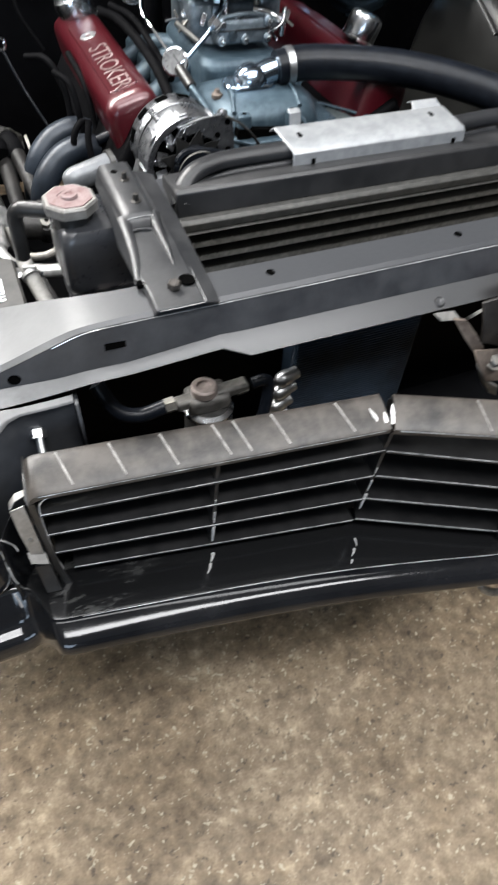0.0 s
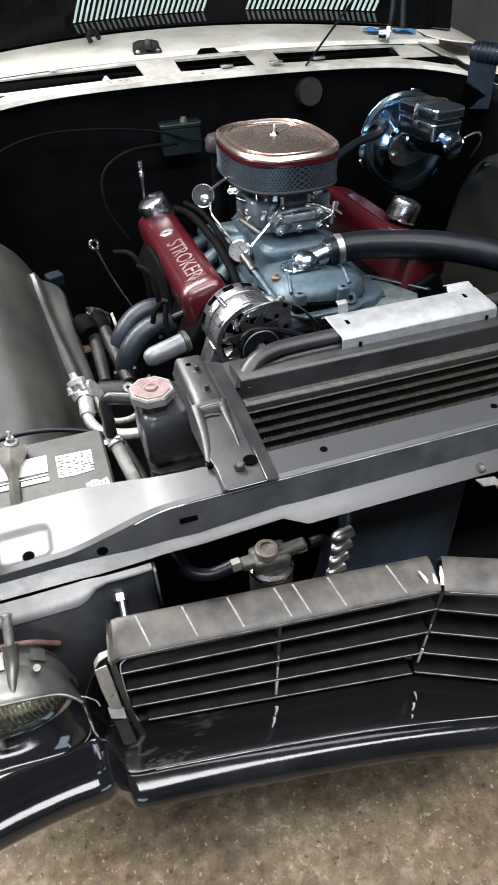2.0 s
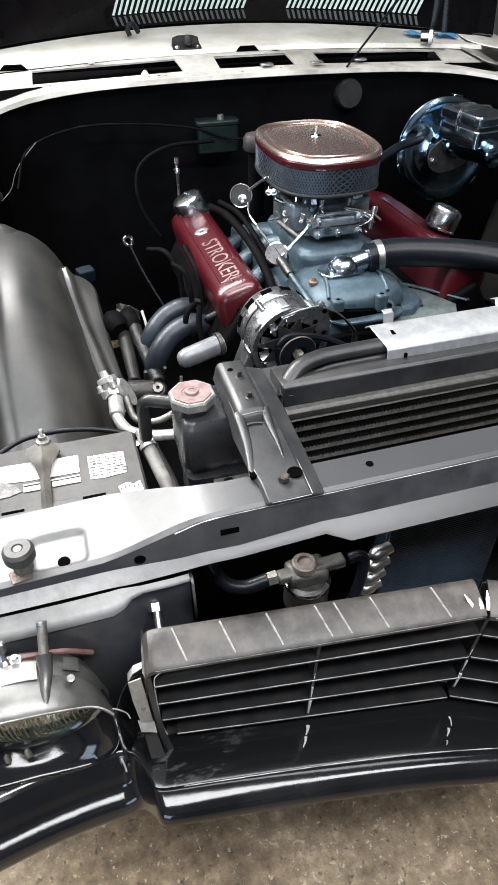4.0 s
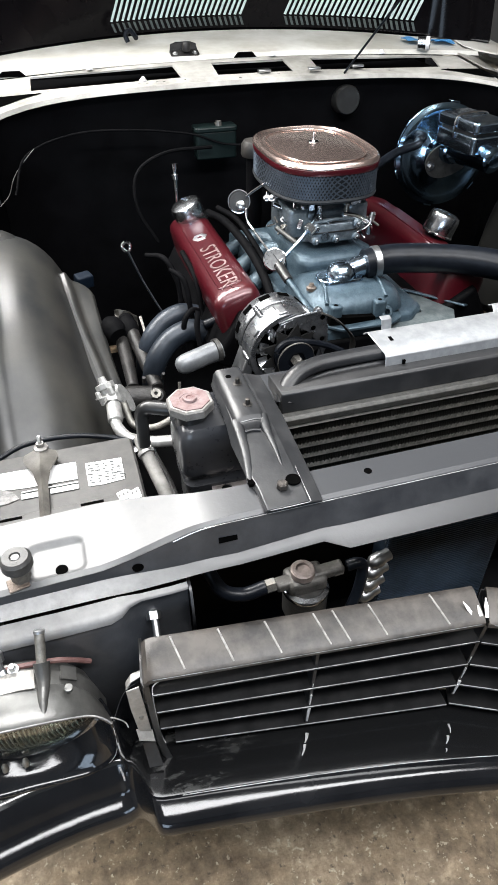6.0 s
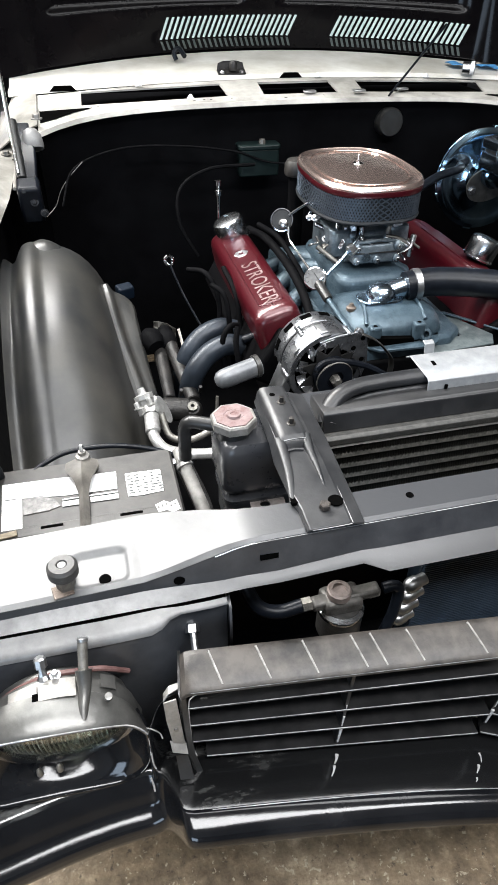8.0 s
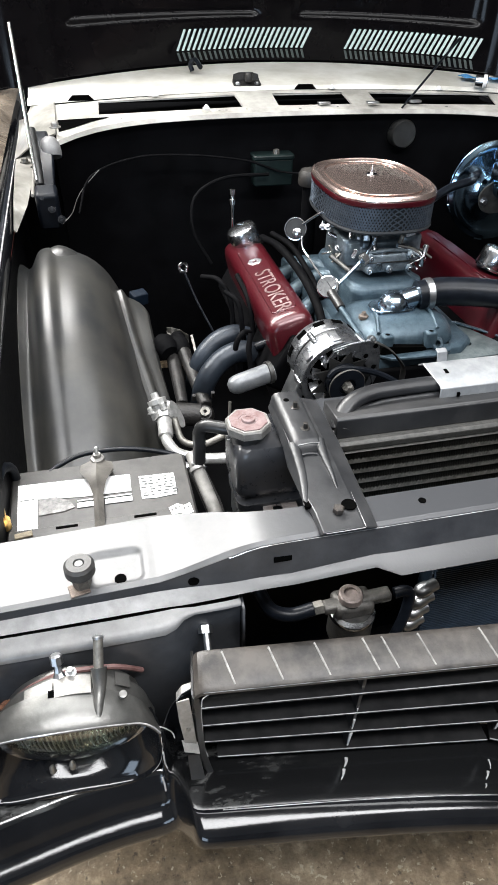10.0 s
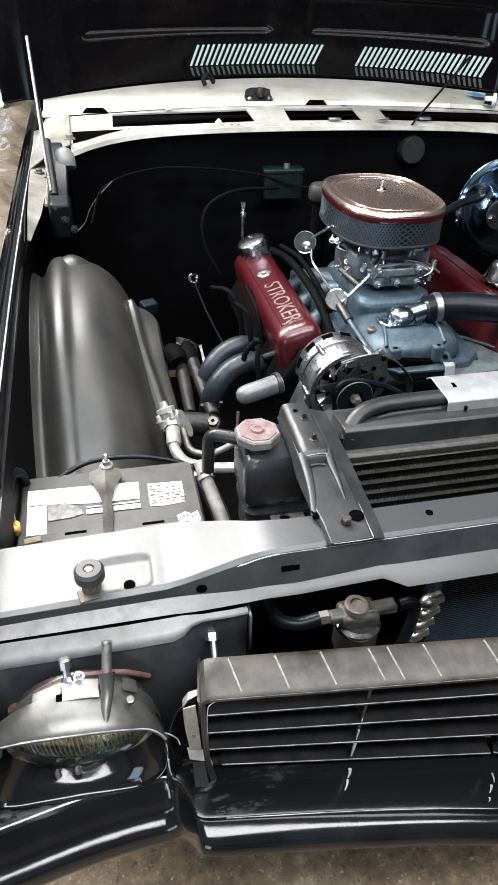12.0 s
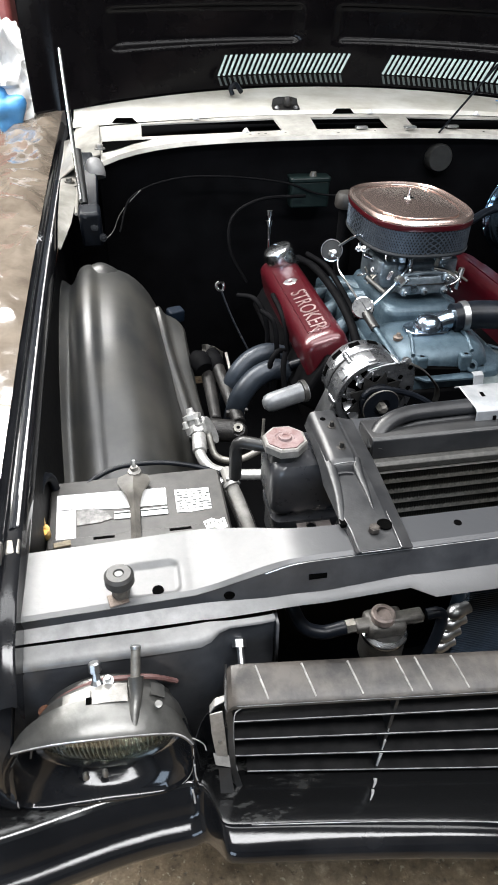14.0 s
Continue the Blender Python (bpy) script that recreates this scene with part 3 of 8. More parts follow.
# ---- hood bumpers on the support ----
BUMPERGREY = mat("dusty_grey_rubber", (0.016, 0.016, 0.016), 0.4, 0, (0.05, 0.049, 0.047), 45, 0.15)


def hood_bumper(x, y, z, label):
    ob = thing("hood_bumper", (x, y, z), label, "rubber bumper", "hood bumpers")
    m = pose(x, y, z)
    part("rubber_cap", lathe([(0, 0.034), (0.0045, 0.034), (0.006, 0.0365), (0.0135, 0.0365), (0.0165, 0.033), (0.0165, 0.023), (0.014, 0.019), (0, 0.019)], m, 28), BUMPERGREY, ob)
    part("nut", lathe([(0, 0.002), (0.0105, 0.002), (0.0105, 0.019), (0, 0.019)], m @ pose(0, 0, 0, 0, 0, 12), 6), DULLMETAL, ob, "steel lock nut", smooth=False)
    part("dimple", lathe([(0, 0.0355), (0.0045, 0.0355), (0.0045, 0.0342)], m, 16), DUSTGLARE, ob)
    part("washer_plate", box((x - 0.004, y - 0.006, z + 0.0012), (0.022, 0.018, 0.002), (0, 0, 12)), RUSTY, ob, "rusty scraped base plate", bevel=0.001)
    return ob


hood_bumper(-0.692, 0.252, 0.8195, "black rubber hood bumper on a threaded steel stud")

# ---- headlamp mounting panel ----
panel = thing("headlamp_mounting_panel", (-0.66, 0.22, 0.7), "black painted steel panel behind the headlamp", "panel")
part("back_panel", sheet([
    [(-0.845, 0.203, 0.776), (-0.80, 0.203, 0.776), (-0.604, 0.200, 0.780), (-0.588, 0.2105, 0.7925), (-0.522, 0.2125, 0.7925)],
    [(-0.845, 0.199, 0.766), (-0.80, 0.199, 0.766), (-0.60, 0.197, 0.768), (-0.578, 0.216, 0.770), (-0.522, 0.217, 0.772)],
    [(-0.845, 0.196, 0.680), (-0.80, 0.196, 0.68), (-0.60, 0.192, 0.68), (-0.578, 0.208, 0.68), (-0.522, 0.212, 0.68)],
    [(-0.845, 0.200, 0.600), (-0.80, 0.20, 0.60), (-0.60, 0.196, 0.60), (-0.578, 0.208, 0.60), (-0.522, 0.214, 0.60)],
]), SATIN, panel, solid=0.003, angle=40)
part("top_lip", sheet([
    [(x, y + dy * k + 0.008 * (1 - k), z + dz * k) for x, y, z, k in ((-0.802, 0.207, 0.789, 1), (-0.66, 0.204, 0.791, 1), (-0.610, 0.204, 0.792, 1), (-0.598, 0.205, 0.793, 0.85), (-0.588, 0.206, 0.794, 0.5), (-0.575, 0.206, 0.794, 0.3), (-0.54, 0.206, 0.794, 0.3), (-0.522, 0.208, 0.793, 0.3))]
    for dy, dz in ((0.014, 0.002), (0.002, -0.0015), (-0.005, -0.005), (-0.0068, -0.0075), (-0.007, -0.012))
]), GLARELIP, panel, "dusty scuffed folded lip, glare put into its colour", solid=0.002, angle=35)
part("corner_tab", sheet([
    [(-0.520, 0.205, 0.790), (-0.518, 0.235, 0.788)],
    [(-0.518, 0.206, 0.70), (-0.518, 0.235, 0.70)],
]), SATIN, panel, solid=0.003)
fixing = thing("grille_fixing_bolt", (-0.56, 0.2, 0.75), "bright zinc-plated bolt holding the grille", "bolt")
part("shank", rod((-0.566, 0.165, 0.735), (-0.563, 0.213, 0.756), 0.0042, 12), ALLOY, fixing)
part("nut", lathe([(0, 0), (0.0085, 0), (0.0085, 0.009), (0.006, 0.011), (0, 0.011)], aim((-0.564, 0.209, 0.753), (-0.563, 0.219, 0.76)), 6), ALLOY, fixing, smooth=False)

# ---- grille ----
A, B, C = V((-0.585, 0.138, 0)), V((-0.212, 0.096, 0)), V((-0.013, 0.007, 0))


# Paler than the panel: the ribs' highlights are put into the colour.
RIB = mat("rib_highlight_pale", (0.12, 0.115, 0.11), 0.25, 0.2, (0.33, 0.32, 0.30), 90)


def grille_piece(name, a, b, label, left_wall, ribs, dividers, jag, zl, zr, s0s, s1s):
    """A length of grille from a to b; zl and zr: the top slat's height and the pitch at either end."""
    ob = thing(name, ((a.x + b.x) / 2, (a.y + b.y) / 2, 0.61), label, "grille", "broken grille pieces")
    d = (b - a).normalized()
    n = V((-d.y, d.x, 0))
    if n.y < 0:
        n = -n
    up = V((0, 0, 1))

    def at(s, depth, z):
        return a + d * s + n * depth + up * z

    L = (b - a).length
    # top slab with a rounded front edge, turned down over the left end
    rows = []
    ends = [(-0.0055, 0.040), (-0.0052, 0.026), (-0.004, 0.014), (-0.0022, 0.006), (0.002, 0.0015), (0.008, 0.0)] if left_wall else []
    for s, dz in ends + [(s, 0.0) for s in np.linspace(0.014 if left_wall else 0, L, 12)]:
        j = 0.004 * math.sin(s * 90) if s > L - 0.03 and jag else 0.0
        z0 = 0.756 - dz
        rows.append([at(s + j, 0.005, z0 - 0.010), at(s + j, 0.0, z0 - 0.0085), at(s + j, -0.001, z0 - 0.002), at(s + j, 0.002, z0), at(s + j, 0.034, z0 + 0.010), at(s + j, 0.04, z0 + 0.009), at(s + j, 0.042, z0 + 0.004)])
    part("top_panel", sheet(rows), PLASTIC, ob, "scuffed grey plastic top", solid=0.003, angle=30)
    # thin pale tubes paint the highlights along the opening's edges
    part("worn_glint_edge", tube([at(s, -0.0016, 0.7525) for s in np.linspace(0.006, L - 0.002, 7)], 0.0009, 6, None, 3), EDGE, ob, "bright front edge, its highlight painted on")
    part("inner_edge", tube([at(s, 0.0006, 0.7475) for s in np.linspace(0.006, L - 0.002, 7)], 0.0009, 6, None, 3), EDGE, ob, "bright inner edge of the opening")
    for s in ribs:
        bm = bmesh.new()
        q0, q1 = at(s + 0.006, 0.002, 0.7565), at(s - 0.006, 0.037, 0.7675)
        tube([q0, (q0 + q1) / 2 + up * 0.0004, q1], 0.0015, 6, bm, 3, flat=1.3)
        part("rib", bm, RIB, ob)
    # slats, thin blades that run back, with a squared front edge
    for i in range(4):
        za, zb = zl[0] - zl[1] * i, zr[0] - zr[1] * i
        s0, s1 = s0s[i], s1s[i]

        def zat(s):
            return za + (zb - za) * s / L

        fr = 0.0005 * i
        bm = sheet([[at(s, fr + 0.0006, zat(s) - 0.0052), at(s, fr, zat(s) - 0.004), at(s, fr, zat(s) - 0.001), at(s, fr + 0.001, zat(s)), at(s, fr + 0.044, zat(s) - 0.004), at(s, fr + 0.044, zat(s) - 0.008), at(s, fr + 0.0006, zat(s) - 0.0052)] for s in np.linspace(s0, s1, 9)])
        slat = part("slat", bm, SLATBLACK, ob)
        part("slat_edge", tube([at(s, fr - 0.0002, zat(s) - 0.0006) for s in np.linspace(s0, s1, 5)], 0.0006, 6, None, 3), EDGE, slat, "bright slat edge")
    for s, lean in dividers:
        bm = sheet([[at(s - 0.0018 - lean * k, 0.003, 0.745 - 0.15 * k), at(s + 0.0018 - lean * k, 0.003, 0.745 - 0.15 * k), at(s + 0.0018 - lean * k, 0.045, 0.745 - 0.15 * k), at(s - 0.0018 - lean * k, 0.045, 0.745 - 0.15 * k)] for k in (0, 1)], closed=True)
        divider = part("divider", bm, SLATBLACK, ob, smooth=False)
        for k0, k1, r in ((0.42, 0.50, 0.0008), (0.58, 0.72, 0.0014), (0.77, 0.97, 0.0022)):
            part("scratch_and_mirror", tube([at(s - lean * k, 0.0022, 0.745 - 0.15 * k) for k in (k0, (k0 + k1) / 2, k1)], r, 6, None, 3, r2=r * 0.5), SCRATCHMIRROR, divider, "white streak painting the divider scratch's reflection down the divider")
    # deep back so that one looks into a dark cavity
    part("back_panel", sheet([[at(s, 0.05, 0.75), at(s, 0.055, 0.56)] for s in (0.0, L)]), SLATBLACK, ob, solid=0.002)
    if left_wall:
        part("end_wall", sheet([[at(-0.004, 0.045, 0.762), at(-0.006, 0.004, 0.745), at(-0.004, -0.001, 0.742), at(0.0005, 0.0, 0.742)],
                                [at(-0.003, 0.05, 0.68), at(-0.005, 0.005, 0.68), at(-0.003, 0.0, 0.68), at(0.0025, 0.001, 0.68)],
                                [at(0.000, 0.05, 0.62), at(-0.002, 0.005, 0.62), at(0.0, 0.0, 0.62), at(0.006, 0.001, 0.62)],
                                [at(0.012, 0.05, 0.58), at(0.010, -0.01, 0.565), at(0.014, -0.014, 0.565), at(0.02, -0.012, 0.565)]]), BLACKPLASTIC, ob, solid=0.003)
        part("inner_edge", tube([at(0.024, 0.001, 0.7465), at(0.013, 0.001, 0.7445), at(0.0065, 0.001, 0.739), at(0.0035, 0.001, 0.730), at(0.0025, 0.001, 0.70), at(0.004, 0.001, 0.64), at(0.008, 0.001, 0.612)], 0.0008, 6), EDGE, ob, "bright inner edge of the opening")
    return ob


grille_piece("grille", A, B, "black plastic grille with scuffed grey top, snapped at one end", True,
             [0.034, 0.086, 0.138, 0.193, 0.215, 0.257, 0.330], [(0.186, 0.005)], True,
             (0.721, 0.0368), (0.716, 0.0468), (0.003, 0.004, 0.005, 0.02), (0.381, 0.377, 0.374, 0.369))
grille_piece("grille_fragment", B + V((0.006, -0.003, 0)), C, "broken end piece of the black plastic grille", False, [0.1, 0.14, 0.17], [(0.0, 0.009)], False,
             (0.717, 0.0468), (0.703, 0.0468), (0.0, -0.003, -0.006, -0.010), (0.210, 0.203, 0.196, 0.189))


def shard(x, y, z, h, lean):
    m = aim((x, y, z), (x + lean[0], y + lean[1], z + 0.012)) @ Matrix.Diagonal((1, 0.3, 1, 1))
    return tagged(part("plastic_shard", lathe([(0.0034, -0.002), (0.0028, h * 0.35), (0.0032, h * 0.5), (0.0008, h)], m, 4, start=45), WHITEPLASTIC, smooth=False),
                  "white stress-cracked splinter on the grille break", "plastic shard", "grille splinters")


shard(-0.2195, 0.104, 0.757, 0.020, (-0.008, 0.014))
shard(-0.2125, 0.098, 0.756, 0.016, (0.002, 0.02))
shard(-0.2045, 0.100, 0.757, 0.020, (0.005, 0.016))
shard(-0.015, 0.030, 0.762, 0.024, (-0.006, 0.010))
shard(-0.011, 0.016, 0.756, 0.022, (0.006, 0.006))

side_tab = thing("grille_side_bracket", (-0.6, 0.14, 0.65), "pale bent metal bracket at the grille's end", "bracket")
part("hook", sheet([[(-0.588, 0.158, 0.742), (-0.590, 0.150, 0.742)], [(-0.600, 0.156, 0.742), (-0.602, 0.147, 0.740)], [(-0.607, 0.152, 0.736), (-0.608, 0.144, 0.733)]]), PALE, side_tab, "bent top hook", solid=0.002, bevel=0.0006)
part("tab", sheet([[(-0.6085, 0.1425, 0.734), (-0.5945, 0.1410, 0.739)], [(-0.6075, 0.138, 0.705), (-0.5925, 0.1365, 0.709)], [(-0.6035, 0.132, 0.667), (-0.590, 0.130, 0.663)]]), PALE, side_tab, solid=0.002, bevel=0.0006)
part("foot", sheet([[(-0.6065, 0.134, 0.669), (-0.589, 0.131, 0.664)], [(-0.605, 0.124, 0.661), (-0.5885, 0.121, 0.656)]]), PALE, side_tab, "bent foot", solid=0.002)
part("rivet", lathe([(0.003, 0), (0.0024, 0.002), (0, 0.0024)], aim((-0.598, 0.1345, 0.69), (-0.598, 0.12, 0.695)), 10), DULLMETAL, side_tab)
part("side_plate", sheet([[(-0.602, 0.124, 0.655), (-0.5885, 0.124, 0.652)], [(-0.600, 0.122, 0.60), (-0.584, 0.120, 0.60)]]), SLATBLACK, side_tab, "black lower plate", solid=0.003)

# ---- nose cover ----
nose = thing("front_nose_cover", (-0.3, 0.1, 0.5), "glossy black painted nose cover with a rolled lower lip", "bumper cover")
# one rolled skin: below the headlamp, through the notch, and under the grille opening to the point of the nose
LAMP_ROLL = ((0.20, 0.600), (0.15, 0.597), (0.142, 0.595), (0.1385, 0.5915), (0.1345, 0.586), (0.129, 0.577), (0.1235, 0.567), (0.1196, 0.5590), (0.1170, 0.5552), (0.1105, 0.5527), (0.1030, 0.5500), (0.0990, 0.5455), (0.0962, 0.5340), (0.0975, 0.519), (0.107, 0.511))
GRILLE_LIP = ((-0.0135, 0.5552), (-0.0155, 0.5565), (-0.0190, 0.5568), (-0.0250, 0.5562), (-0.0305, 0.5548), (-0.0355, 0.5522), (-0.0400, 0.5485), (-0.0435, 0.5440), (-0.0458, 0.5385), (-0.0465, 0.5340), (-0.0460, 0.5300), (-0.043, 0.5270))

# the same lip where it is broad and flatter, next to the notch
BROAD_LIP = ((-0.0135, 0.5552), (-0.0155, 0.5565), (-0.0180, 0.5566), (-0.0225, 0.5553), (-0.0290, 0.5532), (-0.0355, 0.5508), (-0.0405, 0.5478), (-0.0440, 0.5436), (-0.0460, 0.5385), (-0.0465, 0.5340), (-0.0460, 0.5300), (-0.043, 0.5270))


def grille_row(x, y0):
    """The tray below the slats and the rolled lip at one station."""
    xs = (-0.585, -0.212, -0.022, 0.05)
    front = float(np.interp(x, xs, (0.138, 0.096, 0.006, 0.03)))
    z4 = float(np.interp(x, xs, (0.610, 0.576, 0.563, 0.562)))
    dz = max(-0.004, z4 - 0.014 - 0.5565)
    tray = [(x, front + 0.045, z4 - 0.022), (x, front + 0.004, z4 - 0.019), (x, y0 - 0.010 - 0.39 * dz, 0.556 + dz)]
    w = max(0.0, min(1.0, (-0.38 - x) / 0.16))
    lip = [(w * a + (1 - w) * c, w * b + (1 - w) * d) for (a, b), (c, d) in zip(BROAD_LIP, GRILLE_LIP)]
    return tray + [(x, y0 + y - 0.39 * dz, z + dz) for y, z in lip]


rows = []
for x, dy in ((-1.0, 0.06), (-0.97, 0.0), (-0.93, -0.026), (-0.88, -0.030), (-0.82, -0.022), (-0.76, -0.010), (-0.71, -0.003), (-0.67, 0.0), (-0.645, 0.0), (-0.636, 0.001)):
    rows.append([(x, y + dy, z) for y, z in LAMP_ROLL])
head = rows[-1]
tail = grille_row(-0.603, 0.119)
for x, k, push, drop in ((-0.632, 0.08, 0.002, 0.0), (-0.6265, 0.22, 0.010, 0.004), (-0.619, 0.45, 0.016, 0.012), (-0.611, 0.72, 0.012, 0.010), (-0.606, 0.9, 0.005, 0.003)):
    rows.append([(x, (1 - k) * p[1] + k * q[1] + push, (1 - k) * p[2] + k * q[2] - drop * i / 14) for i, (p, q) in enumerate(zip(head, tail))])
rows.append(tail)
for x, y0 in ((-0.594, 0.115), (-0.57, 0.112), (-0.50, 0.102), (-0.43, 0.091), (-0.33, 0.074), (-0.24, 0.056), (-0.14, 0.032), (-0.06, 0.011), (-0.015, 0.001), (-0.004, 0.001), (0.004, 0.007), (0.04, 0.032), (0.1, 0.066), (0.3, 0.13), (0.6, 0.2), (0.95, 0.3)):
    rows.append(grille_row(x, y0))
part("lower_skin", sheet([r[3:] for r in rows]), GLOSS, nose, sub=1, angle=80)
part("tray", sheet([r[:4] for r in rows]), TRAY, nose, "glossy black tray with dust and dried drops", sub=1, angle=80)
# the painted pillar between the headlamp and the grille, hollowed down its middle
part("pillar", sheet([[(x + 0.10 * (0.64 - z) * 0.2, y, z) for x, y in ((-0.634, 0.165), (-0.6325, 0.142), (-0.630, 0.132), (-0.627, 0.132), (-0.622, 0.142), (-0.616, 0.156), (-0.608, 0.166), (-0.598, 0.170), (-0.588, 0.172))] for z in (0.700, 0.692, 0.67, 0.64, 0.62, 0.600, 0.585)]), GLOSS, nose, "glossy black pillar beside the headlamp", solid=0.002, sub=1, angle=80)
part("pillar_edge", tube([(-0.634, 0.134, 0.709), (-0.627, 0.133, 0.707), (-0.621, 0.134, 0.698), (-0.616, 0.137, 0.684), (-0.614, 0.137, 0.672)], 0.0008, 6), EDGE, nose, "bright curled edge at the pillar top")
part("pillar_edge", tube([(-0.6285, 0.131, 0.655), (-0.628, 0.130, 0.635), (-0.626, 0.130, 0.622)], 0.0010, 6), EDGE, nose, "bright edge of the pillar, its highlight painted on")
part("tray_edge", tube([V(grille_row(x, y)[4]) + V((0, 0, 0.0003)) for x, y in ((-0.57, 0.112), (-0.43, 0.091), (-0.33, 0.074), (-0.24, 0.056), (-0.14, 0.032), (-0.06, 0.011), (-0.015, 0.002))], 0.0006, 6, None, 3), EDGE, nose, "thin bright line along the lip")
# Reflections of the dividers' bare marks, painted on the tray as white streaks.
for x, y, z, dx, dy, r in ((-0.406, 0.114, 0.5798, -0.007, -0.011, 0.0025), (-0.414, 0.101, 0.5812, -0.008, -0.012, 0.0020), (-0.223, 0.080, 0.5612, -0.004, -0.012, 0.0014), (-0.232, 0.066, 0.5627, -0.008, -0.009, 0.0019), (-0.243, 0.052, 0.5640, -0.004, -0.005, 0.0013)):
    part("scratch_and_mirror", tube([(x, y, z), (x + dx / 2 + 0.001, y + dy / 2, z + 0.0004), (x + dx, y + dy, z + 0.0012)], r, 6, None, 4, flat=0.5, r2=r * 0.3), SCRATCHMIRROR, nose, "white streak painting the divider scratch's reflection")
# the point between the two grille openings
part("beak", sheet([[(x + 0.03 * k + 0.16 * (z - 0.556), y + 0.36 * (z - 0.556), z) for x, y, k in ((-0.040, 0.022, 0), (-0.030, 0.012, 0), (-0.010, -0.002, 0), (0.012, 0.004, 0.4), (0.05, 0.03, 1), (0.12, 0.07, 1), (0.3, 0.14, 1))] for z in (0.550, 0.556, 0.60, 0.65, 0.69)]), FIREWALL, nose, solid=0.004, sub=1)
# headlamp bucket: from the flat-bottomed opening back to the round lamp
LM = aim((-0.719, 0.165, 0.692), (-0.719, 0.05, 0.676))
OPENING = [(-0.812, 0.142, 0.728), (-0.829, 0.135, 0.700), (-0.834, 0.132, 0.662), (-0.826, 0.130, 0.636), (-0.805, 0.128, 0.625), (-0.770, 0.127, 0.621), (-0.730, 0.127, 0.617), (-0.693, 0.127, 0.614), (-0.664, 0.128, 0.614), (-0.644, 0.129, 0.624), (-0.633, 0.130, 0.642), (-0.629, 0.131, 0.668), (-0.630, 0.135, 0.697), (-0.637, 0.143, 0.718)]
# its lower edge lies a little further back, above the sloping shelf
OPENING = [(x, y + 0.010 * k, z - 0.0206 * k) for x, y, z, k in [(*p, max(0.0, min(1.0, (0.665 - p[2]) / 0.03))) for p in OPENING]]
edge = smooth_path(OPENING, 4)
rows = []
for i, p in enumerate(edge):
    a = radians(166 + 214 * i / (len(edge) - 1))
    q = V((-0.719 + 0.080 * math.cos(a), 0.176, 0.690 + 0.080 * math.sin(a)))
    rows.append([p + V((0, 0.012, 0)) + (p - q) * 0.06, p + V((0, 0.001, 0)) + (p - q) * 0.03, p, p * 0.97 + q * 0.03 + V((0, 0.003, 0)), p * 0.75 + q * 0.25 + V((0, -0.002, 0)), p * 0.45 + q * 0.55 + V((0, -0.004, 0.002)), p * 0.15 + q * 0.85 + V((0, 0.002, 0)), q])
bucket = part("headlamp_bucket", sheet(rows), GLOSS, nose, "deep glossy black headlamp bucket", solid=0.002, angle=50)
part("bucket_trim", tube([p + V((0, -0.0008, 0)) for p in edge[int(len(edge) * 0.68):]], 0.0004, 6, None, 1), EDGE, bucket, "thin bright opening edge")
part("end_edge", tube([(-0.633, 0.127, 0.608), (-0.6315, 0.125, 0.596), (-0.631, 0.123, 0.583)], 0.0012, 6), EDGE, nose, "thin bright corner")
part("side_skin", sheet([[(-0.806, 0.215, 0.80), (-0.828, 0.20, 0.815), (-0.88, 0.195, 0.815), (-0.96, 0.235, 0.79), (-1.02, 0.30, 0.74)],
                         [(-0.808, 0.170, 0.762), (-0.84, 0.165, 0.765), (-0.90, 0.18, 0.76), (-0.965, 0.225, 0.74), (-1.02, 0.29, 0.70)], [(-0.825, 0.131, 0.68), (-0.85, 0.142, 0.68), (-0.91, 0.165, 0.68), (-0.97, 0.215, 0.68), (-1.02, 0.28, 0.66)],
                         [(-0.82, 0.128, 0.615), (-0.85, 0.142, 0.61), (-0.91, 0.17, 0.605), (-0.975, 0.22, 0.60), (-1.02, 0.29, 0.60)]]), GLOSS, nose, solid=0.003, sub=1)

# ---- headlamp ----
lamp = thing("headlamp", (-0.719, 0.18, 0.69), "round sealed-beam headlamp with ribbed glass in a grey dome bezel", "headlamp")
part("reflector", lathe([(0, -0.055), (0.02, -0.053), (0.05, -0.035), (0.072, -0.008), (0.076, 0.0)], LM, 40), mat("dulled_reflector", (0.3, 0.29, 0.22), 0.22, 1, (0.42, 0.4, 0.31), 40), lamp)
FLUTE = mat("frosted_glass_rib", (0.3, 0.31, 0.25), 0.2, 0.2, (0.45, 0.46, 0.38), 60)
bm = lathe([(0.076, -0.002), (0.0755, 0.003), (0.068, 0.010), (0.05, 0.016), (0.025, 0.019), (0, 0.0195)], LM, 48)
lens = part("lens", bm, LENS, lamp, "clear fluted glass lens", solid=0.003)
for k in range(-14, 15):
    w = math.sqrt(max(0.0, 0.0715**2 - (0.005 * k) ** 2))
    pts = [LM @ V((0.005 * k, s * w, -0.001 + 0.019 * (1 - ((0.005 * k) ** 2 + (s * w) ** 2) / 0.076**2) - 0.003)) for s in np.linspace(-1, 1, 7)]
    part("lens_flute", tube(pts, 0.0011, 6, None, 2), FLUTE, lens)
part("retaining_ring", lathe([(0.075, -0.004), (0.082, -0.003), (0.084, 0.002), (0.081, 0.006), (0.075, 0.0055)], LM, 48), CHROME, lamp, "thin chrome retaining ring")
DOME = mat("grey_dome_paint", (0.075, 0.075, 0.072), 0.24, 0.7, (0.17, 0.168, 0.16), 18, 0.12, rough2=0.46, detail=11)
rows = []
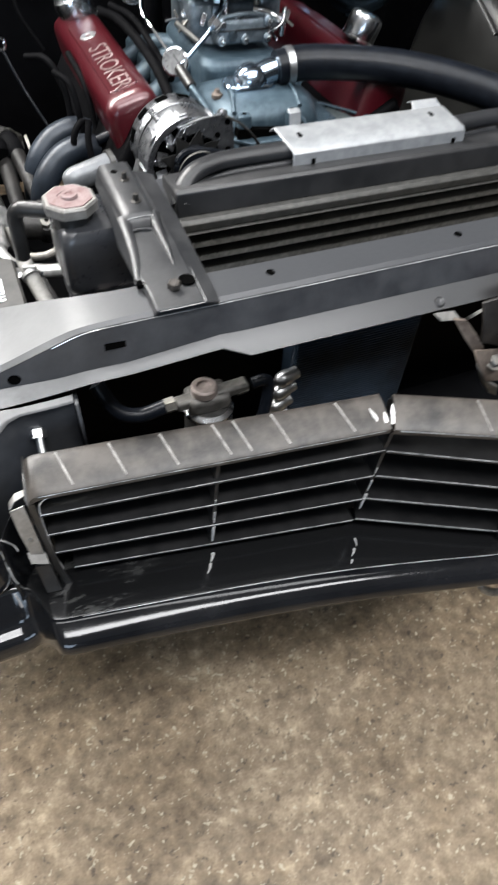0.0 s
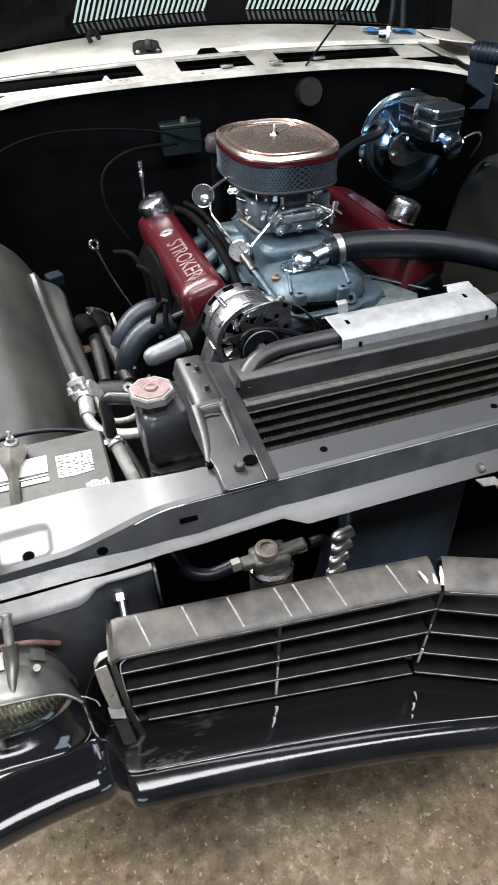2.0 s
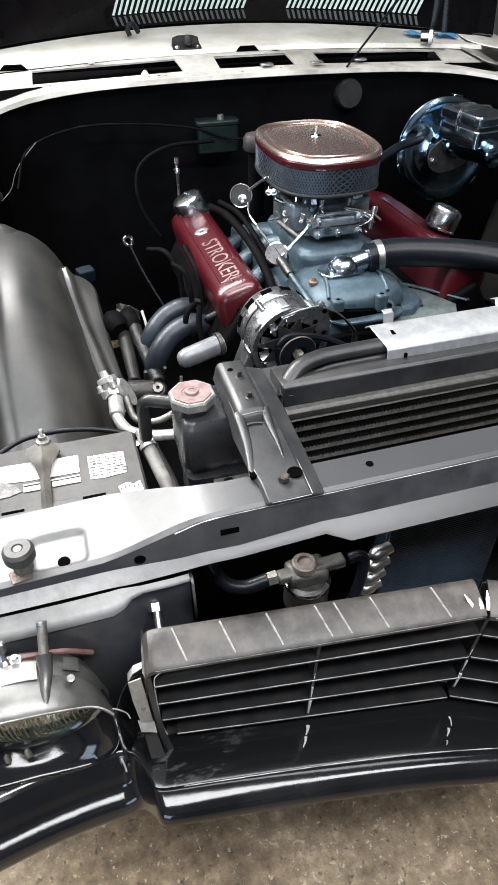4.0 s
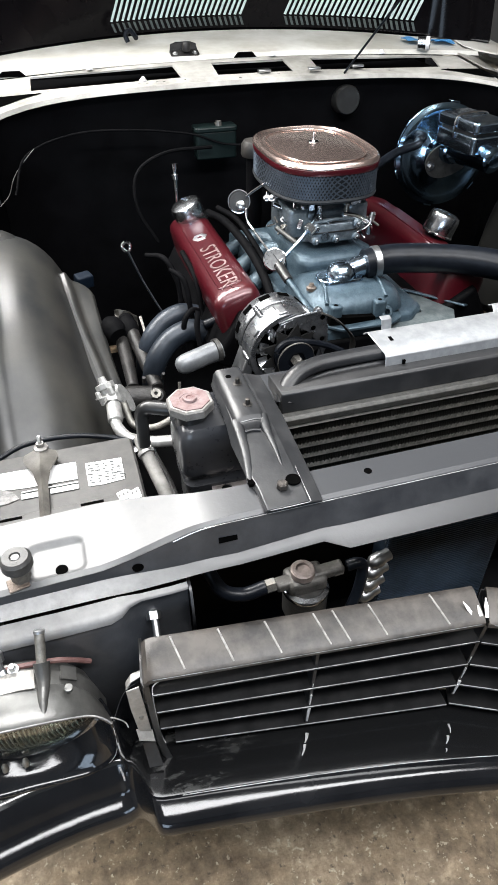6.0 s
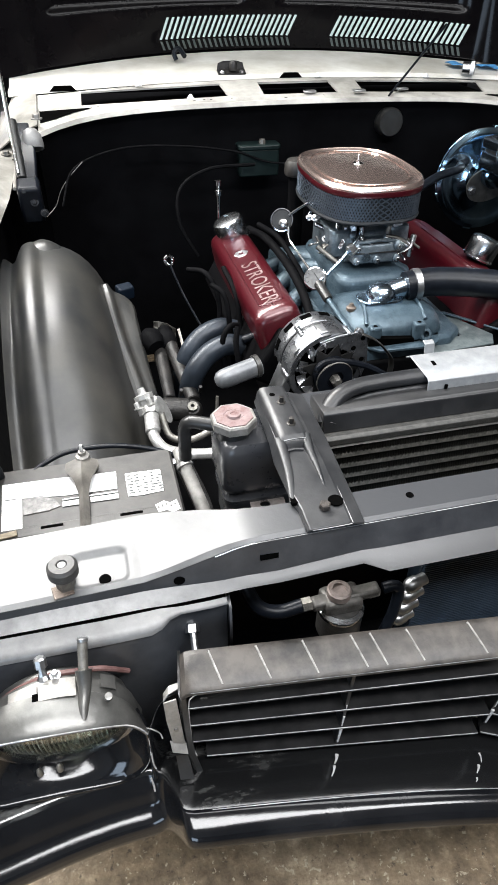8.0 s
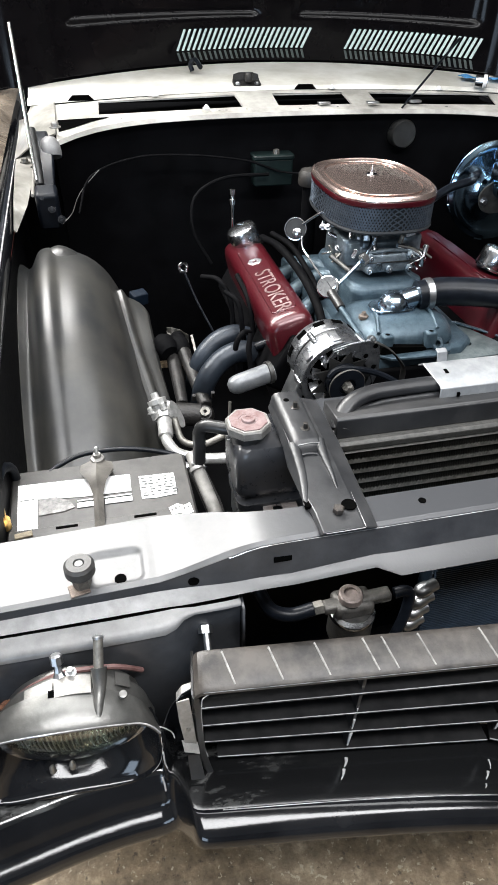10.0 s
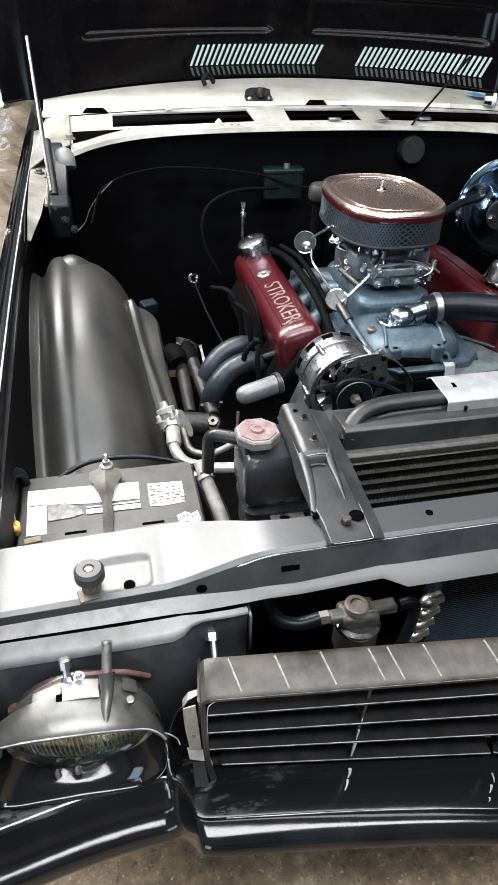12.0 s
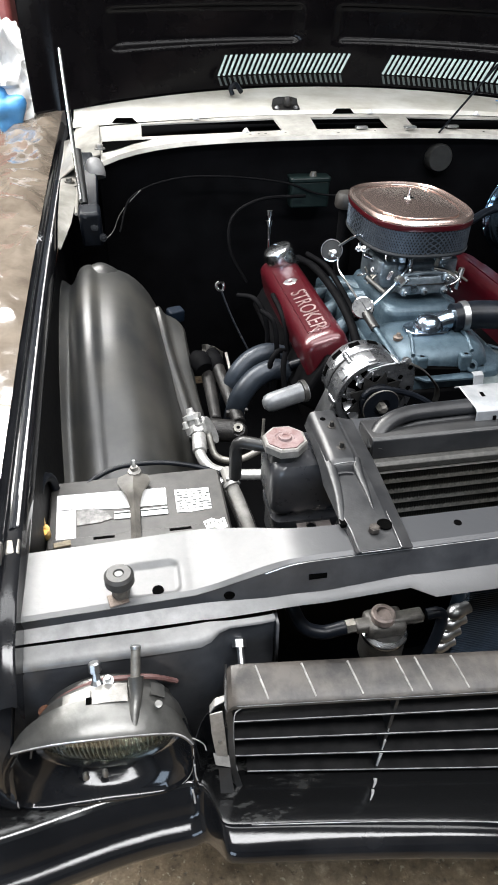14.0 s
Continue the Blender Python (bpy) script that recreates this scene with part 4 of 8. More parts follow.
for u in np.linspace(-1, 1, 33):
    q = 1 - abs(u) ** 2.2
    k = 0.25 + 0.75 * q**0.7
    turn = max(0.0, (u - 0.7) / 0.3)
    x, y, z = -0.719, 0.116 + 0.014 * u * u, 0.731 - 0.010 * u - 0.020 * turn**2
    u -= 0.05 * turn**2
    rows.append([(x + 0.093 * u, y, z + 0.033 * q), (x + 0.0945 * u, y - 0.001, z + 0.003 + 0.034 * q), (x + 0.0945 * u, y + 0.003, z + 0.005 + 0.0355 * q),
                 (x + 0.093 * u, y + 0.022 * k, z + 0.005 + 0.041 * q), (x + 0.0915 * u, y + 0.037 * k, z + 0.004 + 0.043 * q), (x + 0.0905 * u, y + 0.040 * k, z + 0.003 + 0.039 * q)])
dome = part("bezel_dome", sheet(rows), DOME, lamp, "worn grey eyelid-shaped bezel", solid=0.002)
part("bezel_edge", tube([r[1] for r in rows], 0.0011, 6, None, 1), EDGE, dome, "bright lower edge")
# the lamp's own bowl behind the bezel, in two tiers
rows = []
for u in np.linspace(-1, 1, 21):
    q = math.sqrt(max(0.0, 1 - u * u))
    rows.append([(-0.719 + 0.086 * u, 0.150, 0.692 + 0.080 * q), (-0.719 + 0.086 * u, 0.166, 0.692 + 0.086 * q), (-0.719 + 0.082 * u, 0.172, 0.692 + 0.0845 * q), (-0.719 + 0.079 * u, 0.173, 0.692 + 0.078 * q), (-0.719 + 0.076 * u, 0.186, 0.692 + 0.077 * q), (-0.719 + 0.066 * u, 0.197, 0.69 + 0.066 * q), (-0.719 + 0.05 * u, 0.203, 0.688 + 0.04 * q)])
part("bowl", sheet(rows), DOME, lamp, "grey lamp bowl behind the bezel", solid=0.002)
part("adjuster_post", rod((-0.684, 0.160, 0.782), (-0.680, 0.188, 0.810), 0.0052, 14), DULLMETAL, lamp, "steel adjuster post")
part("post_tip", lathe([(0.0058, 0), (0.0058, 0.003), (0.004, 0.004), (0, 0.004)], aim((-0.6803, 0.1862, 0.808), (-0.680, 0.188, 0.810)), 14), ALLOY, lamp)
part("post_boss", tube([(-0.6885, 0.122, 0.762), (-0.687, 0.136, 0.769), (-0.684, 0.152, 0.777), (-0.683, 0.166, 0.788)], 0.0035, 14, r2=0.0085), DOME, lamp, "drop-shaped boss for the post")
SM = aim((-0.724, 0.172, 0.778), (-0.725, 0.186, 0.802))
part("adjusting_screw", lathe([(0, -0.006), (0.006, -0.006), (0.0065, 0.0), (0.0045, 0.004), (0.0035, 0.012), (0.0065, 0.013), (0.0065, 0.022), (0.005, 0.024), (0, 0.024)], SM, 8), ALLOY, lamp, "bright adjusting screw", smooth=False)
bolt("screw", aim((-0.712, 0.172, 0.779), (-0.712, 0.168, 0.80)), 0.0038, 0.010, ALLOY, lamp, "bright adjusting screw")
for x0, x1, y0, y1, lift in ((-0.760, -0.731, 0.150, 0.168, 0.0), (-0.729, -0.693, 0.147, 0.168, 0.002), (-0.669, -0.655, 0.158, 0.174, 0.0)):
    rows = []
    for x in np.linspace(x0, x1, 5):
        q = math.sqrt(1 - ((x + 0.719) / 0.093) ** 2)
        rows.append([(x, y, 0.690 + 0.0885 * q + lift - 0.10 * abs(y - 0.160)) for y in np.linspace(y0, y1, 4)])
    part("clip_plate", sheet(rows), PALE if x1 < -0.68 else DOME, lamp, "pale metal clip", solid=0.0015)
part("rust_patch", outline_prism(superellipse(0.011, 0.008, 2.0, 18), 0.002, aim((-0.779, 0.168, 0.7445), (-0.80, 0.13, 0.80))), mat("flaking_rust", (0.06, 0.022, 0.012), 0.8, 0, (0.16, 0.07, 0.035), 120, 0.9), lamp, "flaking rust on the bowl")
part("bezel_rivet", lathe([(0.0045, 0), (0.004, 0.004), (0, 0.005)], aim((-0.662, 0.143, 0.7665), (-0.660, 0.138, 0.785)), 12), DOME, dome)
part("slot", box((-0.732, 0.1515, 0.777), (0.006, 0.008, 0.006)), HOLE, dome)
part("wire", tube([(-0.782, 0.150, 0.748), (-0.765, 0.148, 0.7615), (-0.745, 0.147, 0.770), (-0.732, 0.147, 0.7735)], 0.0026, 8), WIRE, lamp, "faded red wire")
part("wire", tube([(-0.790, 0.178, 0.722), (-0.768, 0.176, 0.752), (-0.745, 0.176, 0.767), (-0.719, 0.176, 0.7755), (-0.69, 0.176, 0.774), (-0.665, 0.178, 0.766), (-0.640, 0.186, 0.74)], 0.0030, 8), WIRE, lamp, "faded red wire")
for x in (-0.753, -0.731):
    part("lens_stud", lathe([(0.004, 0), (0.0036, 0.008), (0.0015, 0.012), (0, 0.012)], pose(x, 0.150, 0.632 if x < -0.72 else 0.638), 10), DULLMETAL, lamp, "small locating stud below the lens")
# ---- left side: battery, reservoir ----
battery = thing("battery", (-0.668, 0.5, 0.52), "dark grey car battery with white labels, held by a plastic clamp", "battery")
BZ = 0.727
part("case", outline_prism(rounded(0.268, 0.155, 0.008), 0.21, pose(-0.668, 0.505, BZ - 0.21), top_in=0.004), BATTERY, battery)
part("lid_step", box((-0.668, 0.44, BZ + 0.0015), (0.262, 0.018, 0.003)), BATTERY, battery, bevel=0.001)
for x, w in ((-0.72, 0.03), (-0.61, 0.032)):
    part("lid_slot", box((x, 0.443, BZ + 0.003), (w, 0.004, 0.002)), HOLE, battery)
def flat_label(name, pts, z, material, label=""):
    return part(name, plate(pts, [], z, 0.0008), material, battery, label, smooth=False)


flat_label("label", [(-0.791, 0.549), (-0.70, 0.546), (-0.624, 0.542), (-0.625, 0.503), (-0.70, 0.505), (-0.762, 0.513), (-0.760, 0.440), (-0.788, 0.440)], BZ + 0.0012, PAPER, "white L-shaped label with worn edges")
flat_label("label_photo", [(-0.761, 0.511), (-0.735, 0.512), (-0.716, 0.500), (-0.708, 0.484), (-0.724, 0.478), (-0.759, 0.476)], BZ + 0.0014, mat("dark_photo_print", (0.015, 0.015, 0.015), 0.3, 0, (0.16, 0.155, 0.15), 90), "dark worn photo print")
for x, w in ((-0.690, 0.030), (-0.645, 0.040)):
    part("label_bar", box((x, 0.486, BZ + 0.0015), (w, 0.010, 0.001), (0, 0, -1)), PAPER, battery, "plain white printed bar")
for x, y, w in ((-0.680, 0.496, 0.05), (-0.64, 0.4955, 0.03)):
    part("label_bar", box((x, y, BZ + 0.0014), (w, 0.002, 0.001)), PAPER, battery)
part("label_bar", box((-0.776, 0.512, BZ + 0.0022), (0.02, 0.001, 0.0006)), INK, battery)
flat_label("label", [(-0.611, 0.534), (-0.557, 0.532), (-0.558, 0.483), (-0.590, 0.480), (-0.611, 0.482)], BZ + 0.0012, PAPER, "white square label with dense dark print")
rng = random.Random(11)
for k in range(34):
    x, y = -0.606 + 0.0105 * (k % 5) + rng.uniform(-0.002, 0.002), 0.487 + 0.0064 * (k // 5) + rng.uniform(-0.001, 0.001)
    part("label_bar", box((x + 0.002, y, BZ + 0.0022), (rng.uniform(0.003, 0.009), rng.uniform(0.0012, 0.0032), 0.0006)), INK, battery)
flat_label("label", [(-0.575, 0.452), (-0.562, 0.458), (-0.553, 0.452), (-0.543, 0.457), (-0.541, 0.436), (-0.552, 0.432), (-0.560, 0.438), (-0.572, 0.436)], BZ + 0.0036, PAPER, "torn white label")
for k in range(5):
    part("label_bar", box((-0.571 + 0.006 * k, 0.445 + 0.002 * (k % 3), BZ + 0.0046), (0.0025, 0.004 + 0.001 * (k % 2), 0.0006)), INK, battery)
CLAMPGREY = mat("dusty_clamp_plastic", (0.06, 0.056, 0.05), 0.35, 0, (0.13, 0.122, 0.108), 40, 0.15, 0, rough2=0.5)
clamp = thing("battery_hold_down", (-0.668, 0.57, BZ), "dusty grey plastic wedge clamp with a nut across the battery", "clamp")
part("wedge", sheet([[(-0.678, 0.425, BZ + 0.004), (-0.6745, 0.425, BZ + 0.010), (-0.671, 0.425, BZ + 0.004)], [(-0.6775, 0.495, BZ + 0.008), (-0.6735, 0.495, BZ + 0.016), (-0.669, 0.495, BZ + 0.008)], [(-0.684, 0.522, BZ + 0.010), (-0.6735, 0.522, BZ + 0.017), (-0.662, 0.522, BZ + 0.010)],
                     [(-0.697, 0.548, BZ + 0.011), (-0.673, 0.548, BZ + 0.018), (-0.648, 0.548, BZ + 0.011)], [(-0.695, 0.562, BZ + 0.011), (-0.673, 0.566, BZ + 0.018), (-0.650, 0.562, BZ + 0.011)]]), CLAMPGREY, clamp, solid=0.008, angle=25)
part("wing_nut", lathe([(0, 0), (0.011, 0), (0.011, 0.006), (0.006, 0.008), (0.006, 0.014), (0, 0.014)], pose(-0.67, 0.566, BZ + 0.017), 8), PALE, clamp, "bright nut")
part("stud", rod((-0.67, 0.566, BZ + 0.02), (-0.67, 0.568, BZ + 0.042), 0.003, 8), ALLOY, clamp)
cable = thing("battery_cable", (-0.65, 0.6, 0.74), "black battery cable draped behind the battery", "cable")
part("cable", tube([(-0.751, 0.572, 0.722), (-0.73, 0.590, 0.726), (-0.69, 0.603, 0.732), (-0.62, 0.598, 0.735), (-0.55, 0.585, 0.722), (-0.50, 0.565, 0.70)], 0.0042, 10), RUBBER, cable)
terminal = thing("battery_terminal", (-0.80, 0.44, 0.73), "corroded brass battery terminal", "terminal")
part("clamp_ring", lathe([(0.006, 0), (0.011, 0), (0.011, 0.014), (0.006, 0.014)], pose(-0.806, 0.462, 0.728), 14), BRASS, terminal)
bolt("clamp_bolt", aim((-0.806, 0.458, 0.742), (-0.806, 0.44, 0.78)), 0.006, 0.010, BRASS, terminal)
part("lug", rod((-0.807, 0.468, 0.742), (-0.811, 0.492, 0.765), 0.0065, 10), BRASS, terminal)
part("sleeve", tube([(-0.811, 0.492, 0.765), (-0.806, 0.53, 0.775), (-0.797, 0.56, 0.755), (-0.795, 0.575, 0.70), (-0.795, 0.58, 0.62)], 0.0075, 10), RUBBER, terminal, "black cable sleeve")
part("strap_end", box((-0.778, 0.436, 0.7325), (0.024, 0.010, 0.003), (0, 0, 8)), YELLOWED, terminal, "yellowed flat strap", bevel=0.001)

FOOTMETAL = mat("scuffed_pinkish_steel", (0.16, 0.14, 0.132), 0.34, 0.3, (0.32, 0.285, 0.27), 60, 0.2, rough2=0.5)
res = thing("coolant_reservoir", (-0.447, 0.43, 0.72), "black plastic reservoir with a faded octagonal cap", "reservoir")
bm = bmesh.new()
body = rounded(0.112, 0.09, 0.016, 6)
rows = []
for z, k in ((0.70, 0.86), (0.742, 0.86), (0.747, 0.92), (0.760, 0.93), (0.764, 0.86), (0.772, 0.84), (0.776, 0.94), (0.783, 0.99), (0.790, 1.0), (0.832, 1.0), (0.843, 0.985), (0.851, 0.94), (0.856, 0.86), (0.858, 0.6), (0.858, 0.01)):
    rows.append([(-0.430 + x * k, 0.442 + y * k, z) for x, y in body])
TANK = mat("shiny_black_tank", (0.012, 0.0135, 0.017), 0.16, 0, (0.038, 0.039, 0.042), 14, 0.08, 0, rough2=0.42, detail=12)
part("tank", sheet(rows, bm, True), TANK, res)
part("neck", lathe([(0.022, 0.85), (0.022, 0.874), (0, 0.874)], pose(-0.463, 0.434, 0), 24), BLACKPLASTIC, res)
cap = part("cap", lathe([(0.022, 0), (0.0315, 0.002), (0.0315, 0.012), (0.0295, 0.0145), (0, 0.0145)], pose(-0.463, 0.434, 0.869, 0, 0, 22.5), 8), PALE, res, "octagonal cap with worn pale edges", smooth=False)
part("cap_face", lathe([(0.0265, 0.0004), (0.0262, 0.0014), (0.014, 0.0014), (0.013, 0.0006), (0, 0.0006)], pose(-0.463, 0.434, 0.8832, 0, 0, 22.5), 8), CAPRED, cap, "faded red cap face", smooth=False)
part("cap_boss", lathe([(0.0095, 0), (0.0085, 0.0028), (0.0045, 0.003), (0.004, 0.0022), (0, 0.0022)], pose(-0.463, 0.434, 0.8842), 16), CAPRED, cap)
part("outlet_pipe", tube([(-0.485, 0.445, 0.864), (-0.505, 0.455, 0.864), (-0.518, 0.462, 0.862), (-0.524, 0.466, 0.85), (-0.5245, 0.468, 0.825), (-0.525, 0.470, 0.795)], 0.0092, 12), BLACKPLASTIC, res, "grey-black elbow hose")
part("base_bracket", plate([(-0.451, 0.366), (-0.400, 0.372), (-0.397, 0.412), (-0.446, 0.408)], [ring(-0.427, 0.393, 0.0075)], 0.755, 0.003), FOOTMETAL, res, "bare metal foot with a hole")

FITTING = mat("bright_machined_metal", (0.34, 0.34, 0.33), 0.22, 0.55, (0.6, 0.6, 0.59), 70, 0.15, rough2=0.4)
fit_ = thing("hose_fitting", (-0.554, 0.807, 0.68), "bright machined hose fitting with a braided line", "hose fitting")
FM = aim((-0.545, 0.785, 0.655), (-0.558, 0.815, 0.70)) @ Matrix.Diagonal((1.35, 1.35, 1.15, 1))
part("body", lathe([(0.010, -0.03), (0.010, 0), (0.016, 0.002), (0.016, 0.014), (0.011, 0.016), (0.011, 0.024), (0.014, 0.026), (0.014, 0.034), (0.006, 0.036), (0.005, 0.046), (0, 0.046)], FM, 10), FITTING, fit_, smooth=False)
part("flange", outline_prism(superellipse(0.014, 0.030, 2.2, 24), 0.006, aim((-0.522, 0.783, 0.662), (-0.50, 0.77, 0.675))), FITTING, fit_, "oval bolting flange")
for k in range(4):
    bolt("bolt", FM @ pose(0.014 * math.cos(k * 1.57), 0.014 * math.sin(k * 1.57), 0.014), 0.004, 0.012, FITTING, fit_)
part("line", tube([(-0.545, 0.77, 0.66), (-0.547, 0.73, 0.648), (-0.540, 0.705, 0.642), (-0.525, 0.688, 0.637), (-0.49, 0.676, 0.632), (-0.446, 0.67, 0.63), (-0.40, 0.665, 0.63)], 0.0105, 14), FITTING, fit_, "silver line")
part("sleeve", rod((-0.544, 0.772, 0.661), (-0.547, 0.732, 0.649), 0.0140, 18), FITTING, fit_, "bright crimped sleeve")
part("sleeve_nut", lathe([(0, 0), (0.017, 0), (0.017, 0.014), (0, 0.014)], aim((-0.545, 0.785, 0.668), (-0.545, 0.768, 0.660)), 6), FITTING, fit_, smooth=False)
hose2 = thing("grey_hose", (-0.5, 0.5, 0.7), "dusty grey rubber hose beside the battery", "hose")
part("hose", tube([(-0.521, 0.572, 0.728), (-0.519, 0.555, 0.722), (-0.510, 0.515, 0.703), (-0.500, 0.470, 0.680), (-0.488, 0.40, 0.64)], 0.0108, 14), mat("dusty_grey_hose", (0.15, 0.146, 0.138), 0.45, 0, (0.30, 0.292, 0.275), 40, 0.2), hose2)
part("clamp_band", lathe([(0.0112, 0), (0.0135, 0.001), (0.0135, 0.007), (0.0112, 0.008)], aim((-0.518, 0.548, 0.7190), (-0.513, 0.53, 0.7105)), 18), FITTING, hose2, "bright clamp band")
part("clamp_screw", rod((-0.526, 0.546, 0.730), (-0.508, 0.542, 0.730), 0.0034, 8), FITTING, hose2, "clamp screw")
part("clip", lathe([(0.0115, 0), (0.013, 0.002), (0.013, 0.010), (0.0115, 0.012)], aim((-0.534, 0.597, 0.70), (-0.522, 0.565, 0.692)), 16), ALLOY, hose2)

# ---- radiator and condenser ----
PANELBLACK = mat("dull_black_panel_paint", (0.011, 0.0115, 0.0125), 0.28, 0, (0.024, 0.024, 0.025), 20, 0.08, 0, rough2=0.48, detail=13)
rad = thing("radiator", (0, 0.47, 0.6), "black radiator with a condenser of flat tubes and fins in front", "radiator")
part("tank", outline_prism(rounded(0.72, 0.07, 0.02), 0.34, pose(0.0, 0.49, 0.50)), SATIN, rad)
part("top_panel", extrude_x([(0.415, 0.846), (0.419, 0.874), (0.424, 0.877), (0.475, 0.872), (0.475, 0.855), (0.43, 0.846)], -0.342, 0.40), PANELBLACK, rad, "satin black top tie panel", bevel=0.0015)
part("lower_rail", extrude_x([(0.404, 0.832), (0.402, 0.842), (0.407, 0.846), (0.43, 0.846), (0.43, 0.832)], -0.342, 0.40), TUBEGREY, rad, bevel=0.001)
part("core", box((0.03, 0.428, 0.70), (0.744, 0.012, 0.28)), FINS, rad)
for k in range(7):
    z = 0.829 - 0.0195 * k
    part("tube", extrude_x([(0.404, z - 0.0013), (0.402, z), (0.404, z + 0.0013), (0.424, z + 0.0013), (0.424, z - 0.0013)], -0.342, 0.40), TUBEGREY, rad)
# corrugated fins between the tubes, one strip a row
for k in range(6):
    z0, z1 = 0.829 - 0.0195 * k - 0.0025, 0.829 - 0.0195 * (k + 1) + 0.0025
    n = 380
    bm = sheet([[(-0.34 + 0.735 * i / n, 0.4015 + (0.004 if i % 2 else 0.0), z0 if i % 2 else z1 + 0.001), (-0.34 + 0.735 * i / n, 0.424, z0 if i % 2 else z1)] for i in range(n + 1)])
    part("fin_strip", bm, FINS, rad, smooth=False)
    n, z2 = 260, 0.829 - 0.0195 * k
    bm = sheet([[(-0.34 + 0.735 * i / n, 0.4012, z2 + 0.0010), (-0.34 + 0.735 * i / n, 0.4022 + (0.0012 if i % 2 else 0.0), z2 + (0.0085 if i % 2 else 0.0058))] for i in range(n + 1)])
    if k:
        part("fin_teeth", bm, TICK, rad, "pale toothed fin edge", smooth=False)
seal = thing("radiator_seal", (0, 0.49, 0.89), "black rubber seal along the radiator top", "rubber seal")
# Greyer than RUBBER: part of the seal's sheen is put into the colour.
SEALGREY = mat("sheen_grey_rubber", (0.007, 0.0074, 0.0085), 0.32, 0, (0.018, 0.0188, 0.021), 14, 0.12, 0, rough2=0.5, detail=9, spec=0.45)
sp = [(-0.334, 0.424, 0.866), (-0.326, 0.440, 0.879), (-0.308, 0.454, 0.890), (-0.28, 0.463, 0.894), (-0.24, 0.467, 0.895), (-0.1, 0.470, 0.895), (0.06, 0.473, 0.895), (0.15, 0.480, 0.895), (0.188, 0.482, 0.891), (0.212, 0.472, 0.882), (0.224, 0.452, 0.868)]
sp = [(x, y, z - 0.011) for x, y, z in sp]
part("seal", tube(sp, 0.0135, 18, flat=0.75), SEALGREY, seal)
part("lower_bead", tube([(x + 0.006, y - 0.013, z - 0.012) for x, y, z in sp[1:8]], 0.0055, 10), SEALGREY, seal, "thin lower bead of the seal")
part("shadow_lip", tube([(x + 0.004, y - 0.008, z - 0.0225) for x, y, z in sp[2:9]], 0.0085, 10, flat=0.7), RUBBER, seal, "black inner lip")
alu = thing("radiator_cover_plate", (-0.05, 0.48, 0.9), "bare folded aluminium plate bolted on the radiator top", "metal plate")
part("sheet", sheet([[(x + k, 0.512, 0.890), (x + k, 0.500, 0.8985), (x, 0.450, 0.8915), (x, 0.4455, 0.888), (x, 0.442, 0.866)] for x, k in ((-0.178, -0.004), (0.084, -0.004))]), PLATEALU, alu, solid=0.0025, bevel=0.001)
part("tab", sheet([[(-0.158, 0.502, 0.896), (-0.158, 0.506, 0.912), (-0.158, 0.514, 0.914)], [(-0.142, 0.502, 0.896), (-0.142, 0.506, 0.912), (-0.142, 0.514, 0.914)]]), PLATEALU, alu, "small folded tab", solid=0.002, bevel=0.0006)
part("tab", sheet([[(0.030, 0.500, 0.8985), (0.034, 0.512, 0.905), (0.034, 0.522, 0.900)], [(0.078, 0.500, 0.8985), (0.074, 0.512, 0.905), (0.074, 0.522, 0.900)]]), PLATEALU, alu, "folded rear tab", solid=0.002, bevel=0.0008)
for x, y, z in ((-0.155, 0.478, 0.8965), (0.05, 0.485, 0.8975)):
    part("slot", box((x, y, z), (0.005, 0.010, 0.002)), HOLE, alu)
for x in (-0.150, 0.065):
    part("slot", box((x, 0.4415, 0.878), (0.004, 0.003, 0.007)), HOLE, alu)

# ---- filter and cooler below the support ----
CAPMETAL = mat("pinkish_metal", (0.2, 0.165, 0.15), 0.4, 0.5, (0.34, 0.29, 0.27), 80, 0.2)
DRIERGREY = mat("dusty_cast_grey", (0.05, 0.048, 0.045), 0.38, 0.5, (0.13, 0.125, 0.117), 45, 0.3, rough2=0.6)
GUNGREY = mat("dull_gunmetal", (0.035, 0.035, 0.034), 0.3, 0.6, (0.09, 0.088, 0.084), 40, 0.2, rough2=0.5)
drier = thing("filter_drier", (-0.369, 0.241, 0.70), "dull cast filter head with a hex cap and steel bowl", "filter")
part("head", box((-0.367, 0.243, 0.713), (0.052, 0.036, 0.024)), DRIERGREY, drier, bevel=0.007)
part("arm", box((-0.362, 0.241, 0.719), (0.092, 0.018, 0.014), (0, -4, 0)), DRIERGREY, drier, bevel=0.004)
part("cap", lathe([(0.0155, 0), (0.0155, 0.009), (0.0135, 0.011), (0.009, 0.011), (0.0085, 0.0085), (0, 0.0085)], pose(-0.372, 0.240, 0.727), 28), CAPMETAL, drier, "round pinkish cap with a rim")
part("bowl", lathe([(0, 0.7045), (0.024, 0.704), (0.0295, 0.698), (0.0295, 0.655), (0.022, 0.635), (0, 0.63)], pose(-0.365, 0.243, 0), 28), GUNGREY, drier, "dark steel bowl")
part("bowl_ring", lathe([(0.0255, 0.7035), (0.0305, 0.699), (0.0308, 0.694), (0.0296, 0.692)], pose(-0.365, 0.243, 0), 28), POLISHED, drier, "bright ring round the bowl")
for x in (-0.408, -0.318):
    part("fitting_nut", lathe([(0, 0), (0.0095, 0), (0.0095, 0.012), (0, 0.012)], aim((x, 0.241, 0.719), (x - 0.02, 0.241, 0.717)), 6), DULLMETAL, drier, smooth=False)
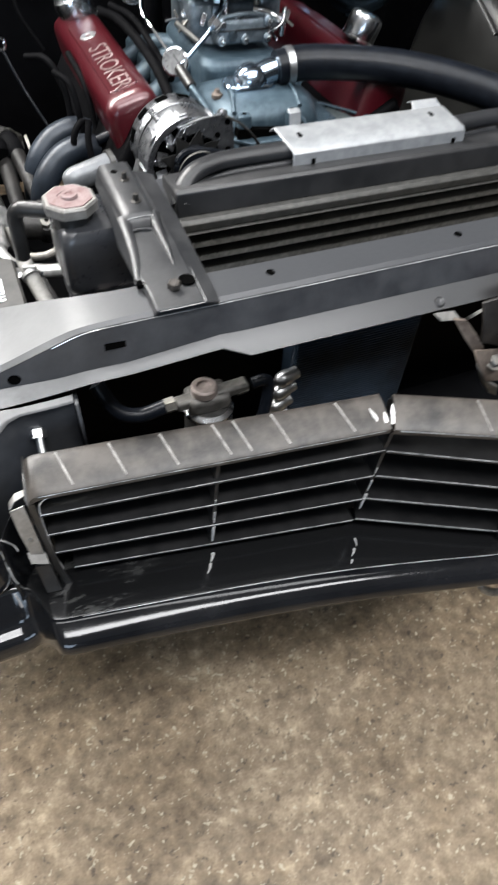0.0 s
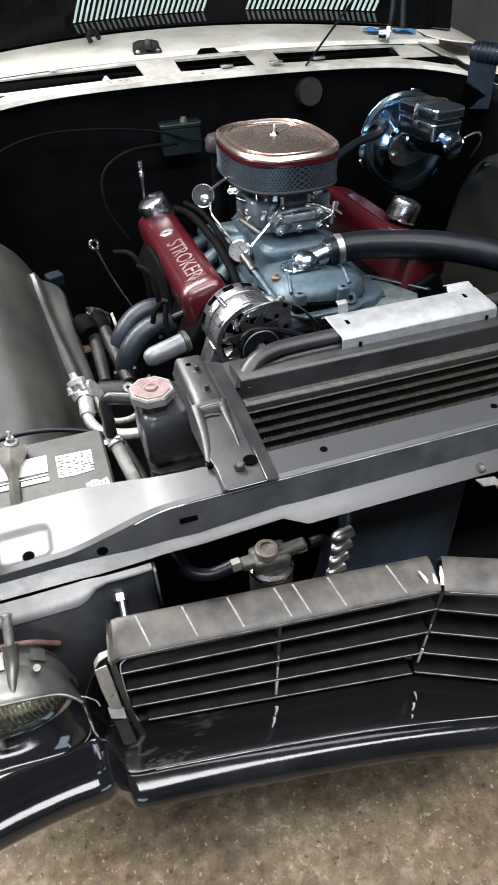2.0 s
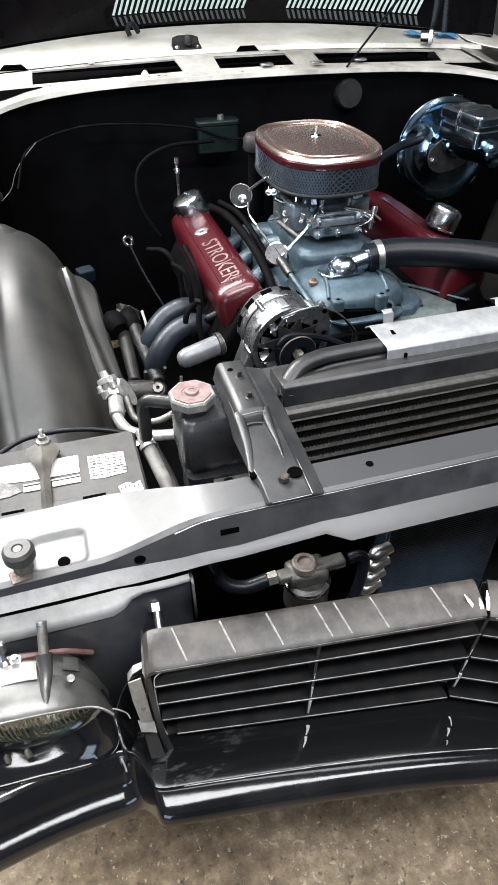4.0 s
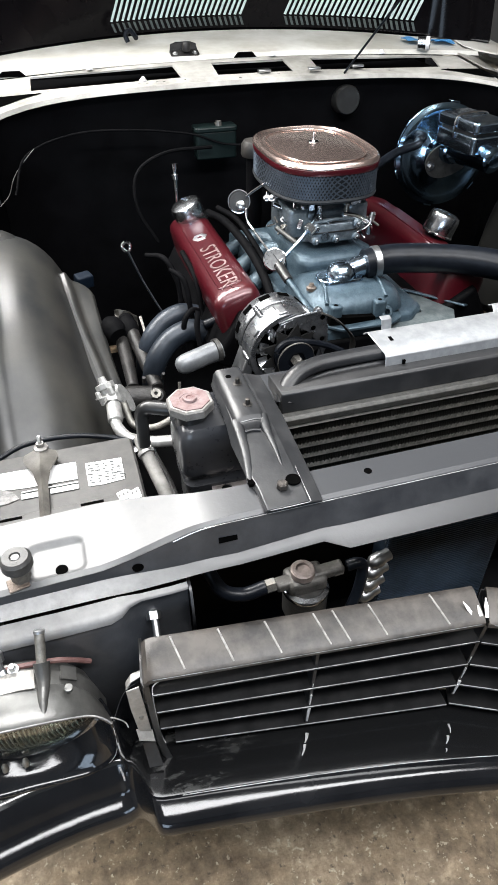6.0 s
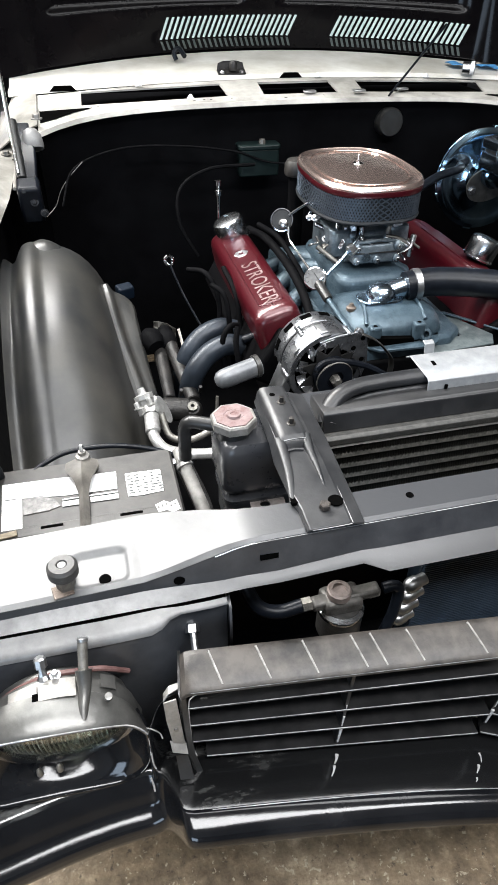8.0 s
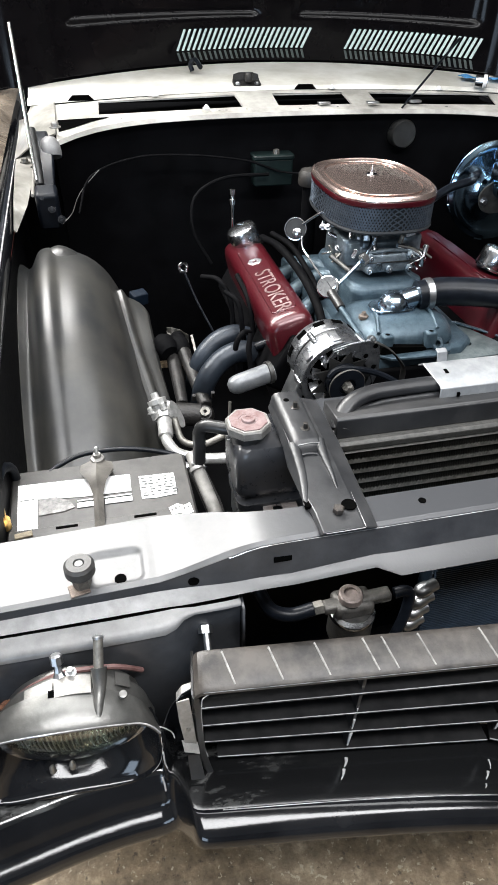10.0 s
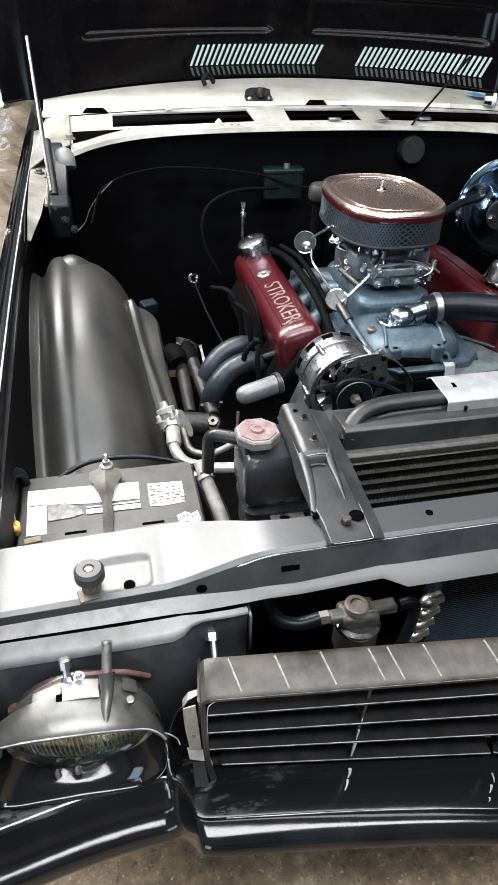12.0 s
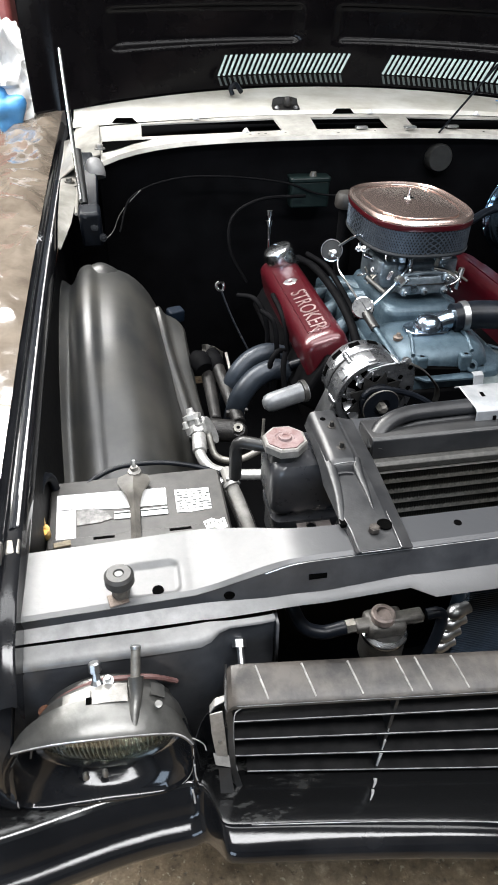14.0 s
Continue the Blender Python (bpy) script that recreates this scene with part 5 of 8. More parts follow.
part("hose", tube([(-0.42, 0.241, 0.718), (-0.45, 0.242, 0.713), (-0.475, 0.25, 0.722), (-0.49, 0.27, 0.75)], 0.009, 12), RUBBER, drier, "black rubber hose")
part("hose", tube([(-0.31, 0.241, 0.72), (-0.295, 0.24, 0.722), (-0.288, 0.238, 0.712), (-0.295, 0.23, 0.68), (-0.31, 0.22, 0.65)], 0.0075, 12), RUBBER, drier, "black rubber hose")
cooler = thing("oil_cooler", (-0.2, 0.27, 0.65), "dark blue-black finned cooler with bright tube ends", "oil cooler")
COOLER = mat("blue_black_fins", (0.010, 0.017, 0.028), 0.24, 0.3, (0.036, 0.056, 0.085), 14, 0.3, rough2=0.5)
part("core", outline_prism(rounded(0.185, 0.03, 0.006), 0.27, pose(-0.155, 0.275, 0.52)), COOLER, cooler)
part("top_bar", tube([(-0.245, 0.262, 0.782), (-0.15, 0.262, 0.788), (-0.065, 0.264, 0.79)], 0.007, 10), COOLER, cooler, "blue-black top tube")
for k in range(52):
    part("fin", box((-0.155, 0.258, 0.545 + 0.0042 * k), (0.18, 0.006, 0.0009)), COOLER, cooler)
for x0, z in ((-0.264, 0.707), (-0.266, 0.685), (-0.269, 0.661), (-0.272, 0.638)):
    e0, e1 = V((x0 - 0.004, 0.246, z)), V((x0 + 0.011, 0.250, z + 0.0005))
    h = (e1 - e0).length
    part("tube_end", lathe([(0, -0.008), (0.006, -0.0065), (0.0095, -0.002), (0.0102, 0.002), (0.0102, h - 0.004), (0.0085, h), (0.0085, h + 0.01)], aim(e0, e1), 20), ALLOY, cooler, "bright rounded tube end")

# ---- hood latch ----
latch = thing("hood_latch", (-0.02, 0.18, 0.76), "rust-brown steel hood latch with a faded red tab, below the support", "latch")
GREASEBLACK = mat("greasy_latch_steel", (0.008, 0.007, 0.0065), 0.3, 0.4, (0.028, 0.024, 0.021), 35, 0.4, rough2=0.55)
LATCHBROWN = mat("rusty_dark_steel", (0.03, 0.025, 0.022), 0.34, 0.5, (0.085, 0.07, 0.062), 55, 0.4, rough2=0.6)
part("mounting_plate", sheet([[(-0.074, 0.146, 0.784), (-0.03, 0.142, 0.778), (0.014, 0.142, 0.764)], [(-0.070, 0.138, 0.770), (-0.026, 0.134, 0.762), (0.018, 0.134, 0.748)], [(-0.052, 0.132, 0.742), (-0.022, 0.130, 0.736), (0.02, 0.130, 0.722)]]), RUSTY, latch, "rust-brown bolted plate", solid=0.004, angle=20)
part("plate_skirt", sheet([[(-0.069, 0.140, 0.768), (-0.052, 0.132, 0.742), (-0.03, 0.128, 0.728)], [(-0.045, 0.140, 0.728), (-0.034, 0.134, 0.715), (-0.024, 0.130, 0.71)]]), PALE, latch, "bright bent edge", solid=0.003)
bolt("bolt", aim((-0.047, 0.137, 0.767), (-0.047, 0.125, 0.785)), 0.0075, 0.008, DULLMETAL, latch, "steel bolt")
bolt("bolt", aim((0.004, 0.133, 0.752), (0.004, 0.122, 0.77)), 0.004, 0.006, ALLOY, latch)
bolt("bolt", aim((-0.018, 0.131, 0.737), (-0.018, 0.12, 0.755)), 0.005, 0.006, ALLOY, latch)
part("housing", sheet([[(-0.064, 0.172, 0.832), (-0.045, 0.168, 0.838), (0.0, 0.168, 0.828), (0.016, 0.172, 0.818)], [(-0.064, 0.160, 0.812), (-0.042, 0.150, 0.812), (0.004, 0.150, 0.80), (0.022, 0.160, 0.79)], [(-0.060, 0.156, 0.785), (-0.036, 0.148, 0.78), (0.010, 0.148, 0.768), (0.03, 0.158, 0.757)]]), GREASEBLACK, latch, "dark greasy latch housing", solid=0.006, bevel=0.002)
for r, m in ((0.034, aim((-0.012, 0.148, 0.800), (-0.012, 0.132, 0.822))), (0.022, aim((-0.018, 0.142, 0.806), (-0.018, 0.128, 0.828)))):
    part("pawl", lathe([(r * 0.74, 0), (r, 0), (r * 1.04, 0.003), (r, 0.006), (r * 0.78, 0.007), (r * 0.74, 0)], m, 30, arc=235, start=-20), LATCHBROWN, latch, "curved latch pawl")
part("pivot", lathe([(0, 0), (0.008, 0), (0.008, 0.006), (0.005, 0.008), (0, 0.008)], aim((-0.016, 0.140, 0.807), (-0.016, 0.128, 0.828)), 16), LATCHBROWN, latch, "worn pivot pin")
part("spring", tube([(-0.045, 0.146, 0.80), (-0.02, 0.136, 0.79), (0.005, 0.136, 0.79), (0.018, 0.142, 0.80)], 0.0024, 8), DULLMETAL, latch)
part("hook", tube([(0.018, 0.150, 0.815), (0.030, 0.148, 0.80), (0.034, 0.146, 0.782), (0.030, 0.145, 0.765)], 0.005, 8), LATCHBROWN, latch)
part("hook", tube([(0.006, 0.140, 0.775), (0.016, 0.137, 0.779), (0.019, 0.136, 0.768), (0.012, 0.136, 0.758), (0.004, 0.136, 0.757)], 0.0042, 8), PALE, latch, "bright worn hook")
part("side_arm", sheet([[(-0.093, 0.176, 0.812), (-0.080, 0.170, 0.812)], [(-0.078, 0.165, 0.790), (-0.064, 0.160, 0.793)], [(-0.064, 0.158, 0.772), (-0.054, 0.152, 0.778)]]), RUSTY, latch, solid=0.005)
part("rub_strip", sheet([[(-0.112, 0.189, 0.815), (-0.088, 0.186, 0.815)], [(-0.106, 0.180, 0.809), (-0.080, 0.178, 0.806)]]), PALE, latch, "pale scraped tab", solid=0.003)
part("rub_strip", sheet([[(-0.068, 0.182, 0.800), (-0.060, 0.180, 0.806)], [(-0.052, 0.176, 0.816), (-0.044, 0.174, 0.822)]]), PALE, latch, "pale scraped tab", solid=0.004)
part("pull_tab", sheet([[(-0.026, 0.192, 0.850), (-0.004, 0.190, 0.858), (0.018, 0.190, 0.858), (0.032, 0.192, 0.852)], [(-0.024, 0.180, 0.834), (-0.002, 0.177, 0.838), (0.02, 0.177, 0.836), (0.036, 0.180, 0.828)], [(-0.016, 0.172, 0.812), (0.0, 0.168, 0.812), (0.02, 0.168, 0.806), (0.03, 0.172, 0.80)]]), CAPRED, latch, "faded red pull tab", solid=0.004, bevel=0.0015, sub=1)
part("pull_tab_edge", tube([(-0.028, 0.186, 0.842), (-0.027, 0.189, 0.851), (-0.012, 0.187, 0.858), (0.016, 0.187, 0.860)], 0.0016, 8), PALE, latch, "worn pale edge")
stop = thing("hood_stop", (0.024, 0.12, 0.70), "grey steel hood stop with a pale worn rubber top", "rubber bumper", "hood bumpers")
SMx = aim((0.045, 0.145, 0.69), (0.026, 0.122, 0.785))
part("body", lathe([(0, 0.0), (0.024, 0.0), (0.026, 0.004), (0.026, 0.05), (0.022, 0.056), (0.010, 0.058), (0.010, 0.068)], SMx, 28), ALLOY, stop, "dented grey metal body")
part("nut", lathe([(0, 0.054), (0.019, 0.054), (0.019, 0.064), (0.015, 0.067), (0, 0.067)], SMx, 6), ALLOY, stop, smooth=False)
part("rubber_top", lathe([(0, 0.070), (0.015, 0.070), (0.0185, 0.074), (0.0185, 0.084), (0.016, 0.088), (0.008, 0.089), (0.006, 0.086), (0, 0.086)], SMx, 32), mat("pale_worn_rubber", (0.1, 0.1, 0.1), 0.4, 0, (0.2, 0.2, 0.2), 60, 0.1), stop, "pale worn rubber top")
part("bracket", sheet([[(-0.004, 0.135, 0.738), (0.006, 0.13, 0.742)], [(0.000, 0.12, 0.70), (0.008, 0.115, 0.70)], [(0.0, 0.11, 0.665), (0.006, 0.105, 0.665)]]), DULLMETAL, stop, "thin strap", solid=0.003)
tow = thing("tow_loop", (0.02, 0.03, 0.43), "dark steel loop hanging below the nose", "tow loop")
part("loop", tube([(-0.02, 0.03, 0.555), (-0.022, 0.02, 0.46), (-0.024, 0.005, 0.43), (0.0, -0.005, 0.412), (0.03, -0.005, 0.412), (0.048, 0.005, 0.43), (0.045, 0.02, 0.46), (0.045, 0.045, 0.555)], 0.006, 10), DULLMETAL, tow)

# ---- fenders, inner fenders ----
def fender(sx):
    ob = thing("front_fender", (sx * 0.9, 0.9, 0.5), "glossy black front fender with a folded inner channel", "fender", "front fenders")
    lift = 0.03 if sx > 0 else 0.0
    rows = []
    for y, z in ((0.15, 0.80), (0.19, 0.835), (0.25, 0.855), (0.4, 0.875), (0.7, 0.905), (1.1, 0.93), (1.5, 0.945), (1.9, 0.955), (2.3, 0.96)):
        rows.append([(sx * x, y, z + dz + lift) for x, dz in ((0.800, -0.05), (0.801, -0.012), (0.806, -0.008), (0.818, -0.010), (0.822, 0.0), (0.83, 0.004), (0.87, 0.006), (0.93, 0.002), (0.985, -0.012), (1.03, -0.05), (1.045, -0.12), (1.045, -0.22), (1.035, -0.4))])
    part("skin", sheet([r[5:] for r in rows]), GLOSS, ob, angle=60, sub=1)
    part("channel", sheet([r[:6] for r in rows]), GLOSS, ob, "black folded gutter", angle=50)
    part("weatherstrip", tube([(sx * 0.812, y, z - 0.006 + lift) for y, z in ((0.34, 0.862), (0.7, 0.900), (1.1, 0.925), (1.6, 0.942))], 0.005, 8), RUBBER, ob)
    # the gutter's highlight line, painted as a thin pale tube
    part("highlight_bead", tube([(sx * 0.8055, y, z - 0.006 + lift) for y, z in ((0.34, 0.868), (0.7, 0.905), (1.1, 0.930), (1.9, 0.955))], 0.0016, 6), EDGE, ob, "bead carrying the gutter's highlight in its colour")
    part("gutter_stop", box((sx * 0.810, 0.315, 0.848 + lift), (0.016, 0.022, 0.014), (6, 0, 0)), DULLMETAL, ob, "pale scraped end of the gutter", bevel=0.002)
    part("gutter_stop", box((sx * 0.824, 0.300, 0.858 + lift), (0.009, 0.030, 0.012), (6, 0, 0)), DULLMETAL, ob, "pale scraped end of the gutter", bevel=0.002)
    return ob


fender(-1)
fender(1)


def wheel_house(sx):
    ob = thing("inner_fender", (sx * 0.7, 1.0, 0.6), "dull dark grey inner fender over the wheel, with pressed ridges", "inner fender", "inner fenders")
    rows = []
    for y, zt, w in ((0.62, 0.56, 0.0), (0.70, 0.64, 0.0), (0.80, 0.725, 0.0), (0.92, 0.79, 0.0), (1.04, 0.832, 0.0), (1.15, 0.852, 0.0), (1.22, 0.852, 0.01), (1.27, 0.82, 0.03), (1.30, 0.74, 0.05), (1.32, 0.55, 0.05)):
        row = []
        for x, dz in ((0.803, -0.03), (0.795, -0.038), (0.784, -0.046), (0.773, -0.034), (0.763, -0.013), (0.754, -0.004), (0.744, -0.001), (0.734, 0.0), (0.726, -0.004), (0.718, -0.010), (0.704, -0.010), (0.672, -0.013), (0.64, -0.032), (0.61, -0.065), (0.585, -0.12), (0.57, -0.17), (0.555, -0.18), (0.545, -0.22), (0.53, -0.32)):
            k = max(0.3, min(1.0, (zt - 0.45) / 0.35))
            if sx > 0:
                if x > 0.60:
                    dz, x = (dz if x > 0.7 else dz * 0.45), x - 0.008
                else:
                    dz, x = dz - 0.04, 0.596 - 0.25 * (0.60 - x)
            row.append((sx * (x - w * 0.2), y, max(zt + dz * (0.6 + 0.5 * k) + (0.022 if sx > 0 else 0.0), 0.35)))
        rows.append(row)
    skin = WELL if sx < 0 else WELLDARK
    part("shell", sheet(rows), skin, ob, solid=0.003, sub=1, angle=80)
    part("crown_bump", lathe([(0.062, -0.045), (0.050, -0.020), (0.036, -0.006), (0.022, 0.004), (0.011, 0.0095), (0, 0.011)], pose(sx * 0.712, 1.205, 0.842), 28), skin, ob, "small domed crown")
    flap = ((1.175, 0.578, 0.540, 0.748), (1.15, 0.575, 0.524, 0.738), (1.12, 0.572, 0.521, 0.722), (1.08, 0.568, 0.520, 0.696), (1.02, 0.556, 0.514, 0.656), (0.96, 0.540, 0.508, 0.612), (0.88, 0.53, 0.495, 0.558))
    if sx > 0:
        part("edge_lip", tube([(0.606, 1.24, 0.80), (0.600, 1.20, 0.848), (0.597, 1.14, 0.852), (0.595, 1.08, 0.836), (0.592, 1.00, 0.80)], 0.006, 10, flat=0.6), skin, ob, "rolled inner edge")
        part("drain_hole", lathe([(0, 0.0006), (0.009, 0.0006), (0.011, 0)], aim((0.633, 1.13, 0.868), (0.62, 1.03, 0.95)), 16), HOLE, ob, "small punched hole")
    if sx < 0:
        part("flange", sheet([[(sx * (xi + 0.03), y, z + 0.012), (sx * (xi + 0.016), y, z + 0.004), (sx * (xi + 0.010), y, z + 0.010), (sx * (xi + 0.004), y, z + 0.006), (sx * (xi - 0.002), y, z - 0.012), (sx * (xi - 0.010), y, z - 0.016), (sx * (xo + 0.008 + 0.005 * math.sin(70 * y)), y, z - 0.020 + 0.005 * math.sin(47 * y)), (sx * (xo + 0.004 + 0.006 * math.sin(52 * y)), y, z - 0.045)] for y, xi, xo, z in flap]), skin, ob, "wavy outer flange", solid=0.003, sub=1, angle=50)
    return ob


wheel_house(-1)
wheel_house(1)
splash = thing("battery_tray_panel", (-0.65, 0.5, 0.5), "dark steel panel under the battery", "panel")
part("tray", box((-0.66, 0.5, 0.51), (0.32, 0.26, 0.02)), SATIN, splash, bevel=0.004)

# ---- firewall, cowl ----
def lip_y(x):
    return 1.586 - 0.11 * abs(x / 0.685) ** 6.5


wall = thing("firewall", (0, 1.75, 0.8), "matt black steel firewall", "firewall", kind="structure")
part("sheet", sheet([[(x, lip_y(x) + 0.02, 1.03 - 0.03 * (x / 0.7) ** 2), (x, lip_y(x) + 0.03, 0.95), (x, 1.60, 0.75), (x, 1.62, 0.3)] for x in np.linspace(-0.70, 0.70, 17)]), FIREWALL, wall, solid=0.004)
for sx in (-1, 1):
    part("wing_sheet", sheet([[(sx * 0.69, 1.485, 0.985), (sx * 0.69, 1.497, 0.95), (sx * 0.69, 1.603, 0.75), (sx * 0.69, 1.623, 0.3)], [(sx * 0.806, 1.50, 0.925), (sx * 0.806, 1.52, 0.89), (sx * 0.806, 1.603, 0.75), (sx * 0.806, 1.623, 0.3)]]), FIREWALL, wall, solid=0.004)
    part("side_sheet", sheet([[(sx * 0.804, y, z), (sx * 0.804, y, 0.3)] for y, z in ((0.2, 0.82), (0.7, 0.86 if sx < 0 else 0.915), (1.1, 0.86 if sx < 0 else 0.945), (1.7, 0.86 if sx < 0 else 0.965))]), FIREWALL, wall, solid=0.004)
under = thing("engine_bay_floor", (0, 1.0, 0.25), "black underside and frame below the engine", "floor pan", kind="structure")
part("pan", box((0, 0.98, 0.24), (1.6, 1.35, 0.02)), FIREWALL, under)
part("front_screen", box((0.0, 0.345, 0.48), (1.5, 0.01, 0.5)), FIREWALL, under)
# unseen sheet, added so the nose cavity and its reflections stay dark
part("added_dark_sheet", box((-0.02, 0.265, 0.50), (1.56, 0.17, 0.01)), FIREWALL, under)


def crown(x):
    return -0.03 * (x / 0.7) ** 2


cowl = thing("cowl", (0, 1.75, 1.05), "cream-white cowl panel with three vent slots", "cowl", kind="structure")
XS = np.linspace(-0.69, 0.69, 31)


def slot(x0, x1, skew0, skew1):
    y0, y1 = 1.638, 1.745
    return [(x0 + skew0, y0), (x1 + skew1, y0), (x1, y1), (x0, y1)]


top = [(x, lip_y(x)) for x in XS] + [(x, 1.775 - 0.03 * (x / 0.7) ** 2) for x in XS[::-1]]
top_sheet = part("top_sheet", plate(top, [slot(-0.575, -0.197, -0.005, 0.002), slot(-0.088, 0.122, -0.008, -0.006), slot(0.205, 0.60, -0.012, -0.03)], lambda x, y: 1.04 + 0.022 * (y - 1.58) / 0.195 + crown(x) * 0.6, 0.004), COWLTOP, cowl, "cream strip with the slots, in a dimmed copy of the cream", angle=15)
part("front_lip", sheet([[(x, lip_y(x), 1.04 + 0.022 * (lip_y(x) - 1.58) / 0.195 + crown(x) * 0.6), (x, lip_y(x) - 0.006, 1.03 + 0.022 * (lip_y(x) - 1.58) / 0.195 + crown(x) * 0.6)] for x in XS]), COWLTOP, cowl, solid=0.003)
part("rear_slope", sheet([[(x, 1.775 - 0.03 * (x / 0.7) ** 2, 1.062 + crown(x) * 0.6), (x, 1.782 - 0.03 * (x / 0.7) ** 2, 1.072 + crown(x) * 0.6), (x, 1.9 - 0.06 * (x / 0.7) ** 2, 1.083 + crown(x)), (x, 2.05 - 0.14 * (x / 0.7) ** 2, 1.097 + crown(x))] for x in np.linspace(-0.76, 0.76, 25)]), CREAM, cowl, solid=0.003)
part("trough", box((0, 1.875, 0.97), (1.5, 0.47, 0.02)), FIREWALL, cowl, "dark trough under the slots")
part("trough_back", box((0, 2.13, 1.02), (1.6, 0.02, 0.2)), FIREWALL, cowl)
for sx in (-1, 1):
    rows = [[(sx * 0.69, 1.60, 1.033), (sx * 0.74, 1.60, 1.02), (sx * 0.80, 1.62, 0.99)], [(sx * 0.69, 1.76, 1.05), (sx * 0.75, 1.76, 1.04), (sx * 0.80, 1.76, 1.0)]] if sx > 0 else [[(sx * 0.69, 1.50, 1.02), (sx * 0.735, 1.54, 1.0), (sx * 0.80, 1.56, 0.95)], [(sx * 0.69, 1.58, 1.03), (sx * 0.74, 1.60, 1.01), (sx * 0.80, 1.62, 0.955)], [(sx * 0.69, 1.76, 1.05), (sx * 0.75, 1.76, 1.04), (sx * 0.80, 1.76, 0.96)]]
    part("end_plate", sheet(rows), CREAMDIM, cowl, "cream corner in a dimmed copy of the cream", solid=0.003)

for sx in (-1, 1):
    tri = [(sx * 0.685, 1.612), (sx * 0.555, 1.607), (sx * 0.605, 1.583), (sx * 0.65, 1.548), (sx * 0.684, 1.53)]
    part("corner_opening", plate(tri, [], lambda x, y: 1.0425 + 0.022 * (y - 1.58) / 0.195 + crown(x) * 0.6, 0.001), HOLE, top_sheet, "dark plate for the opening in the cowl corner", smooth=False)
for x0, w in ((-0.62, 0.036), (0.02, 0.034)):
    part("rain_notch", outline_prism([(-w, 0), (w, 0), (w * 0.6, 0.013), (-w * 0.6, 0.013)], 0.006, Matrix(((1, 0, 0, x0), (0, 0, -1, 1.778 - 0.03 * (x0 / 0.7) ** 2), (0, 1, 0, 1.063 - 0.018 * (x0 / 0.7) ** 2), (0, 0, 0, 1)))), HOLE, cowl, "dark notch behind the slots")
rng = random.Random(5)
for k in range(26):
    x = rng.uniform(-0.66, 0.66)
    y = rng.choice((1.60, 1.615, 1.755)) + rng.uniform(-0.006, 0.006)
    if y > lip_y(x) + 0.015:
        part("screw_hole", lathe([(0, 0.0012), (rng.uniform(0.002, 0.0045), 0.001)], pose(x, y, 1.040 + 0.022 * (y - 1.58) / 0.195 + crown(x) * 0.6), 8), HOLE if k % 3 else DULLMETAL, top_sheet)

part("corner_panel", sheet([[(0.735, 1.80, 1.055), (0.76, 1.95, 1.075), (0.78, 2.08, 1.09)], [(0.80, 1.72, 1.04), (0.84, 1.90, 1.066), (0.86, 2.08, 1.08)], [(0.93, 1.72, 1.03), (0.95, 1.90, 1.052), (0.97, 2.08, 1.065)], [(0.985, 1.74, 0.99), (0.992, 1.90, 1.0), (0.995, 2.08, 1.01)]]), CREAM, cowl, "cream outer corner of the cowl", solid=0.003, sub=1)

# ---- hood ----
hood = thing("hood", (0, 2.05, 1.1), "raised black hood, its pressed underside facing the engine", "hood")


def hood_pt(x, s, up):
    """x across, s along the hood from its rear edge, up off its underside."""
    a = radians(79)
    x *= 1 + min(0.05 * s, 0.03) * min(1.0, abs(x / 0.86) ** 4)
    return (x, 2.06 - 0.14 * (x / 0.7) ** 2 * max(0.0, 1 - s / 0.5) - s * math.cos(a) - up * math.sin(a), 1.105 - 0.03 * (x / 0.7) ** 2 * max(0.0, 1 - s / 0.5) + s * math.sin(a) - up * math.cos(a))


HX = np.linspace(-0.862, 0.862, 41)


def pressed(x, s):
    """Height of the pressed inner panel: a raised frame round shallow panels, with rounded shoulders."""
    def step(v, edge, wide):
        k = max(0.0, min(1.0, (v - edge) / wide + 0.5))
        return k * k * (3 - 2 * k)
    a = abs(x)
    low = step(s, 0.125, 0.018) * (1 - step(s, 0.215, 0.018)) * (1 - step(a, 0.635, 0.022)) * step(a, 0.06, 0.02)
    high = step(s, 0.275, 0.02) * (1 - step(s, 0.95, 0.05)) * (1 - step(a, 0.60, 0.03)) * step(a, 0.045, 0.02)
    rail = step(a, 0.70, 0.02) * (1 - step(a, 0.80, 0.02))
    return 0.004 - 0.016 * max(low, high) + 0.014 * rail


SS = [-0.001] + list(np.linspace(0.0, 0.34, 45)) + list(np.linspace(0.36, 1.1, 18))
HXF = np.linspace(-0.862, 0.862, 131)
part("skin", sheet([[hood_pt(x, s, -0.02) for s in (0, 0.3, 0.7, 1.15)] for x in HX]), UNDERHOOD, hood, solid=0.002)
part("inner_panel", sheet([[hood_pt(x, max(s, 0.0), pressed(x, s) if s >= 0 else -0.016) for s in SS] for x in HXF]), UNDERHOOD, hood, "pressed glossy black inner panel", angle=60)
part("hem", tube([hood_pt(x, 0.001, 0.0) for x in HX], 0.004, 8, None, 2), UNDERHOOD, hood, "rolled rear hem")
for sx in (-1, 1):
    part("side_hem", tube([hood_pt(sx * 0.862, s, -0.004) for s in (0.0, 0.2, 0.5, 0.8, 1.1)], 0.006, 8, None, 3), UNDERHOOD, hood, "rolled side hem")
# The lower row paints the louvres' reflection as darker slats.
LOUVREMIRROR = mat("louvre_reflection_grey", (0.05, 0.06, 0.058), 0.4, 0.1, (0.09, 0.11, 0.105), 60, 0)
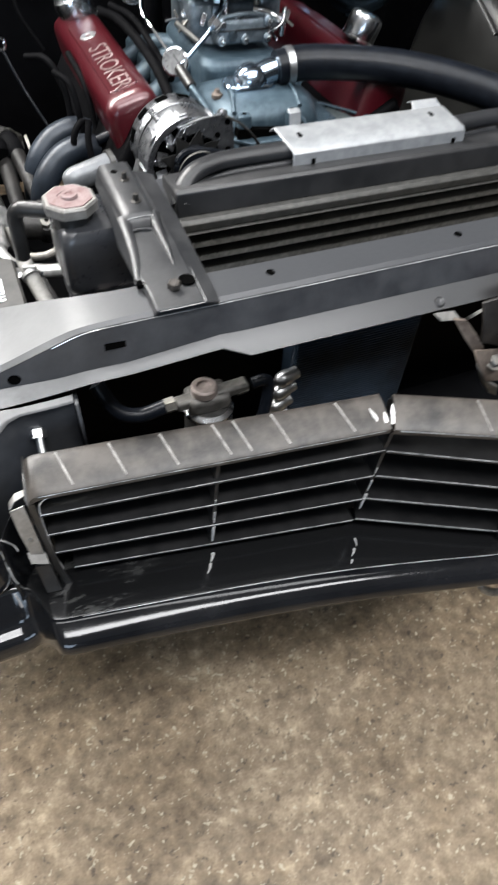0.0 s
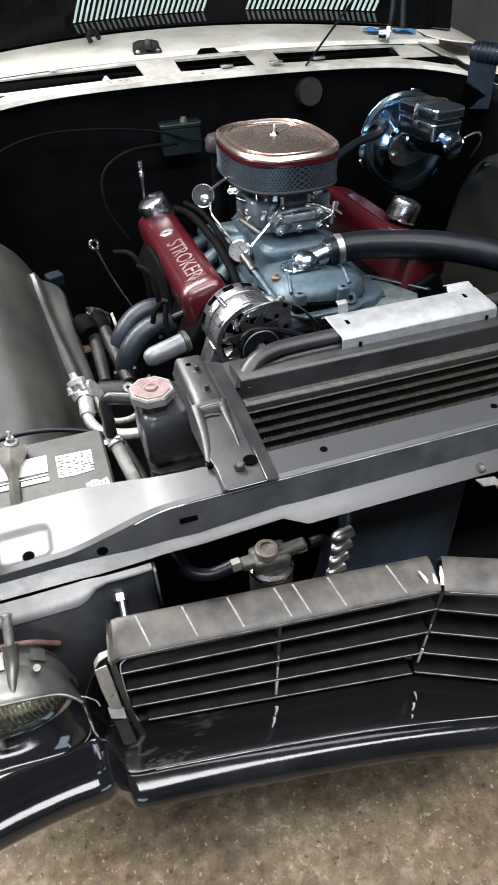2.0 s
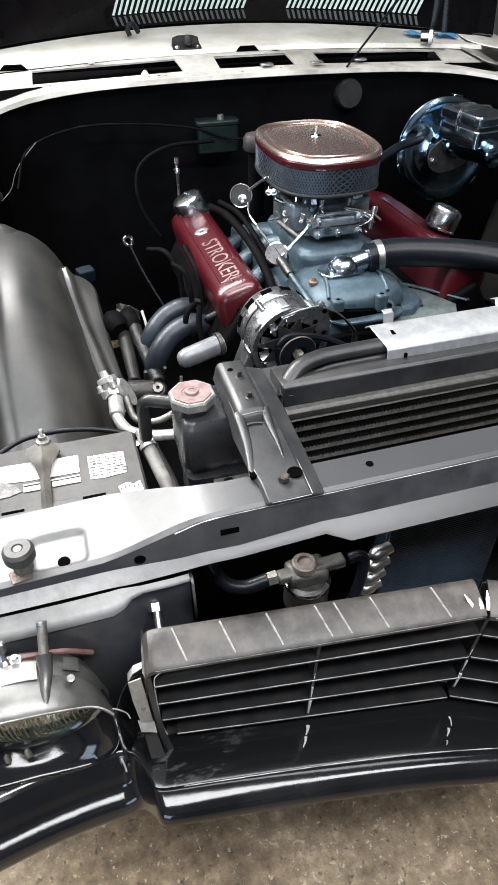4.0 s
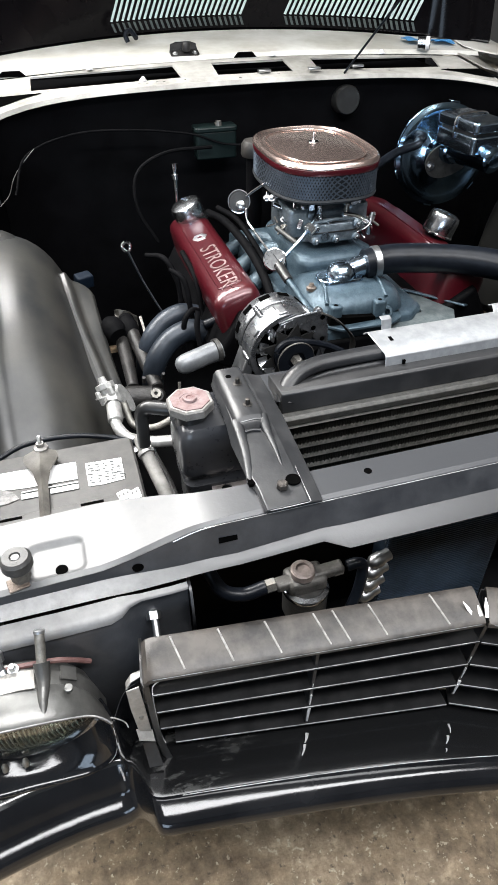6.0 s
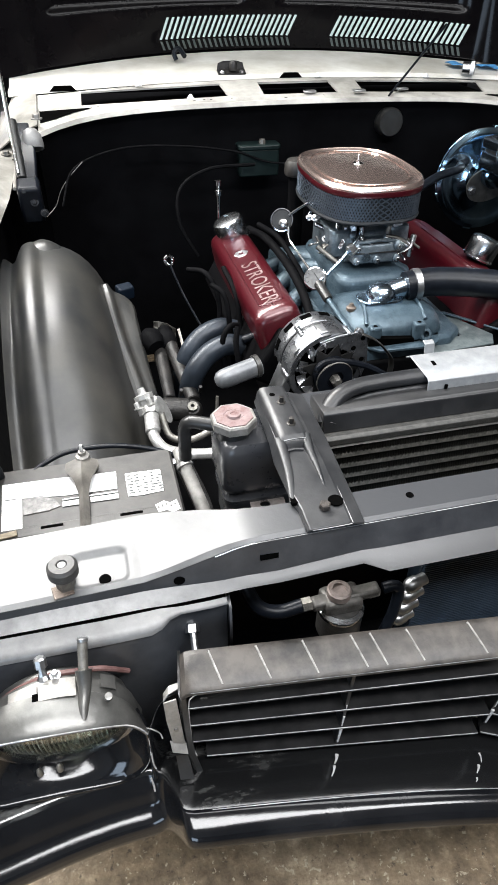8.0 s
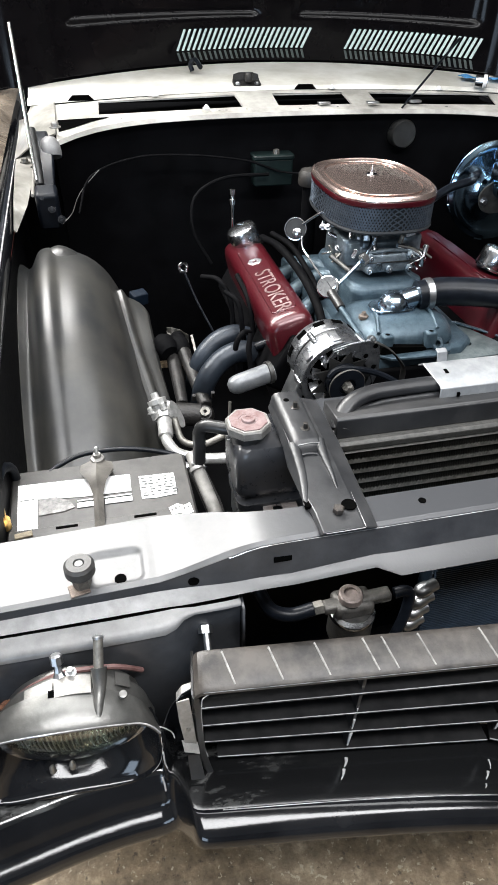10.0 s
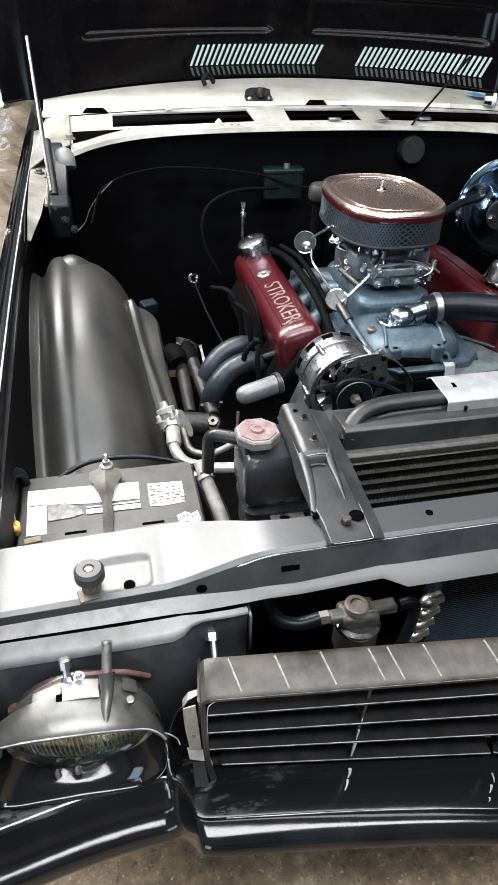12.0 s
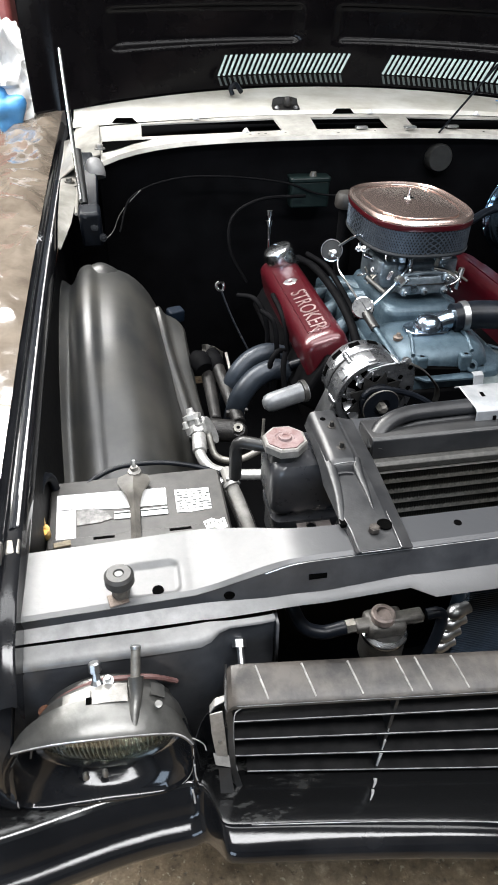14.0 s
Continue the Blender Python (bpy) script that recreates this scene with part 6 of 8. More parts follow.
# Light through the slits is painted as pale slats.
LOUVRE = mat("louvre_slit_light", (0.42, 0.5, 0.48), 0.35, 0.1, (0.55, 0.64, 0.62), 60, 0)
for x0, x1 in ((-0.318, 0.082), (0.225, 0.625)):
    for k in range(25):
        x = x0 + (x1 - x0) * k / 24
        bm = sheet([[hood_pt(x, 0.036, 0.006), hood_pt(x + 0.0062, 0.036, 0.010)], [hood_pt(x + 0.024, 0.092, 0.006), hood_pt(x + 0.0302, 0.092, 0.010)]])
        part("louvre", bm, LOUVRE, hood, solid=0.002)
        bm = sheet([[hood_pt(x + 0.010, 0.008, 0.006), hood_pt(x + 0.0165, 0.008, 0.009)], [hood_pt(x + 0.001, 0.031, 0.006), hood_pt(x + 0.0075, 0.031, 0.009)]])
        part("louvre_reflection", bm, LOUVREMIRROR, hood, solid=0.002)

# ---- engine ----
block = thing("engine_block", (-0.02, 1.05, 0.5), "dark engine block and heads deep in the bay", "engine")
# Block and heads in near-black: the bay's shade is put into the colour.
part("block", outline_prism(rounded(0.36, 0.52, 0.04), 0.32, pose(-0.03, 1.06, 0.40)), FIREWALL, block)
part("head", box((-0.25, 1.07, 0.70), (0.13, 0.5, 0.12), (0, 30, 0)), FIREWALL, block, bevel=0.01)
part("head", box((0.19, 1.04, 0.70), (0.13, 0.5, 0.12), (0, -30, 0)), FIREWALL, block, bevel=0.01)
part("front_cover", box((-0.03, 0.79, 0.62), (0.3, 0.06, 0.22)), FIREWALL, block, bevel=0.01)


def valve_cover(x, y0, y1, tilt, label, z=0.778):
    ob = thing("valve_cover", (x, (y0 + y1) / 2, z), label, "valve cover", "valve covers")
    L = y1 - y0
    m = pose(x, (y0 + y1) / 2, z, 0, tilt, 0)
    out = rounded(0.112, L, 0.02)
    rows = []
    for h, k in ((-0.104, 0.009), (-0.099, 0.0105), (-0.096, 0.0095), (-0.093, 0.004), (-0.089, 0.0), (-0.084, -0.001), (0.0, -0.004), (0.016, -0.0055), (0.024, -0.0075), (0.030, -0.011), (0.0345, -0.0155), (0.0375, -0.021), (0.0393, -0.027), (0.040, -0.033)):
        o = rounded(0.104 + 2 * k, L + 2 * k, 0.02)
        rows.append([m @ V((px, py, h)) for px, py in o])
    bm = sheet(rows, None, True)
    bm.verts.ensure_lookup_table()
    bm.faces.new(bm.verts[-20:])
    part("cover", bm, RED, ob, sub=0, angle=50)
    part("raised_panel", outline_prism(rounded(0.050, L * 0.70, 0.006), 0.0036, m @ pose(0, -0.03, 0.0385), top_in=0.002), RED, ob, bevel=0.0008)
    return ob, m


vc, VM = valve_cover(-0.272, 0.835, 1.305, -16, "glossy dark red valve cover with raised lettering and a chrome cap")
valve_cover(0.20, 0.80, 1.29, 14, "glossy dark red valve cover with a chrome breather cap", 0.778)


def letters(text, size, m, parent, name, material):
    cu = bpy.data.curves.new(name, "FONT")
    cu.body, cu.size, cu.extrude = text, size, 0.0008
    cu.align_x, cu.align_y = "CENTER", "CENTER"
    tmp = bpy.data.objects.new(name, cu)
    scene.collection.objects.link(tmp)
    me = bpy.data.meshes.new_from_object(tmp.evaluated_get(bpy.context.evaluated_depsgraph_get()))
    bpy.data.objects.remove(tmp)
    me.transform(m)
    me.materials.clear()
    me.materials.append(material)
    ob = new(name, me)
    ob.parent = parent
    ob.matrix_parent_inverse = Matrix.Translation(-parent.location)
    ob["label"] = "bright raised lettering"
    return ob


letters("STROKER", 0.05, VM @ pose(0, -0.098, 0.0422, 0, 0, -90) @ Matrix.Diagonal((0.92, 1.0, 1, 1)), vc, "lettering", mat("letter_metal", (0.16, 0.10, 0.095), 0.34, 0.6, (0.42, 0.34, 0.33), 45, 0.1))
part("emblem", lathe([(0.018, 0), (0.014, 0.001), (0.007, 0.001), (0.006, 0), (0, 0.0)], VM @ pose(0, 0.056, 0.042), 6), ALLOY, vc, "plain bright emblem", smooth=False)


def breather(x, y, z, tilt, parent_label, h=0.048, wide=1.0):
    ob = thing("breather_cap", (x, y, z), parent_label, "breather cap", "valve cover caps")
    m = pose(x, y, z, 0, tilt, 0) @ Matrix.Diagonal((wide, wide, 1, 1))
    part("cap", lathe([(0.032, 0), (0.0385, 0.003), (0.0395, 0.006), (0.0395, h - 0.012), (0.0365, h - 0.005), (0.027, h - 0.001), (0, h)], m, 36), POLISHED, ob)
    part("cap_flange", lathe([(0.034, 0.0), (0.0415, 0.001), (0.042, 0.004), (0.0395, 0.006)], m, 36), CHROME, ob, "rolled lower rim")
    return ob


breather(-0.266, 1.258, 0.803, -24, "polished chrome push-in cap on the red valve cover", 0.056, 0.93)
breather(0.226, 0.985, 0.820, 22, "polished chrome breather on the red valve cover", 0.05, 0.86)

manifold = thing("intake_manifold", (-0.03, 0.95, 0.74), "blue-grey painted cast intake manifold", "intake manifold")
part("valley", outline_prism([(-0.17, 0.80), (-0.12, 0.765), (0.06, 0.765), (0.10, 0.80), (0.10, 1.30), (-0.17, 1.30)], 0.06, pose(-0.0, 0, 0.70), top_in=0.01), BLUEGREY, manifold, bevel=0.006)
part("plenum", outline_prism(rounded(0.16, 0.26, 0.03), 0.06, pose(-0.03, 1.08, 0.755), top_in=0.012), BLUEGREY, manifold, bevel=0.005)
for sx in (-1, 1):
    for k in range(1, 4):
        y = 0.93 + 0.10 * k
        part("runner", tube([(-0.03 + sx * 0.05, 1.03 + 0.03 * k, 0.785), (-0.03 + sx * 0.10, 0.97 + 0.08 * k, 0.768), (-0.03 + sx * 0.16, y, 0.735)], 0.022, 12, flat=0.8), BLUEGREY, manifold)
rows = []
for x, dz, dy in ((-0.152, -0.040, 0.035), (-0.140, -0.012, 0.016), (-0.118, 0.0, 0.004), (-0.09, 0.003, 0.0), (-0.03, 0.004, 0.0), (0.015, 0.002, 0.002), (0.04, -0.006, 0.012), (0.058, -0.018, 0.03), (0.066, -0.045, 0.05)):
    rows.append([(x, 0.774 + dy, 0.757 + min(0, dz)), (x, 0.773 + dy, 0.776 + dz), (x, 0.778 + dy, 0.786 + dz), (x, 0.792 + dy, 0.798 + dz), (x, 0.815 + dy, 0.803 + dz), (x, 0.845, 0.803 + dz), (x, 0.90, 0.800 + dz), (x, 0.95, 0.785 + dz)])
part("front_body", sheet(rows), BLUEGREY, manifold, "sloping cast front of the manifold", sub=1, angle=80)
part("web_rib", tube([(-0.118, 0.785, 0.795), (-0.105, 0.83, 0.8055), (-0.10, 0.86, 0.806)], 0.004, 8), BLUEGREY, manifold)
part("web_rib", tube([(0.006, 0.785, 0.795), (0.012, 0.83, 0.8055), (0.012, 0.87, 0.806)], 0.004, 8), BLUEGREY, manifold)
part("port_plug", lathe([(0.010, 0), (0.010, 0.006), (0.006, 0.008), (0.004, 0.014), (0, 0.014)], pose(-0.125, 0.85, 0.797), 12), RUSTY, manifold, "brown port plug")
part("recess", box((-0.072, 0.768, 0.766), (0.098, 0.014, 0.014), (0, 6, 2)), HOLE, manifold, "dark box for the recess under the front edge")
part("front_lip", plate([(-0.135, 0.80), (-0.128, 0.772), (-0.10, 0.745), (0.0, 0.742), (0.03, 0.757), (0.042, 0.79), (0.03, 0.81)], [], 0.760, 0.007), BLUEGREY, manifold, "flat cast lower lip", bevel=0.002)
for x, y in ((-0.105, 0.773), (-0.014, 0.771)):
    part("lug", outline_prism(rounded(0.024, 0.02, 0.006), 0.034, pose(x, y, 0.764), top_in=0.003), BLUEGREY, manifold, bevel=0.002)
    part("lug_hole", lathe([(0, 0.0005), (0.0035, 0.0005), (0.0045, 0.0)], pose(x, y, 0.798), 12), HOLE, manifold)
part("boss_ring", lathe([(0.006, 0), (0.013, 0), (0.013, 0.01), (0.011, 0.012), (0.006, 0.012)], aim((0.0, 0.772, 0.768), (0.0, 0.755, 0.778)), 20), BLUEGREY, manifold)
end_plate = thing("manifold_end_plate", (0.08, 0.79, 0.74), "pale greenish bare metal plate beside the manifold", "metal plate")
part("plate", plate([(0.0, 0.742), (0.15, 0.75), (0.165, 0.78), (0.11, 0.86), (0.045, 0.845), (0.03, 0.80)], [ring(0.089, 0.795, 0.0075)], lambda x, y: 0.742 + 0.1 * (y - 0.745), 0.004), GREENMETAL, end_plate, bevel=0.0015)
part("rail", sheet([[(0.085, 0.868, 0.760), (0.10, 0.875, 0.755)], [(0.13, 0.83, 0.756), (0.145, 0.838, 0.75)], [(0.185, 0.775, 0.752), (0.20, 0.785, 0.746)]]), BLUEGREY, end_plate, "grey bent rail", solid=0.005, bevel=0.002)
therm = thing("thermostat_housing", (-0.06, 0.86, 0.80), "domed chrome thermostat outlet on the manifold", "thermostat housing")
part("flange", outline_prism(rounded(0.098, 0.058, 0.026), 0.010, pose(-0.058, 0.866, 0.803), top_in=0.002), BLUEPOLISH, therm)
part("dome", lathe([(0.031, 0), (0.030, 0.008), (0.026, 0.018), (0.016, 0.025), (0, 0.027)], pose(-0.056, 0.866, 0.812), 28), BLUEPOLISH, therm)
part("spout", tube([(-0.05, 0.866, 0.815), (-0.02, 0.868, 0.824), (0.02, 0.870, 0.83)], 0.021, 16), BLUEPOLISH, therm)
hose = thing("radiator_hose", (0.2, 0.8, 0.83), "thick black rubber radiator hose with a steel clip", "hose")
part("hose", tube([(-0.005, 0.869, 0.827), (0.05, 0.865, 0.833), (0.13, 0.838, 0.835), (0.22, 0.79, 0.834), (0.30, 0.71, 0.83), (0.37, 0.60, 0.822), (0.41, 0.50, 0.81)], 0.029, 20), RUBBER, hose)
part("clip", lathe([(0.0292, 0), (0.0315, 0.001), (0.0315, 0.013), (0.0292, 0.014)], aim((0.012, 0.869, 0.829), (0.05, 0.865, 0.833)), 28), ALLOY, hose, "bright worm-drive clip")

carb = thing("carburettor", (-0.02, 1.1, 0.83), "bright cast carburettor with linkages", "carburettor")
part("base", outline_prism(rounded(0.13, 0.15, 0.02), 0.02, pose(-0.02, 1.11, 0.815)), ALLOY, carb, bevel=0.003)
part("body", outline_prism(rounded(0.11, 0.17, 0.015), 0.05, pose(-0.02, 1.11, 0.835), top_in=0.006), CARBGREY, carb, bevel=0.004)
part("air_horn", lathe([(0.055, 0), (0.055, 0.02), (0.06, 0.03), (0.06, 0.04), (0, 0.04)], pose(-0.02, 1.12, 0.885), 28), CHROME, carb)
part("bowl", outline_prism(rounded(0.10, 0.04, 0.01), 0.045, pose(-0.02, 1.015, 0.83), top_in=0.006), CHROME, carb, bevel=0.003)
for k in range(4):
    bolt("screw", aim((-0.055 + 0.023 * k, 0.996, 0.85 + 0.018 * (k % 2)), (-0.055 + 0.023 * k, 0.97, 0.85 + 0.018 * (k % 2))), 0.0045, 0.006, ALLOY, carb)
part("fuel_line", tube([(-0.155, 0.955, 0.815), (-0.12, 0.968, 0.838), (-0.09, 0.982, 0.858), (-0.060, 1.005, 0.884), (-0.045, 1.04, 0.90)], 0.0042, 10), BLUEPOLISH, carb, "bright fuel line")
part("fuel_nut", lathe([(0, 0), (0.009, 0), (0.009, 0.016), (0, 0.016)], aim((-0.085, 0.978, 0.86), (-0.06, 0.988, 0.874)), 6), ALLOY, carb, smooth=False)
part("fuel_bowl_tube", tube([(0.0, 1.0, 0.882), (0.03, 0.995, 0.875), (0.055, 0.985, 0.86), (0.06, 0.99, 0.84)], 0.007, 10), CHROME, carb)
CM = aim((-0.196, 1.11, 0.893), (-0.215, 1.06, 0.915))
choke = part("choke_housing", lathe([(0, -0.02), (0.020, -0.018), (0.024, 0), (0.0245, 0.004), (0.0225, 0.005), (0.0215, 0.003), (0, 0.003)], CM, 28), BLACKPLASTIC, carb, "round dark choke housing")
part("choke_rim", lathe([(0.0225, 0.0048), (0.0245, 0.0044), (0.0245, 0.0054), (0.0225, 0.0056)], CM, 28), CHROME, choke, "thin bright rim")
part("choke_knob", lathe([(0.010, 0.003), (0.010, 0.012), (0.007, 0.014), (0, 0.014)], CM @ pose(0.004, -0.008, 0), 16), POLISHED, choke)
part("linkage", tube([(-0.188, 1.085, 0.885), (-0.193, 1.06, 0.868), (-0.186, 1.02, 0.855), (-0.172, 0.975, 0.832)], 0.0024, 8), CHROME, carb, "thin bright link rod")
part("linkage", tube([(-0.185, 1.10, 0.905), (-0.16, 1.11, 0.915), (-0.13, 1.12, 0.925)], 0.003, 8), CHROME, carb)
for k, (a, b) in enumerate([((-0.13, 1.08, 0.89), (-0.08, 1.06, 0.87)), ((-0.12, 1.05, 0.85), (-0.075, 1.05, 0.86)), ((-0.11, 1.12, 0.88), (-0.07, 1.12, 0.88)), ((0.04, 1.06, 0.87), (0.075, 1.04, 0.885)), ((0.04, 1.09, 0.85), (0.08, 1.09, 0.86)), ((-0.14, 1.03, 0.86), (-0.10, 1.0, 0.83))]):
    part("lever", rod(a, b, 0.005, 10), DULLMETAL if k % 2 else POLISHED, carb)
rng = random.Random(4)
for side, n in ((-1, 16), (1, 12)):
    for k in range(n):
        c = V((-0.02 + side * rng.uniform(0.055, 0.12), rng.uniform(1.0, 1.13), rng.uniform(0.835, 0.915)))
        if k % 3 == 0:
            part("link_plate", outline_prism(rounded(0.022, 0.010, 0.004), 0.003, aim(c, c + V((rng.uniform(-1, 1), -1, rng.uniform(0, 1)))) @ pose(0, 0, 0, 0, 0, rng.uniform(0, 180))), POLISHED, carb, bevel=0.001)
        elif k % 3 == 1:
            bolt("screw", aim(c, c + V((side * 0.3, -0.6, 0.7))), 0.005, 0.008, ALLOY, carb)
        else:
            e = c + V((rng.uniform(-0.03, 0.03), rng.uniform(-0.03, 0.03), rng.uniform(-0.02, 0.03)))
            part("link_rod", rod(c, e, 0.0026, 8), CHROME if k % 2 else DULLMETAL, carb)
for x in (-0.088, 0.048):
    part("side_casting", outline_prism(rounded(0.05, 0.12, 0.012), 0.062, pose(x, 1.085, 0.832), top_in=0.006), CARBGREY, carb, "grey-blue side casting", bevel=0.004)
part("front_bowl", outline_prism(rounded(0.108, 0.042, 0.014), 0.040, pose(-0.02, 1.006, 0.830), top_in=0.010), CARBGREY, carb, "grey-blue float bowl", bevel=0.004)
part("gasket", outline_prism(rounded(0.114, 0.046, 0.012), 0.003, pose(-0.02, 1.006, 0.852)), BLACKPLASTIC, carb, "dark gasket line")
for x, z in ((-0.066, 0.838), (-0.066, 0.866), (0.026, 0.838), (0.026, 0.866), (-0.02, 0.838)):
    part("bowl_lug", lathe([(0, 0), (0.0085, 0), (0.0085, 0.008), (0.006, 0.010), (0, 0.010)], aim((x, 0.988, z), (x, 0.96, z + 0.004)), 14), CARBGREY, carb)
    bolt("screw", aim((x, 0.979, z), (x, 0.96, z + 0.003)), 0.0045, 0.005, POLISHED, carb)
part("sight_plug", lathe([(0, 0), (0.010, 0), (0.010, 0.006), (0, 0.006)], aim((-0.045, 0.986, 0.846), (-0.045, 0.96, 0.846)), 6), POLISHED, carb, smooth=False)
part("vent_tube", rod((-0.045, 1.012, 0.868), (-0.052, 1.008, 0.905), 0.005, 10), POLISHED, carb)
part("vent_tube", rod((0.01, 1.014, 0.868), (0.014, 1.010, 0.902), 0.005, 10), DULLMETAL, carb)
part("pump_lever", tube([(0.03, 0.985, 0.848), (0.05, 0.978, 0.862), (0.06, 0.985, 0.885)], 0.0045, 8, flat=0.5), POLISHED, carb)
part("float_bowl_rib", tube([(-0.07, 0.995, 0.872), (-0.02, 0.99, 0.878), (0.03, 0.995, 0.872)], 0.004, 8), CARBGREY, carb)
part("fuel_nut", lathe([(0, 0), (0.011, 0), (0.011, 0.014), (0, 0.014)], aim((-0.088, 0.978, 0.865), (-0.06, 0.988, 0.88)), 6), POLISHED, carb, smooth=False)
gauge = thing("fuel_pressure_gauge", (-0.165, 0.958, 0.82), "small round gauge on the fuel line", "gauge")
DIAL = mat("gauge_dial", (0.14, 0.14, 0.14), 0.3, 0, (0.26, 0.26, 0.255), 80)
GM = aim((-0.163, 0.963, 0.818), (-0.20, 0.88, 0.86)) @ Matrix.Diagonal((1.22, 1.22, 1, 1))
part("case", lathe([(0, -0.014), (0.018, -0.014), (0.0195, -0.01), (0.0195, 0.004), (0.0175, 0.005), (0.0175, 0.003), (0, 0.003)], GM, 28), CHROME, gauge)
part("dial", lathe([(0.017, 0.0035), (0, 0.0036)], GM, 24), DIAL, gauge, "pale dial")
part("needle", box((0, 0, 0), (0.0018, 0.016, 0.0006)), INK, gauge).data.transform(GM @ pose(0.002, 0.003, 0.0042, 0, 0, 40))
for k in range(9):
    a = radians(-30 + 30 * k)
    part("tick", box((0, 0, 0), (0.0035, 0.0011, 0.0005)), INK, gauge).data.transform(GM @ pose(0.0135 * math.cos(a), 0.0135 * math.sin(a), 0.0041, 0, 0, math.degrees(a)))
part("adapter", rod((-0.160, 0.952, 0.812), (-0.152, 0.905, 0.795), 0.010, 12), BLACKPLASTIC, gauge, "black adapter below the gauge")
part("pipe", tube([(-0.153, 0.905, 0.796), (-0.150, 0.87, 0.79), (-0.150, 0.82, 0.786), (-0.145, 0.79, 0.775)], 0.006, 10), BLUEGREY, gauge, "bright elbow pipe")

air = thing("air_cleaner", (-0.02, 1.14, 0.92), "oval air cleaner with a copper-tinted chrome lid over a mesh filter", "air cleaner")
AM = pose(-0.018, 1.137, -0.006, 0, 0, 0)
oval = superellipse(0.118, 0.158, 2.9)
rows = []
for z, k in ((0.985, 1.0), (0.989, 1.01), (0.9935, 0.995), (0.996, 0.97), (0.992, 0.945), (0.9895, 0.90), (0.991, 0.84), (0.997, 0.6), (1.0, 0.3), (1.0005, 0.01)):
    rows.append([AM @ V((x * k, y * k, z)) for x, y in oval])
part("lid", sheet(rows, None, True), COPPERLID, air, "copper-tinted polished lid", solid=0.0015)
part("lid_rim", sheet([[AM @ V((x * k, y * k, z)) for x, y in oval] for z, k in ((0.975, 1.0), (0.980, 1.012), (0.986, 1.012), (0.988, 1.0))], None, True), RED, air, "dark red lid edge")
MESH = mat("blue_grey_filter_mesh", (0.006, 0.008, 0.011), 0.6, 0.0, (0.012, 0.015, 0.018), 40, 0.2)
part("filter", sheet([[AM @ V((x * k, y * k, z)) for x, y in oval] for z, k in ((0.921, 0.945), (0.977, 0.965))], None, True), MESH, air, "dark pleated filter behind mesh")
bm = bmesh.new()
per = [AM @ V((x * 0.99, y * 0.99, 0)) for x, y in superellipse(0.118, 0.158, 2.9, 220)]
WIREMESH = mat("filter_mesh_wire", (0.055, 0.07, 0.09), 0.34, 0.7, (0.1, 0.12, 0.145), 60)
verts = {}
for r in range(9):
    for k in range(0, 220):
        if (k + r) % 2 == 0:
            p = per[k]
            verts[r, k] = (p.x, p.y, 0.922 + 0.0057 * r)
for (r, k), p in verts.items():
    for dk in (-1, 1):
        q = verts.get((r + 1, (k + dk) % 220))
        if q:
            a, b = V(p), V(q)
            side = (b - a).cross(V((p[0] + 0.018, p[1] - 1.137, 0))).normalized() * 0.0013
            vs = [bm.verts.new(c) for c in (a + side, b + side, b - side, a - side)]
            bm.faces.new(vs)
part("wire_mesh", bm, WIREMESH, air, "diamond wire mesh", solid=0.001, smooth=False)
part("base", sheet([[AM @ V((x * k, y * k, z)) for x, y in oval] for z, k in ((0.928, 1.0), (0.924, 1.012), (0.920, 1.0), (0.916, 0.6), (0.915, 0.3))], None, True), MESH, air, "dark base pan rim")
inner = superellipse(0.094, 0.132, 2.7, 64)
part("lid_bead", tube([AM @ V((x, y, 0.9945)) for x, y in inner + inner[:1]], 0.0014, 6, None, 1), COPPERLID, air, "pressed bead in the lid")
part("stud", rod((-0.02, 1.137, 0.992), (-0.02, 1.137, 1.014), 0.003, 10), CHROME, air)
part("wing_nut", lathe([(0.014, 0), (0.012, 0.003), (0.005, 0.005), (0.005, 0.009), (0, 0.009)], pose(-0.02, 1.137, 0.9935), 18), CHROME, air)

ALTCASE = mat("worn_polished_casting", (0.20, 0.21, 0.225), 0.16, 0.95, (0.46, 0.47, 0.49), 38, 0.2, 0, rough2=0.42)
alt = thing("alternator", (-0.23, 0.72, 0.72), "polished alternator with a black star fan and pulley", "alternator")
TM = aim((-0.238, 0.788, 0.776), (-0.2275, 0.64, 0.769))
part("rear_case", lathe([(0, 0), (0.05, 0), (0.064, 0.006), (0.070, 0.016), (0.0705, 0.048), (0.069, 0.050)], TM, 44), ALTCASE, alt, "polished rear case")
part("stator_band", lathe([(0.069, 0.049), (0.0672, 0.051), (0.0672, 0.057), (0.069, 0.059)], TM, 44), BLACKPLASTIC, alt, "dark gap between the case halves")
part("front_case", lathe([(0.069, 0.058), (0.073, 0.060), (0.0735, 0.064), (0.0735, 0.096), (0.072, 0.101), (0.068, 0.102), (0.062, 0.100), (0.060, 0.092), (0, 0.090)], TM, 44), ALTCASE, alt, "polished front case")
part("cavity", lathe([(0.0605, 0.0935), (0, 0.0945)], TM, 40), HOLE, alt, "dark disc for the ventilated front")
for k in range(9):
    a = 2 * math.pi * (k + 0.3) / 9
    part("spoke", outline_prism(rounded(0.022, 0.009, 0.003), 0.007, TM @ pose(0.051 * math.cos(a), 0.051 * math.sin(a), 0.094, 0, 0, math.degrees(a))), ALTCASE, alt, "bright spoke of the front case", bevel=0.001)
